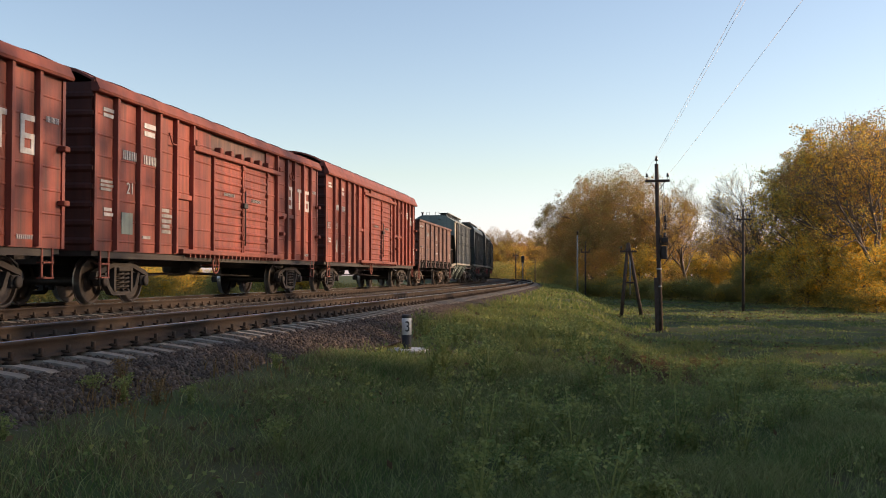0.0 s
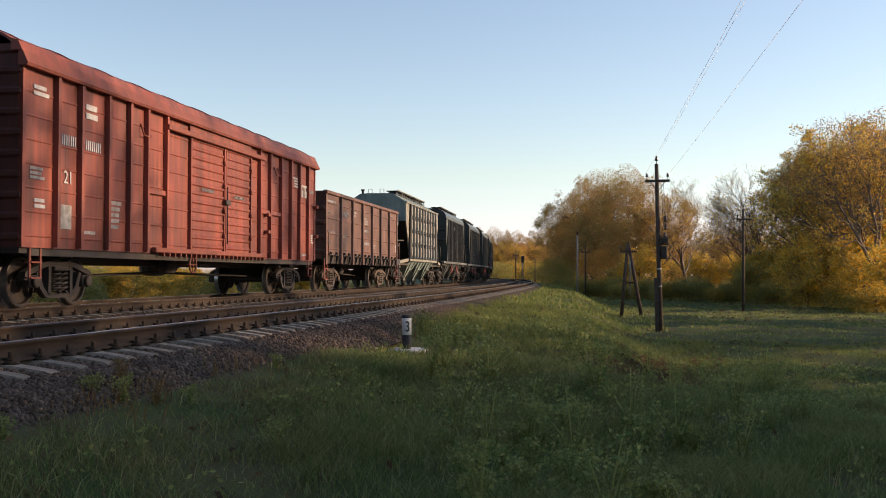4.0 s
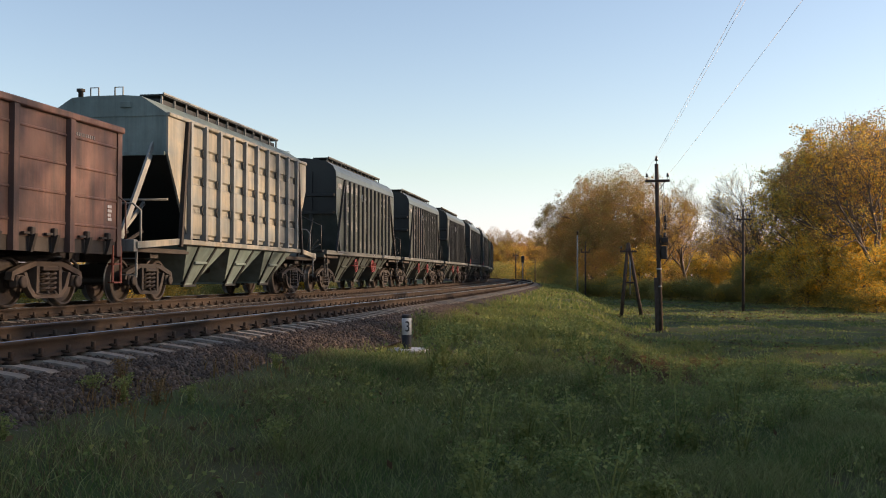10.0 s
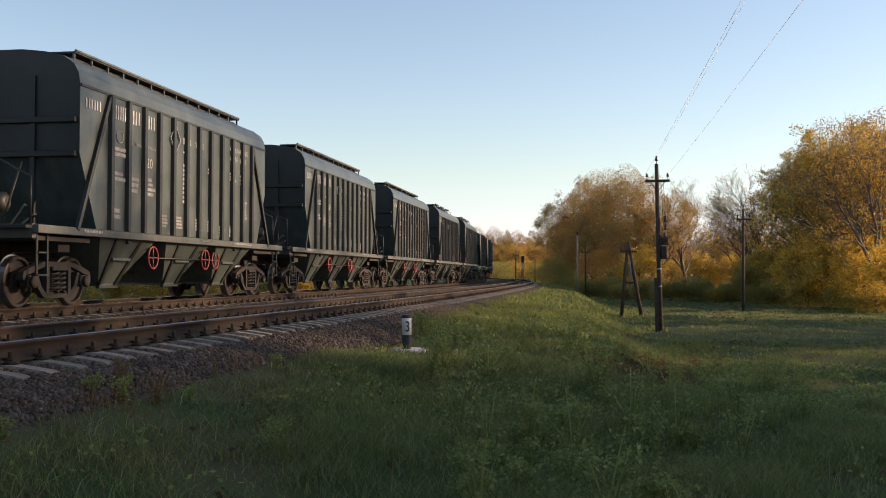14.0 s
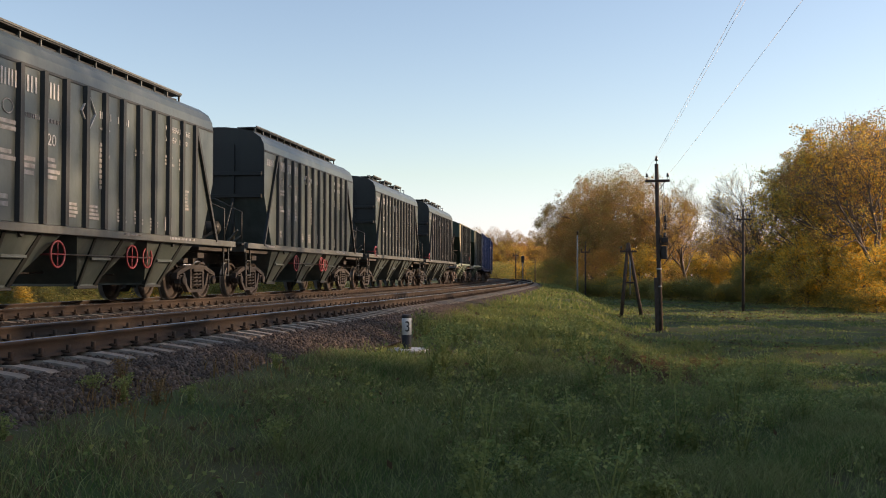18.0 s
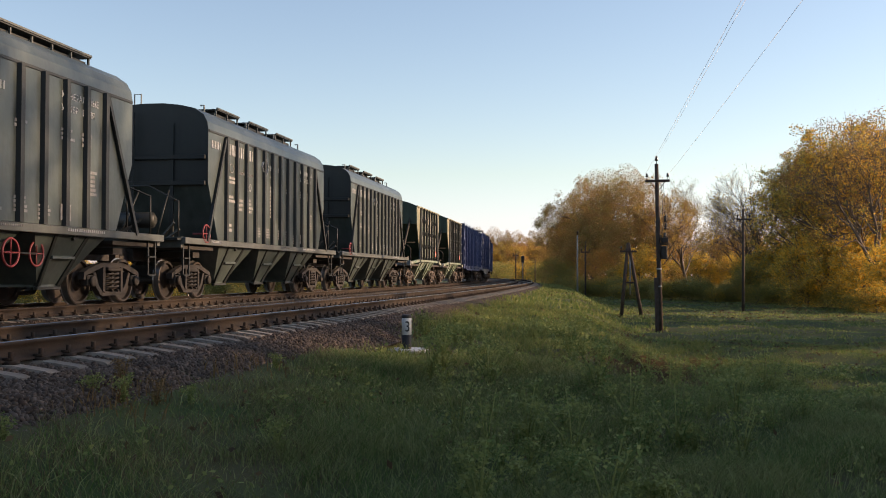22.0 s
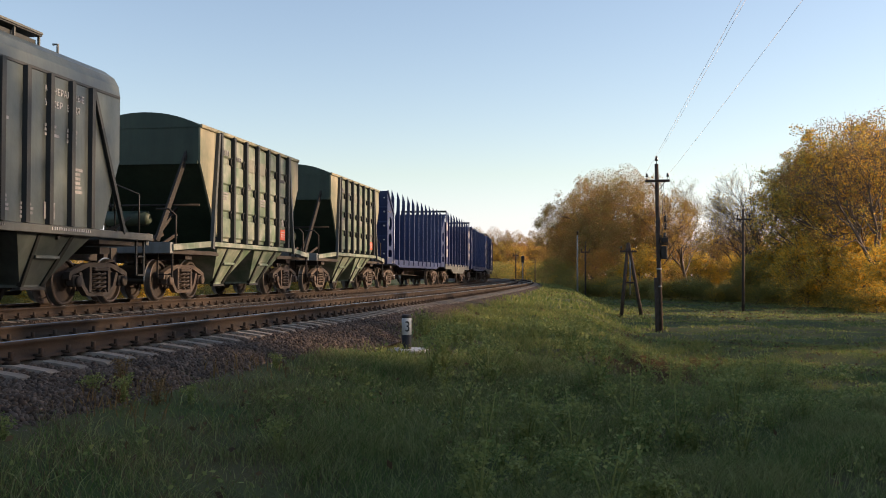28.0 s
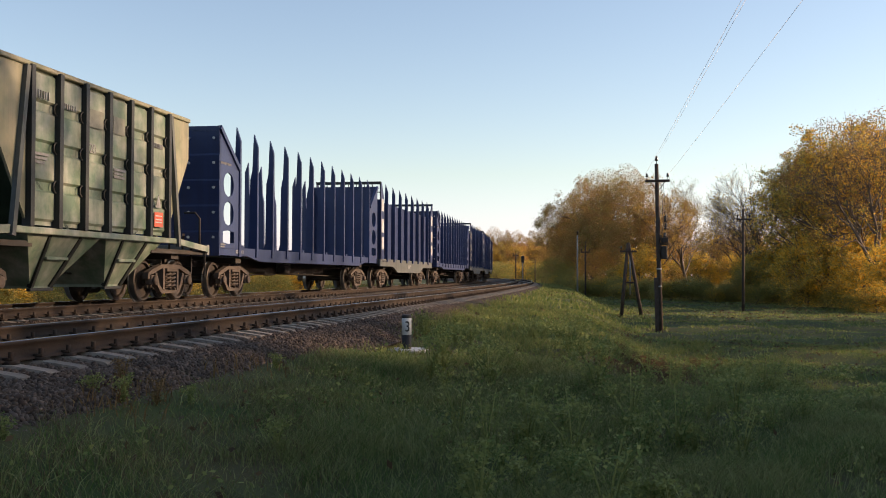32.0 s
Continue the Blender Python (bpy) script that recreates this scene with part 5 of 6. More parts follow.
def stanchion_wagon(centre, half, arm):
    w = thing("stanchion_flat_wagon", None, None, "navy blue flat wagon with framed ends and stakes", "flat wagon", group="freight wagons in the train")
    X, Z0 = 1.47, 1.32
    for e in (-1, 1):
        part("end_wall", box(B(), -X, X, *sorted((e * (half - 0.05), e * half)), Z0, 3.95), BLUE, w)
        bm = box(B(), -X, X, *sorted((e * (half - 0.06), e * (half + 0.04))), 4.62, 4.74)
        for x in np.arange(-X + 0.03, X, 0.36):
            beam(bm, (x, e * half, 3.9), (x, e * half, 4.66), 0.03)
        box(bm, -X, X, *sorted((e * (half - 0.03), e * (half + 0.02))), 4.25, 4.29)
        part("end_railing", bm, GREEN_BLACK, w)
        for side in (1, -1):
            bm = B()
            y0, y1 = sorted((e * half, e * (half - 0.75)))
            box(bm, *sorted((side * (X - 0.05), side * X)), y0, y1, Z0, 4.0)
            prism(bm, [(e * half, 4.0), (e * half, 4.72), (e * (half - 0.2), 4.72), (e * (half - 0.75), 4.0)], *sorted((side * (X - 0.05), side * X)))
            wing = part("wing_plate", bm, BLUE, w)
            if side > 0:
                for za, zb in ((3.45, 4.0), (2.5, 3.1), (1.75, 2.3)):
                    part("sign", box(B(), X, X + 0.008, y0 + 0.16, y1 - 0.12, za, zb), MARK, wing, "white painted sign with small writing")
    for side in (1, -1):
        part("side_sill", prism(B(), [(-half, 1.0), (-half + 3, 1.0), (-half + 4.2, 0.72), (half - 4.2, 0.72), (half - 3, 1.0), (half, 1.0), (half, 1.33), (-half, 1.33)], *sorted((side * (X - 0.14), side * (X - 0.04)))), SILL_GREEN, w, "grey fish-belly side beam")
        for i in range(8):
            y = -half + 1.5 + (2 * half - 3.0) * i / 7
            part("stake", stake_bm(side, X + 0.02, y, 1.2, 4.75), BLUE, w)
        part("side_board", box(B(), *sorted((side * (X - 0.20), side * (X - 0.15))), -half + 0.7, half - 0.7, Z0, 3.9), BLUE, w)
    part("deck", box(B(), -X + 0.14, X - 0.14, -half + 0.05, half - 0.05, 1.1, 1.3), FRAME_BLACK, w)
    bars(w, X - 0.035, -half + 0.3, 1.28, 1.6, 0.14, 1, 9, MARK_DIM)
    bars(w, X - 0.035, -0.5, 1.1, 1.0, 0.2, 2, material=MARK_DIM)
    running_gear(w, arm, half + 0.45, "rusty", 0.9)
    WAGONS.append((w, centre, arm))
    return w


def copy_wagon(ob, centre, label):
    c = copy_thing(ob, Matrix())
    tagged(c, label)
    WAGONS.append((c, centre, next(a for o, _, a in WAGONS if o is ob)))


POSTS_B = (-6.83, -5.82, -4.86, -3.96, -3.02, 3.25, 4.24, 4.94, 5.91, 6.75)
box_b = boxcar(-48.46, 7.67, 5.75, POSTS_B, (-1.74, 0.40, 2.42), "red-oxide boxcar with white block markings and ribbed doors", RED, "blocks", True)
copy_wagon(box_b, -64.9, "red-oxide boxcar with large white markings")
boxcar(-30.92, 8.77, 6.9, (-7.7, -6.86, -5.8, -4.88, -4.07, -3.1, 3.12, 4.02, 5.03, 5.99, 6.89, 7.83), (-1.8, 0.45, 2.42), "long red-oxide boxcar with ribbed double doors", RED, "stripes")
gondola(-14.51, 6.37, 4.33)
angular_hopper(-0.68, 5.29, 4.15, 6.65, 5.3, 9, "weathered cream and blue-green hopper with roof walkway", CREAM, TEAL, SILL, CREAM, True, 3, "dark")
hop = round_hopper(13.70, "dark green fertiliser hopper with full-length roof walkway", True)
copy_wagon(hop, 28.10, "dark green fertiliser hopper with full-length roof walkway")
copy_wagon(hop, 42.40, "dark green fertiliser hopper with full-length roof walkway")
hop3 = round_hopper(56.90, "dark green fertiliser hopper with three roof platforms", False)
copy_wagon(hop3, 71.20, "dark green fertiliser hopper with three roof platforms")
low = angular_hopper(84.50, 3.95, 2.75, 5.35, 3.9, 6, "faded olive green mineral hopper with orange placard", OLIVE, OLIVE_DARK, BOGIE, OLIVE_CREAM, False, 2, "rusty")
copy_wagon(low, 96.37, "faded olive green mineral hopper with orange placard")
tim = timber_wagon(111.55, 9.15, 7.1)
flat = stanchion_wagon(128.65, 7.27, 5.2)
copy_wagon(tim, 146.9, "navy blue empty timber wagon with tall side stakes")
copy_wagon(flat, 164.7, "navy blue flat wagon with framed ends and stakes")
copy_wagon(flat, 180.2, "navy blue flat wagon with framed ends and stakes")
copy_wagon(flat, 195.7, "navy blue flat wagon with framed ends and stakes")


# ---- grass, weeds and trees ----
def blades(name, x, y, high, wide, material, label, lean=0.35, seed=1, category="grass"):
    """Many thin bent blades standing on the ground, as one mesh."""
    rng = np.random.default_rng(seed)
    n = len(x)
    z = ground_z(x, y) - 0.02
    a, b = rng.uniform(0, 6.283, n), rng.uniform(0, 6.283, n)
    dx, dy = np.cos(a), np.sin(a)
    bend = lean * high * rng.uniform(0.2, 1.3, n)
    bx, by = np.cos(b) * bend, np.sin(b) * bend
    co = np.empty((n, 6, 3), np.float32)
    for k, (u, ww) in enumerate(((0.0, 1.0), (0.55, 0.75), (1.0, 0.12))):
        cx, cy, cz = x + bx * u * u, y + by * u * u, z + high * u * (1 - 0.12 * u)
        for j, sg in enumerate((-0.5, 0.5)):
            co[:, k * 2 + j, 0] = cx + dx * wide * ww * sg
            co[:, k * 2 + j, 1] = cy + dy * wide * ww * sg
            co[:, k * 2 + j, 2] = cz
    i = np.arange(n)[:, None] * 6
    fa = np.concatenate([i + np.array([0, 1, 3, 2]), i + np.array([2, 3, 5, 4])], 1).reshape(-1, 4)
    ob = new(name, raw_mesh(name, co.reshape(-1, 3), fa, material))
    return tagged(ob, label, category, kind="stuff")


def wedge(n, d0, d1, seed, power=1.0, spread=0.47):
    """Places spread over the fan in front of the camera between two distances."""
    rng = np.random.default_rng(seed)
    y = np.sqrt(d0 ** 2 + (d1 ** 2 - d0 ** 2) * rng.random(n) ** power)
    x = rng.uniform(-1, 1, n) * (spread * y + 0.6)
    return x, y, rng


def clumpy(x, y, rng, scale=1.0):
    """Tall here, short there."""
    v = 0.6 * np.sin(x * 6.1 * scale + np.sin(y * 3.7 * scale)) * np.sin(y * 5.3 * scale) + np.sin(x * 1.7 * scale + 0.7 * np.sin(y * 1.1 * scale)) * np.sin(y * 1.3 * scale + 0.9 * np.sin(x * 0.8 * scale))
    return np.clip(0.72 + 0.42 * v + rng.normal(0, 0.28, len(x)), 0.18, 2.0)


def thick(x, y, rng):
    """Dense tufts with thin, trodden places between them."""
    v = np.sin(x * 2.3 + 1.1 * np.sin(y * 1.9)) * np.sin(y * 2.1 + 0.8 * np.sin(x * 1.4 + 2.0)) + 0.6 * np.sin(x * 7.3 + y * 2.2) * np.sin(y * 6.1 - x * 1.7)
    return rng.random(len(x)) < np.clip(0.62 + 0.5 * v, 0.10, 1.0)


def make_grass():
    x, y, rng = wedge(330000, 3.2, 15.0, 11, 0.75)
    s, c = offsets(x, y)
    k = (np.hypot(x + 0.74, y - 17.4) > 0.9) & (c > 2.2 + 0.25 * np.sin(s * 1.9) * np.sin(s * 0.7)) & (rng.random(len(x)) < np.clip((c - 2.0) / 0.9, 0.08, 1)) & thick(x, y, rng)
    x, y, c = x[k], y[k], c[k]
    rng = np.random.default_rng(12)
    h = 0.20 * clumpy(x, y, rng) * np.clip(0.7 + 0.2 * (c - 2), 0.6, 1.0)
    brown = rng.random(len(x)) < np.clip((-x - 0.3) / 3.0, 0.06, 0.45)
    g = ~brown
    blades("grass", x[g], y[g], h[g], rng.uniform(0.004, 0.010, g.sum()), GRASS, "dense green grass beside the ballast", 0.95, 13)
    blades("withered_grass", x[brown], y[brown], h[brown] * 0.8, rng.uniform(0.003, 0.008, brown.sum()), WITHERED, "withered brown grass among the green", 1.1, 23)
    x, y, rng = wedge(230000, 15.0, 40.0, 14, 0.8)
    s, c = offsets(x, y)
    verge = np.interp(s, [17, 24], [1.85, 1.35])
    k = (np.hypot(x + 0.70, y - 17.6) > 1.0) & (c > verge + 0.2 + 0.25 * np.sin(s * 0.9)) & (rng.random(len(x)) < np.clip((c - verge) / 0.9, 0.12, 1)) & thick(x, y, rng)
    k &= (np.abs(x - 3.6 - (y - 17) * 0.19) > 0.6 + 0.3 * np.sin(y * 1.7)) | (y > 29.5) | (rng.random(len(x)) < 0.18)
    x, y, c = x[k], y[k], c[k]
    rng = np.random.default_rng(15)
    h = 0.22 * clumpy(x, y, rng, 0.8) * np.where(c > 10, 0.6, 1.0)
    blades("grass", x, y, h, rng.uniform(0.008, 0.020, len(x)), MEADOW, "uneven green grass on the embankment shoulder", 0.9, 16)
    x, y, rng = wedge(240000, 40.0, 135.0, 17, 0.9)
    s, c = offsets(x, y)
    k = c > 1.5 + 0.3 * np.sin(s * 0.4)
    x, y, c = x[k], y[k], c[k]
    rng = np.random.default_rng(18)
    h = 0.20 * clumpy(x, y, rng, 0.35) * np.where(c > 9, 0.55, 1.1)
    blades("grass", x, y, h, rng.uniform(0.03, 0.08, len(x)), MEADOW, "short meadow grass running to the trees", 0.6, 19)
    # short withered growth along the hollow at the foot of the bank
    rng = np.random.default_rng(26)
    n = 16000
    y = rng.uniform(12.5, 30.0, n)
    x = 3.6 + (y - 17) * 0.19 + rng.normal(0, 0.7, n)
    blades("withered_grass", x, y, rng.uniform(0.05, 0.17, n), rng.uniform(0.006, 0.014, n), WITHERED, "short withered grass along a shallow hollow", 1.1, 27)
    # rank growth behind the far track
    rng = np.random.default_rng(20)
    n = 70000
    s, c = rng.uniform(4, 130, n), -GAP - 3.0 - 42 * rng.random(n) ** 1.3
    x, y, _ = on_line_many(s, c)
    far = np.clip((-GAP - 3 - c) / 20, 0, 1)
    blades("dry_grass", x, y, (0.28 + 0.55 * far) * clumpy(x, y, rng, 0.5), rng.uniform(0.02, 0.06, n), STRAW, "tall yellowing grass behind the far track", 0.5, 21)
    # brown seedy stalks at the ballast edge
    n = 520
    cs = np.array([(8.0, 1.75), (8.3, 1.9), (8.6, 2.1), (7.7, 2.2), (10.6, 2.1), (11.4, 2.15), (19.5, 2.6), (22, 2.1), (24, 2.3), (27, 2.2)])
    j = rng.integers(0, len(cs), n)
    x, y, _ = on_line_many(cs[j, 0] + rng.normal(0, 0.28, n), cs[j, 1] + rng.normal(0, 0.16, n))
    blades("dry_stalks", x, y, rng.uniform(0.06, 0.24, n), rng.uniform(0.006, 0.02, n), DRY, "rusty brown dry stalks at the ballast edge", 0.5, 22, "dry weeds")


STRAW = leaf_mat("straw_grass", (0.23, 0.20, 0.055), (0.16, 0.15, 0.045), (0.33, 0.26, 0.10), 0.35, 0.25)
make_grass()


def quads(centres, size, rng, flat=0.0):
    """Small pointed leaves at the given places, turned at random: (n, 4, 3)."""
    n = len(centres)
    u = rng.normal(size=(n, 3))
    u[:, 2] *= 1 - flat
    u /= np.linalg.norm(u, axis=1)[:, None]
    v = np.cross(u, rng.normal(size=(n, 3)))
    v /= np.linalg.norm(v, axis=1)[:, None]
    sz = size[:, None]
    return np.stack([centres - u * sz, centres - v * sz * 0.55, centres + u * sz, centres + v * sz * 0.55], 1)


def weed(seed, material, height, n):
    """A broad-leaved weed: stems with leaves up their length."""
    rng = np.random.default_rng(seed)
    bm = B()
    cen, siz = [], []
    for k in range(n):
        a, l = rng.uniform(0, 6.28), rng.uniform(0.1, 0.45)
        tip = Vector((math.cos(a) * l * height, math.sin(a) * l * height, height * rng.uniform(0.6, 1.0)))
        mid = Vector((tip.x * 0.35, tip.y * 0.35, tip.z * 0.55))
        tube(bm, [(0, 0, 0), mid, tip], [0.006, 0.005, 0.003], 4)
        for i in range(40):
            u = rng.uniform(0.2, 1.0)
            p = mid.lerp(tip, u) if u > 0.5 else mid * (u * 2)
            cen.append((p.x + rng.normal(0, 0.04), p.y + rng.normal(0, 0.04), p.z + rng.normal(0, 0.02)))
            siz.append(rng.uniform(0.010, 0.024) * (1.3 - 0.5 * u))
    return bm, np.array(cen), np.array(siz), rng


def make_weeds():
    stems = {}
    for i, (mat_, hgt, n) in enumerate(((WEED, 0.55, 7), (WEED, 0.38, 9), (DRY, 0.5, 8))):
        bm, cen, siz, rng = weed(40 + i, mat_, hgt, n)
        q = quads(cen, siz, rng, 0.5)
        w = thing("weed_plant", None, None, ("leafy green weed standing in the grass", "low leafy weed with yellowing leaves", "dry rusty weed at the ballast edge")[i], "weed", group="weeds in the grass")
        part("stem", bm, mat_, w)
        part("foliage", raw_mesh("foliage", q.reshape(-1, 3), np.arange(len(q) * 4).reshape(-1, 4), mat_), None, w)
        stems[i] = w
    rng = np.random.default_rng(50)
    spots = [(0, 0.35, 8.2), (0, 0.75, 9.0), (1, 0.9, 7.2), (0, 1.1, 8.6), (1, 1.5, 11.0), (0, 1.9, 12.5), (1, 2.6, 13.0), (0, 2.2, 9.6), (1, -0.9, 11.5), (1, -2.95, 6.85), (1, 0.2, 6.6), (1, 3.3, 14.5), (0, 0.6, 13.0), (1, 3.0, 19.0), (0, 3.4, 20.5), (1, 4.2, 23.0), (0, 3.7, 21.6), (1, 2.2, 17.0),
             (2, -2.93, 9.3), (1, -3.0, 8.7), (1, -2.72, 8.7), (2, -2.5, 8.9), (1, -2.3, 9.3), (1, -2.0, 12.2), (1, 1.4, 6.3), (1, -1.3, 8.0), (0, 2.8, 10.8), (2, 5.8, 27.5), (2, 6.4, 27.0)]
    for i in range(110):
        d = rng.uniform(6.0, 26.0)
        x = rng.uniform(-0.05, 0.36) * d
        if 2.4 < offsets(x, d)[1][0] < 14 and math.hypot(x + 0.64, d - 18) > 1.6:
            spots.append((int(rng.random() < 0.6), x, d))
    for i in range(16):
        d = rng.uniform(22.0, 31.0)
        spots.append((2, d * rng.uniform(0.17, 0.28), d))
    for k, (kind, x, y) in enumerate(spots):
        low_growth = 0.7 if x < -1.8 else 1.0
        z = float(ground_z(np.array([x]), np.array([y]))[0]) - 0.02
        m = pose(x, y, z, 0, 0, rng.uniform(0, 360)) @ Matrix.Scale(rng.uniform(0.75, 1.25) * low_growth, 4)
        if kind in stems and stems[kind].get("used") is None:
            stems[kind]["used"] = 1
            stems[kind].matrix_basis = m
        else:
            copy_thing(stems[kind], m)


make_weeds()


def fallen_leaves():
    rng = np.random.default_rng(60)
    y1 = 30.5 - 14 * rng.random(9000) ** 1.6
    x1 = 3.6 + (y1 - 17) * 0.19 + rng.normal(0, 0.5, 9000)
    x2, y2, _ = wedge(6000, 5.0, 40.0, 61)
    x3, y3, _ = wedge(5000, 60.0, 118.0, 62)
    x, y = np.concatenate([x1, x2, x3]), np.concatenate([y1, y2, y3])
    _, c = offsets(x, y)
    k = c > 2.2
    x, y = x[k], y[k]
    q = quads(np.stack([x, y, ground_z(x, y) + rng.uniform(0.01, 0.10, len(x))], 1), rng.uniform(0.02, 0.055, len(x)) * np.clip(y / 25, 0.8, 2.5), rng, 0.6)
    tagged(new("fallen_leaves", raw_mesh("fallen_leaves", q.reshape(-1, 3), np.arange(len(q) * 4).reshape(-1, 4), LITTER)), "brown fallen leaves scattered in the grass", "fallen leaves", kind="stuff")


LITTER = leaf_mat("brown_leaf_litter", (0.11, 0.066, 0.036), (0.075, 0.05, 0.032), (0.20, 0.13, 0.06), 0.15, 1.0)
fallen_leaves()


def ground_cover():
    """Patches of low broad leaves between the grass, on the bank and round the hollow."""
    rng = np.random.default_rng(70)
    x, y, _ = wedge(70000, 5.0, 28.0, 71, 0.8)
    _, c = offsets(x, y)
    v = np.sin(x * 1.9 + 1.3 * np.sin(y * 0.9)) * np.sin(y * 1.15 + 0.9 * np.sin(x * 1.2)) + 0.5 * np.sin(x * 5.1 + y * 1.3) * np.sin(y * 3.7 - x)
    k = (c > 2.7) & (v + rng.normal(0, 0.25, len(x)) > 0.35) & (np.hypot(x + 0.70, y - 17.6) > 1.3) & ((np.abs(x - 3.6 - (y - 17) * 0.19) > 0.75) | (y < 15))
    x, y, v = x[k], y[k], v[k]
    z = ground_z(x, y) + rng.uniform(0.03, 0.12, len(x)) + 0.12 * np.clip(v, 0, 1) * rng.random(len(x))
    q = quads(np.stack([x, y, z], 1), rng.uniform(0.016, 0.042, len(x)) * np.clip(y / 14, 0.8, 1.5), rng, 0.45)
    tagged(new("ground_cover", raw_mesh("ground_cover", q.reshape(-1, 3), np.arange(len(q) * 4).reshape(-1, 4), WEED)), "low broad-leaved growth in patches among the grass", "ground cover", kind="stuff")


ground_cover()


class Grower:
    """Grows one tree: tapered limbs as tubes, tips for the leaves."""

    def __init__(self, seed):
        self.rng = np.random.default_rng(seed)
        self.co, self.fa, self.tips, self.twig = [], [], [], 0.014

    def limb(self, pts, radii, seg):
        n0 = len(self.co)
        for i, p in enumerate(pts):
            ax = (pts[min(i + 1, len(pts) - 1)] - pts[max(i - 1, 0)]).normalized()
            sd = ax.cross(Vector((0.31, 0.95, 0.1))).normalized()
            up = ax.cross(sd)
            for k in range(seg):
                a = k * math.tau / seg
                self.co.append(p + radii[i] * (math.cos(a) * sd + math.sin(a) * up))
        for i in range(len(pts) - 1):
            for k in range(seg):
                a, b = n0 + i * seg + k, n0 + i * seg + (k + 1) % seg
                self.fa.append((a, b, b + seg, a + seg))

    def grow(self, p, d, length, radius, level, top, forks, spread, lift):
        rng = self.rng
        steps = 4 if level < 2 else 3
        pts, rad = [p.copy()], [radius]
        q, e = p.copy(), d.copy()
        for i in range(steps):
            e = (e + Vector(rng.normal(0, 0.13 + 0.04 * level, 3)) + Vector((0, 0, lift))).normalized()
            q = q + e * length / steps
            pts.append(q.copy())
            rad.append(max(radius * (1 - 0.62 * (i + 1) / steps), self.twig))
        self.limb(pts, rad, 7 if level == 0 else 5 if level < 2 else 3)
        if level >= top:
            self.tips += [(pts[-1], level), (pts[-2], level)]
            return
        if level == top - 1:
            self.tips.append((pts[-1], level))
        n = forks[level]
        for i in range(n):
            u = 0.35 + 0.65 * (i + rng.uniform(0.2, 0.8)) / n if level else 0.32 + 0.68 * (i + rng.uniform(0, 0.6)) / n
            j = min(int(u * steps), steps - 1)
            b = pts[j].lerp(pts[j + 1], u * steps - j)
            a = i * 2.4 + rng.uniform(-0.5, 0.5)
            side = e.orthogonal().normalized()
            side.rotate(Matrix.Rotation(a, 3, e))
            tilt = spread * rng.uniform(0.7, 1.25)
            nd = (e * math.cos(tilt) + side * math.sin(tilt)).normalized()
            self.grow(b, nd, length * rng.uniform(0.52, 0.74) * (1.12 - 0.3 * u if level else 1.0 - 0.25 * u), radius * (1 - 0.62 * u) * 0.62, level + 1, top, forks, spread, lift)


def make_tree(seed, height, forks, spread, lift, n_leaf, leaf, scatter, mats, label, name="tree", category="tree", low=0.0, shell=0.0, crown_from=0.0, twig=0.014):
    """A tree: trunk with limbs, and a crown of loose leaves. mats: crown colours with their shares."""
    g = Grower(seed)
    g.twig = twig
    g.grow(Vector((0, 0, -0.3)), Vector((0, 0, 1)), height * 0.62, height * 0.022, 0, len(forks), forks, spread, lift)
    t = thing(name, None, None, label, category, group="autumn trees round the meadow")
    part("trunk", raw_mesh("trunk", np.array([p[:] for p in g.co]), np.array(g.fa), BARK, True), None, t)
    rng = g.rng
    tips = np.array([p[:] for p, _ in g.tips])
    tips = tips[tips[:, 2] > crown_from * height]
    full = np.exp(rng.normal(0, 1.0, len(tips)))
    full /= full.sum()
    for mat_, share in mats:
        n = int(n_leaf * share)
        if not n:
            continue
        c = tips[rng.choice(len(tips), n, p=full)] + rng.normal(0, scatter, (n, 3)) * (1, 1, 0.7)
        if low:
            k = rng.random(n) < low
            c[k] = np.stack([rng.normal(0, height * 0.2, k.sum()), rng.normal(0, height * 0.2, k.sum()), rng.uniform(0.5, height * 0.5, k.sum())], 1)
        if shell:
            k = np.flatnonzero(rng.random(n) < shell)
            d = rng.normal(size=(len(k), 3))
            d /= np.linalg.norm(d, axis=1)[:, None]
            lump = np.sin(d[:, 0] * 5 + seed) * np.sin(d[:, 1] * 6 + 2 * seed) + 0.7 * np.sin(d[:, 2] * 7 + d[:, 0] * 4)
            r = (1 - np.abs(rng.normal(0, 0.16, len(k)))) * (1 + 0.10 * lump)
            good = lump > -0.75
            c[k[good]] = (d * r[:, None] * (0.36, 0.36, 0.40) * height + (0, 0, height * 0.58))[good]
        c[:, 2] = np.maximum(c[:, 2], 0.2)
        q = quads(c, rng.uniform(0.55, 1.0, n) * leaf, rng, 0.2)
        part("crown", raw_mesh("crown", q.reshape(-1, 3), np.arange(len(q) * 4).reshape(-1, 4), mat_), None, t)
    return t


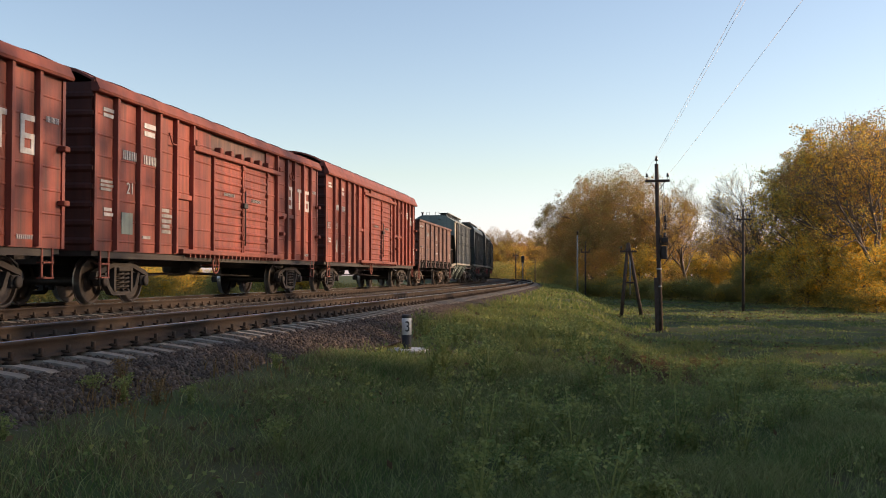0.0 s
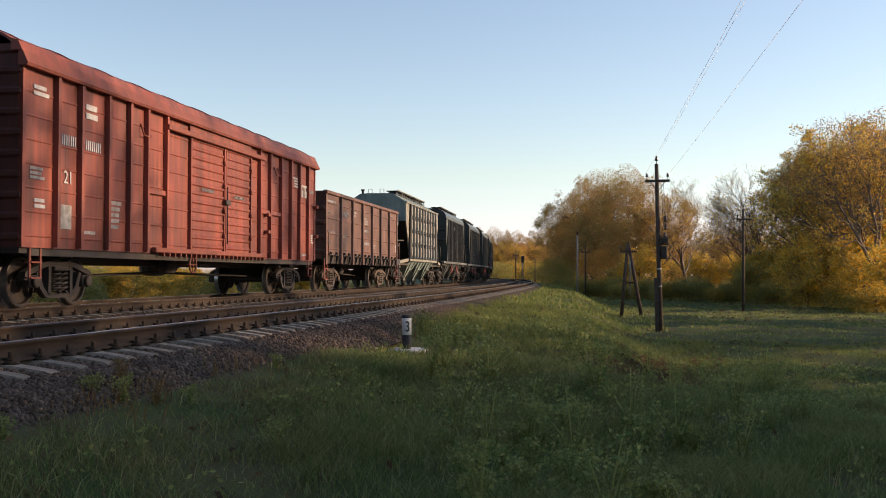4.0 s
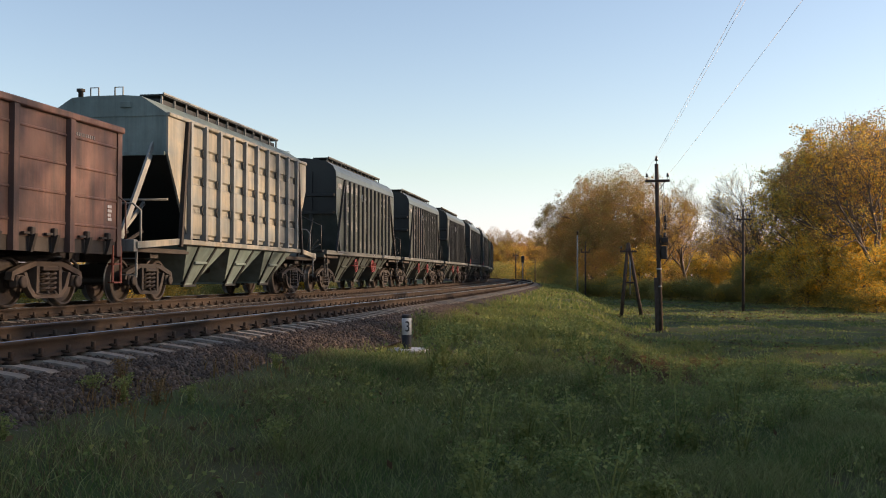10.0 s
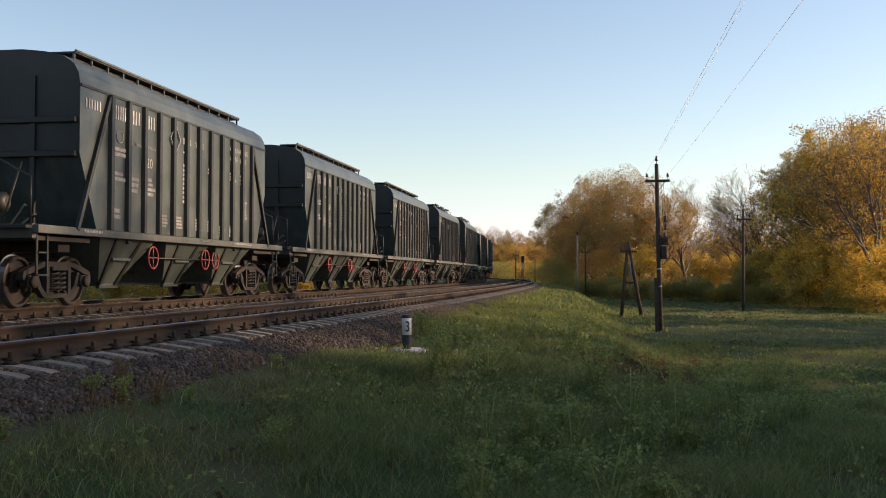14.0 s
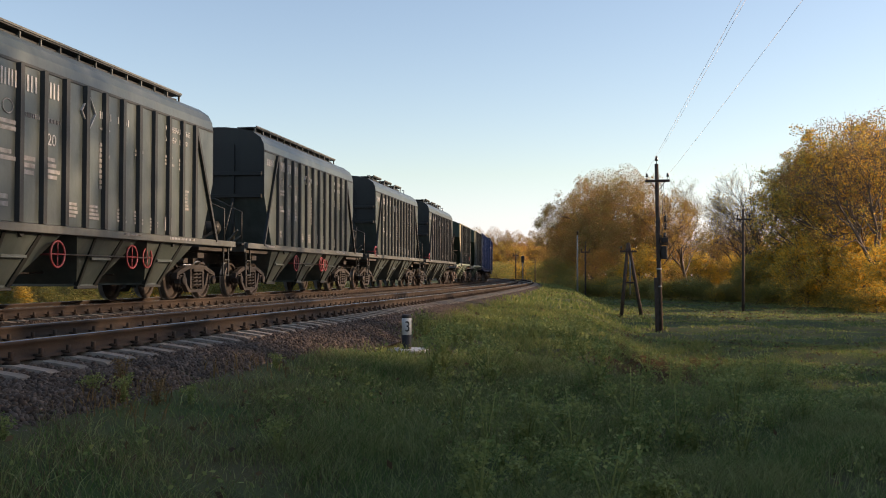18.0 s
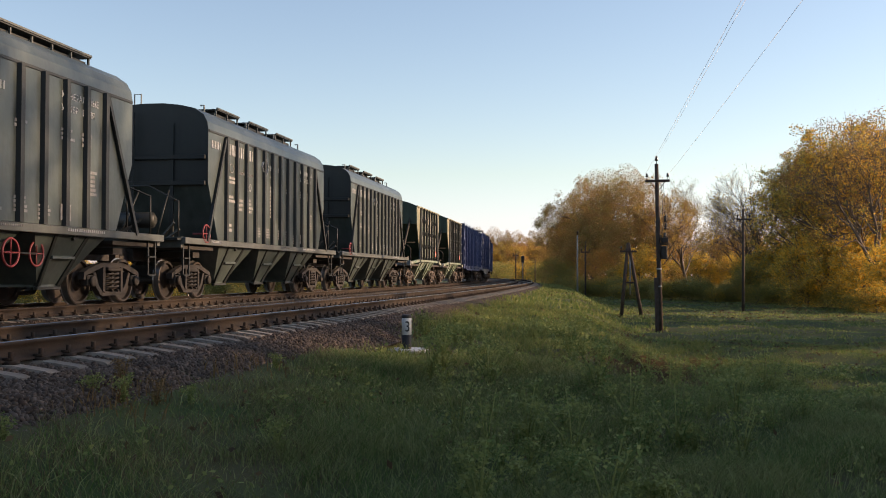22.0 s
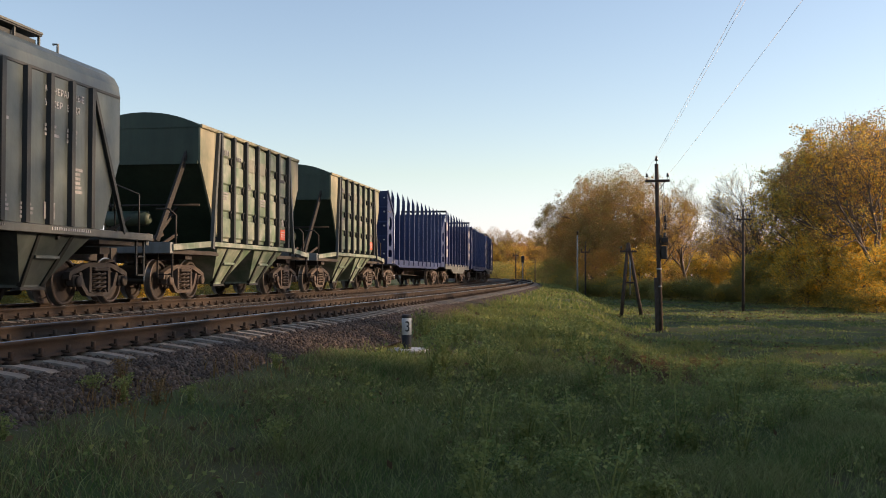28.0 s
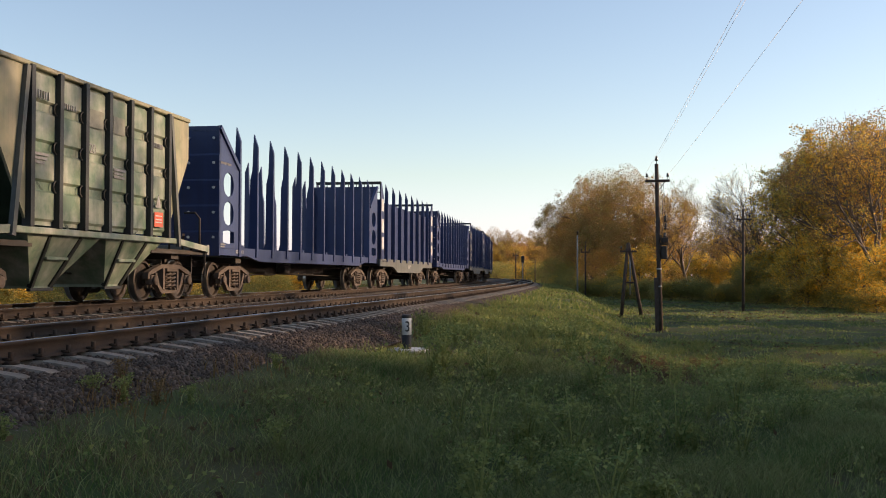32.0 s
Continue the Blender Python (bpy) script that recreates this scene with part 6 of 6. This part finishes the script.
PARK = pose(0, -400, -60)
RUST_TREE = make_tree(1, 17, (7, 5, 4, 3), 0.85, 0.03, 40000, 0.125, 0.40, ((RUSSET, 0.74), (YELLOWGREEN, 0.14), (DEEPGREEN, 0.12)), "broad russet tree with a dense autumn crown", shell=0.5)
GOLD_TREE = make_tree(2, 18, (7, 5, 4, 3), 0.75, 0.06, 20000, 0.135, 0.27, ((GOLD, 0.32), (RUSSET, 0.28), (YELLOWGREEN, 0.3), (DEEPGREEN, 0.1)), "tall golden tree thinning to bare twigs", shell=0.1)
THIN_TREE = make_tree(3, 18, (8, 6, 5, 4), 0.66, 0.06, 7500, 0.10, 0.45, ((RUSSET, 0.45), (GOLD, 0.55)), "half-bare tree with upright brown twigs", twig=0.018, crown_from=0.35)
BARE_TREE = make_tree(14, 15, (9, 6, 5, 4), 0.50, 0.09, 4200, 0.08, 0.35, ((YELLOWGREEN, 1.0),), "nearly bare tree with a few pale leaves")
BUSH = make_tree(5, 7, (7, 5, 4), 0.85, 0.03, 11000, 0.12, 0.20, ((GOLD, 0.34), (YELLOWGREEN, 0.34), (RUSSET, 0.14), (DEEPGREEN, 0.18)), "golden yellow shrub at the edge of the wood", "shrub", "shrub", 0.10, 0.16)
GOLD_BUSH = make_tree(10, 7, (7, 5, 4), 0.85, 0.03, 11000, 0.12, 0.19, ((GOLD, 0.62), (YELLOWGREEN, 0.28), (DEEPGREEN, 0.10)), "bright golden shrub at the edge of the wood", "shrub", "shrub", 0.10, 0.16)
GREEN_BUSH = make_tree(6, 7, (7, 5, 4), 0.85, 0.03, 11000, 0.11, 0.30, ((DEEPGREEN, 0.62), (YELLOWGREEN, 0.30), (RUSSET, 0.08)), "dull green shrub at the edge of the wood", "shrub", "shrub", 0.2, 0.3)
COPPER = make_tree(7, 14, (7, 5, 4, 3), 0.8, 0.04, 14000, 0.14, 0.5, ((PINKISH, 0.7), (GOLD, 0.3)), "copper-coloured tree in full autumn leaf", shell=0.3)
COARSE = make_tree(8, 18, (6, 4, 3), 0.8, 0.04, 3300, 0.18, 0.5, ((RUSSET, 0.5), (GOLD, 0.5)), "tall golden tree with gaps in its crown")
HIGH = make_tree(9, 18, (7, 4, 3), 0.7, 0.06, 2000, 0.18, 0.5, ((RUSSET, 0.5), (GOLD, 0.5)), "tall tree with a bare trunk and a high golden crown", crown_from=0.56)
_placed = set()


def plant(tree, x, y, height, base_height, turn, squash=1.0):
    z = float(ground_z(np.array([x]), np.array([y]))[0]) - 0.1
    k = height / base_height
    m = pose(x, y, z, 0, 0, turn) @ Matrix.Diagonal((k * squash, k * squash, k, 1))
    if tree in _placed:
        return copy_thing(tree, m)
    _placed.add(tree)
    tree.matrix_basis = m
    return tree


def seen_at(px, depth):
    return (px - 784) / 1797 * depth


def make_wood():
    rng = random.Random(9)
    # the wood on the far side of the meadow
    for px, d, h, tr, bh in ((1578, 84, 18.0, THIN_TREE, 18), (1540, 92, 17.3, GOLD_TREE, 18), (1505, 99, 17.6, THIN_TREE, 18), (1465, 107, 18.4, GOLD_TREE, 18), (1432, 114, 18.2, GOLD_TREE, 18), (1402, 119, 18.3, THIN_TREE, 18), (1372, 123, 17.2, THIN_TREE, 18), (1346, 127, 14.6, THIN_TREE, 18),
                             (1555, 99, 19, RUST_TREE, 17), (1480, 113, 18, RUST_TREE, 17), (1442, 126, 17, RUST_TREE, 17), (1320, 131, 12.0, THIN_TREE, 18),
                             (1145, 136, 14.5, THIN_TREE, 18), (1115, 143, 16.3, RUST_TREE, 17), (1085, 150, 16.6, RUST_TREE, 17), (1052, 158, 17.0, RUST_TREE, 17), (1030, 166, 15.2, RUST_TREE, 17), (1012, 174, 11.0, RUST_TREE, 17),
                             (1214, 152, 17.0, BARE_TREE, 15), (1168, 205, 11.5, COPPER, 14), (1188, 214, 12.5, RUST_TREE, 17), (1208, 200, 11.5, COPPER, 14), (1230, 210, 12, GOLD_TREE, 18), (1252, 203, 12, RUST_TREE, 17), (1275, 212, 12.8, GOLD_TREE, 18), (1298, 204, 12.2, COPPER, 14), (1322, 210, 12.8, RUST_TREE, 17), (1345, 202, 12.5, GOLD_TREE, 18)):
        plant(tr, seen_at(px, d), d, h, bh, rng.uniform(0, 360), rng.uniform(0.85, 1.0))
    for px, d, h, tr in ((1570, 80, 7, GOLD_BUSH), (1535, 85, 7.5, GOLD_BUSH), (1500, 91, 8.5, GOLD_BUSH), (1462, 97, 7.5, GOLD_BUSH), (1428, 102, 8, GOLD_BUSH), (1392, 108, 8, GOLD_BUSH), (1358, 113, 6.5, GREEN_BUSH), (1560, 83, 3.5, GREEN_BUSH), (1470, 92, 3.5, GREEN_BUSH), (1400, 101, 3.2, GREEN_BUSH),
                         (1325, 118, 6, BUSH), (1292, 170, 8, GOLD_BUSH), (1262, 176, 8.5, BUSH), (1232, 172, 8, GOLD_BUSH), (1200, 168, 8, BUSH), (1176, 172, 8.5, GOLD_BUSH), (1310, 174, 8.5, BUSH), (1265, 116, 3.8, GREEN_BUSH), (1230, 119, 3.8, GREEN_BUSH), (1300, 112, 3.8, GREEN_BUSH), (1195, 122, 4, GREEN_BUSH), (1245, 117, 4.2, GREEN_BUSH),
                         (1140, 128, 8, GOLD_BUSH), (1108, 133, 8, BUSH), (1078, 137, 8, GREEN_BUSH), (1045, 142, 10, COPPER), (1012, 147, 7, GREEN_BUSH), (985, 152, 7, GREEN_BUSH), (1095, 124, 4, GREEN_BUSH), (1060, 128, 4, GREEN_BUSH), (1030, 132, 4, GREEN_BUSH), (1150, 120, 4, GREEN_BUSH)):
        plant(tr, seen_at(px, d), d + rng.uniform(-2, 2), h * rng.uniform(0.75, 1.1), 14 if tr is COPPER else 7, rng.uniform(0, 360), rng.uniform(0.9, 1.25))
    for px, d, h, tr in ((1568, 94, 12, GOLD_BUSH), (1528, 101, 12.5, BUSH), (1486, 108, 12, GOLD_BUSH), (1446, 116, 12, BUSH), (1410, 122, 10.5, GOLD_BUSH), (1366, 120, 8.5, GOLD_BUSH), (1340, 122, 7.5, BUSH), (1112, 138, 10.5, RUST_TREE), (1075, 146, 11, RUST_TREE), (1040, 152, 10.5, RUST_TREE), (1008, 160, 9, RUST_TREE)):
        plant(tr, seen_at(px, d), d, h, 17 if tr is RUST_TREE else 7, rng.uniform(0, 360), 1.0)
    for i in range(46):
        px = 985 + i * 13.4 + rng.uniform(-5, 5)
        d = np.interp(px, [985, 1150, 1330, 1580], [142, 117, 111, 79]) + rng.uniform(-3, 9)
        plant(GREEN_BUSH if i % 3 else BUSH, seen_at(px, d), d, rng.uniform(2.2, 4.2), 7, rng.uniform(0, 360), rng.uniform(1.2, 1.7))
    # beyond the bend of the line
    for i in range(26):
        d = rng.uniform(290, 380)
        px = 790 + i * 8.2 + rng.uniform(-4, 4)
        tr, bh = ((COPPER, 14), (RUST_TREE, 17), (COPPER, 14), (THIN_TREE, 18), (GOLD_TREE, 18))[i % 5]
        plant(tr, seen_at(px, d), d, d * rng.uniform(0.044, 0.052), bh, rng.uniform(0, 360), 1.0)
    for i in range(16):
        d = rng.uniform(240, 285)
        plant((BUSH, GREEN_BUSH, BUSH)[i % 3], seen_at(800 + i * 12, d), d, rng.uniform(6, 9), 7, rng.uniform(0, 360), 1.3)
    # scrub behind the far track
    for i in range(34):
        s, c = 8 + i * 3.6 + rng.uniform(-1.5, 1.5), -GAP - rng.uniform(19, 34)
        x, y, _ = on_line(s, c)
        plant((BUSH, GREEN_BUSH)[i % 3 == 0], x, y, rng.uniform(2.7, 3.9), 7, rng.uniform(0, 360), 1.4)
    for i in range(44):
        s, c = 7 + i * 1.6 + rng.uniform(-0.6, 0.6), -GAP - rng.uniform(10, 18)
        x, y, _ = on_line(s, c)
        plant((BUSH, GOLD_BUSH, GREEN_BUSH)[i % 3], x, y, rng.uniform(2.1, 3.0), 7, rng.uniform(0, 360), 1.5)
    # the same wood goes on beside the meadow, out of view, and shades it
    y = -14.0
    while y < 74:
        bh = 17.5
        if y < 17:
            h, tr = rng.uniform(22.5, 25.5), RUST_TREE if y < 8 else COARSE
        elif y < 22.0:
            h, tr = rng.uniform(20, 22), COARSE
        elif y < 33.4:
            h, tr = 15.0 if y < 28 else 11.0, COARSE
        elif y < 38.8:
            h, tr, bh = 3.5, BUSH, 7
        else:
            h, tr, bh = rng.uniform(11, 12.3), RUST_TREE, 17
        if 49 < y < 55 or 67 < y < 73:
            y += 6.5
            continue
        plant(tr, rng.uniform(44, 50), y, h, bh, rng.uniform(0, 360), rng.uniform(0.8, 1.0))
        if 6 < y < 31.5:
            plant(RUST_TREE, rng.uniform(46, 52), y + 1.5, rng.uniform(14.5, 16.5) if y < 22 else 11.5, 17, rng.uniform(0, 360), 1.1)
        y += rng.uniform(3.4, 5.0) if y < 17 else rng.uniform(5.2, 6.2) if y < 27 else 3.6 if y < 38.8 else rng.uniform(2.8, 3.6)
    for y, h in ((27.5, 23.5), (43.0, 24.0)):
        plant(HIGH, rng.uniform(46, 50), y, h, 18, rng.uniform(0, 360), 0.9)


make_wood()


# ---- line-side furniture ----
def insulator(bm, x, y, z, k=1.0):
    lathe(bm, [(0.012 * k, z), (0.012 * k, z + 0.10 * k), (0.05 * k, z + 0.10 * k), (0.055 * k, z + 0.15 * k), (0.03 * k, z + 0.17 * k), (0.045 * k, z + 0.20 * k), (0.02 * k, z + 0.25 * k)], "z", 10, (x, y, 0))
    return bm


def pole(x, y, height, arm_z, arm, label, gear=False, lean=0.0, radius=0.12, turn=0.0, material=None, z=None):
    z = float(ground_z(np.array([x]), np.array([y]))[0]) if z is None else z
    w = thing("utility_pole", None, None, label, "utility pole", pose(x, y, z, 0, lean, turn), group="poles along the railway")
    part("shaft", tube(B(), [(0, 0, -0.4), (0, 0, height * 0.5), (0, 0, height)], [radius, radius * 0.9, radius * 0.72], 10), material or WOOD, w)
    if arm:
        part("crossarm", box(B(), -arm, arm, -0.16, -0.07, arm_z - 0.06, arm_z + 0.06, 0.01), WOOD, w)
        for k in (-arm + 0.08, arm - 0.08):
            part("insulator", insulator(B(), k, -0.115, arm_z + 0.06, 1.2), CERAMIC, w)
        for k in (-1, 1):
            part("arm_brace", beam(B(), (k * arm * 0.6, -0.115, arm_z - 0.06), (0, -0.12, arm_z - 0.5), 0.03), FRAME_BLACK, w)
    part("insulator", insulator(B(), 0, 0, height, 1.5), CERAMIC, w)
    if gear:
        part("bracket", box(B(), 0.05, 0.42, -0.10, -0.02, 4.10, 4.18), FRAME_BLACK, w)
        for k, zz in ((0.34, 5.35), (0.34, 5.0), (0.30, 4.55)):
            part("surge_arrester", lathe(B(), [(0.05, zz - 0.2), (0.08, zz - 0.15), (0.05, zz - 0.1), (0.09, zz - 0.05), (0.05, zz), (0.08, zz + 0.05), (0.03, zz + 0.12)], "z", 10, (k, -0.06, 0)), CERAMIC, w)
        part("fuse_switch", box(B(), 0.12, 0.42, -0.2, 0.0, 4.2, 4.45, 0.02), FRAME_BLACK, w)
        part("pole_box", box(B(), 0.10, 0.36, -0.2, 0.1, 3.45, 4.05, 0.03), FRAME_BLACK, w, "dark metal equipment box")
        for zz in (3.0, 2.2):
            part("strap", lathe(B(), [(radius * 1.02, zz - 0.03), (radius * 1.02, zz + 0.03)], "z", 10), GLASSY, w)
        for k in (0.16, 0.26):
            part("down_lead", tube(B(), [(k, -0.12, arm_z), (k + 0.06, -0.12, 6.0), (k + 0.04, -0.1, 5.5)], 0.012, 5), BLACK, w)
        part("concrete_stub", box(B(), -0.22, -0.06, -0.1, 0.1, -0.4, 2.6, 0.01), WOOD, w)
    return w


def a_frame(x, y, height, label, spread=1.5):
    z = float(ground_z(np.array([x]), np.array([y]))[0])
    w = thing("a_frame_pole", None, None, label, "utility pole", pose(x, y, z), group="poles along the railway")
    for k in (-0.62, 1.15):
        part("leg", tube(B(), [(k * spread * 0.55, 0, -0.5), (0.02 * k, 0, height)], [0.13, 0.1], 9), WOOD, w)
    part("crossarm", box(B(), -0.55, 0.55, -0.16, -0.07, height - 0.62, height - 0.5, 0.01), WOOD, w)
    part("tie", box(B(), -0.28, 0.4, -0.1, -0.02, height * 0.45, height * 0.45 + 0.12, 0.01), WOOD, w)
    for k in (-0.48, 0.48):
        part("insulator", insulator(B(), k, -0.115, height - 0.5, 1.2), CERAMIC, w)
    part("mast", tube(B(), [(0.12, 0, height * 0.3), (0.12, 0, height * 0.85)], 0.05, 8), CONCRETE, w)
    return w


P1 = (10.0, 46.7)
base1 = float(ground_z(np.array([P1[0]]), np.array([P1[1]]))[0])
pole(P1[0], P1[1], 5.75 - base1, 4.96 - base1, 0.56, "dark wooden power pole with crossarm and switchgear", True, lean=-1.2)
pole(1.46, -11.0, 6.9, 6.1, 0.56, "wooden power pole with a crossarm", z=-0.95)
pole(seen_at(1315, 79), 79.0, 8.0, 7.2, 0.55, "plain wooden power pole standing in the meadow", lean=0.3)
a_frame(seen_at(1112, 66), 66.0, 4.8, "wooden A-frame pole with two splayed legs")
pole(seen_at(1022, 95), 95.0, 5.4, 4.6, 0, "slim pale concrete post", radius=0.09, material=CONCRETE)
pole(seen_at(1036, 110), 110.0, 6.0, 5.2, 0.5, "slim wooden telegraph pole", radius=0.09)
a_frame(seen_at(967, 200), 200.0, 6.0, "distant wooden A-frame pole", 3.0)
pole(seen_at(947, 200), 200.0, 6.0, 5.4, 0.5, "distant wooden telegraph pole")
pole(seen_at(913, 190), 190.0, 5.5, 5.0, 0.5, "distant wooden telegraph pole")


def wire(a, b, sag, label):
    a, b = Vector(a), Vector(b)
    pts = [a.lerp(b, i / 24) - Vector((0, 0, sag * 4 * (i / 24) * (1 - i / 24))) for i in range(25)]
    thing("overhead_wire", tube(B(), pts, 0.0052, 6), WIRE, label, "wire", group="overhead wires")


for x0, x1, z in ((9.83, 1.46, 6.05), (9.3, 0.98, 5.27), (10.37, 1.98, 5.27)):
    wire((x0, P1[1] - 0.1, z), (x1, -11.1, z + 0.3), 0.15, "bright overhead wire strung from the pole")


def distance_post():
    x, y = seen_at(720, 18.0), 18.0
    z = float(ground_z(np.array([x]), np.array([y]))[0]) + 0.055
    w = thing("distance_post", None, None, "short round marker post, white over black, numbered 3", "marker post", pose(x, y, z - 0.02))
    part("foot", lathe(B(), [(0.085, -0.1), (0.085, 0.27)], "z", 18), BLACK, w, "black-painted foot")
    part("white_band", lathe(B(), [(0.0855, 0.27), (0.0855, 0.565)], "z", 18), WHITE, w, "white-painted band")
    part("cap", lathe(B(), [(0.088, 0.565), (0.088, 0.60), (0.07, 0.625)], "z", 18), BLACK, w)
    n = words(w, -0.055, -0.088, 0.31, "3", 0.26, BLACK, yaw=0, parent_name="number")
    n.matrix_basis = pose(-0.035, -0.0885, 0.33, 90, 0, 0) @ Matrix.Diagonal((0.8, 1, 0.6, 1))
    bm = B()
    lathe(bm, [(0.30, -0.10), (0.36, -0.02), (0.385, -0.01), (0.385, 0.012), (0.375, 0.022), (0.02, 0.024)], "z", 30)
    part("ground_ring", bm, WHITE, w, "whitewashed disc laid round the foot")


distance_post()


def signal(x, y):
    z = float(ground_z(np.array([x]), np.array([y]))[0])
    w = thing("signal_mast", None, None, "small distant railway signal on a post", "railway signal", pose(x, y, z))
    part("mast", tube(B(), [(0, 0, 0), (0, 0, 4.2)], 0.08, 8), CONCRETE, w)
    part("head", box(B(), -0.25, 0.25, -0.12, 0.12, 3.3, 4.4, 0.05), BLACK, w)
    part("ladder", box(B(), -0.15, 0.15, 0.14, 0.18, 0.2, 3.3), FRAME_BLACK, w)


signal(seen_at(925, 170), 170.0)


def motions():
    times = [i * 0.5 for i in range(65)]
    spins = [i * 0.1 for i in range(321)]
    roll = [(t, math.degrees(train_shift(t) / 0.475)) for t in spins]
    for ob, centre, arm in WAGONS:
        rows = []
        for t in times:
            s = centre - train_shift(t)
            a, b = on_line(s - arm, -GAP), on_line(s + arm, -GAP)
            h = math.atan2(b[0] - a[0], b[1] - a[1])
            rows.append((t, pose((a[0] + b[0]) / 2, (a[1] + b[1]) / 2, 0.003, 0, 0, -math.degrees(h))))
        walk(ob, rows)
        for ch in ob.children_recursive:
            if ch.name.startswith("wheelset"):
                y = ch.matrix_basis.translation.y
                walk(ch, [(t, pose(0, y, 0.475, a)) for t, a in roll])


motions()
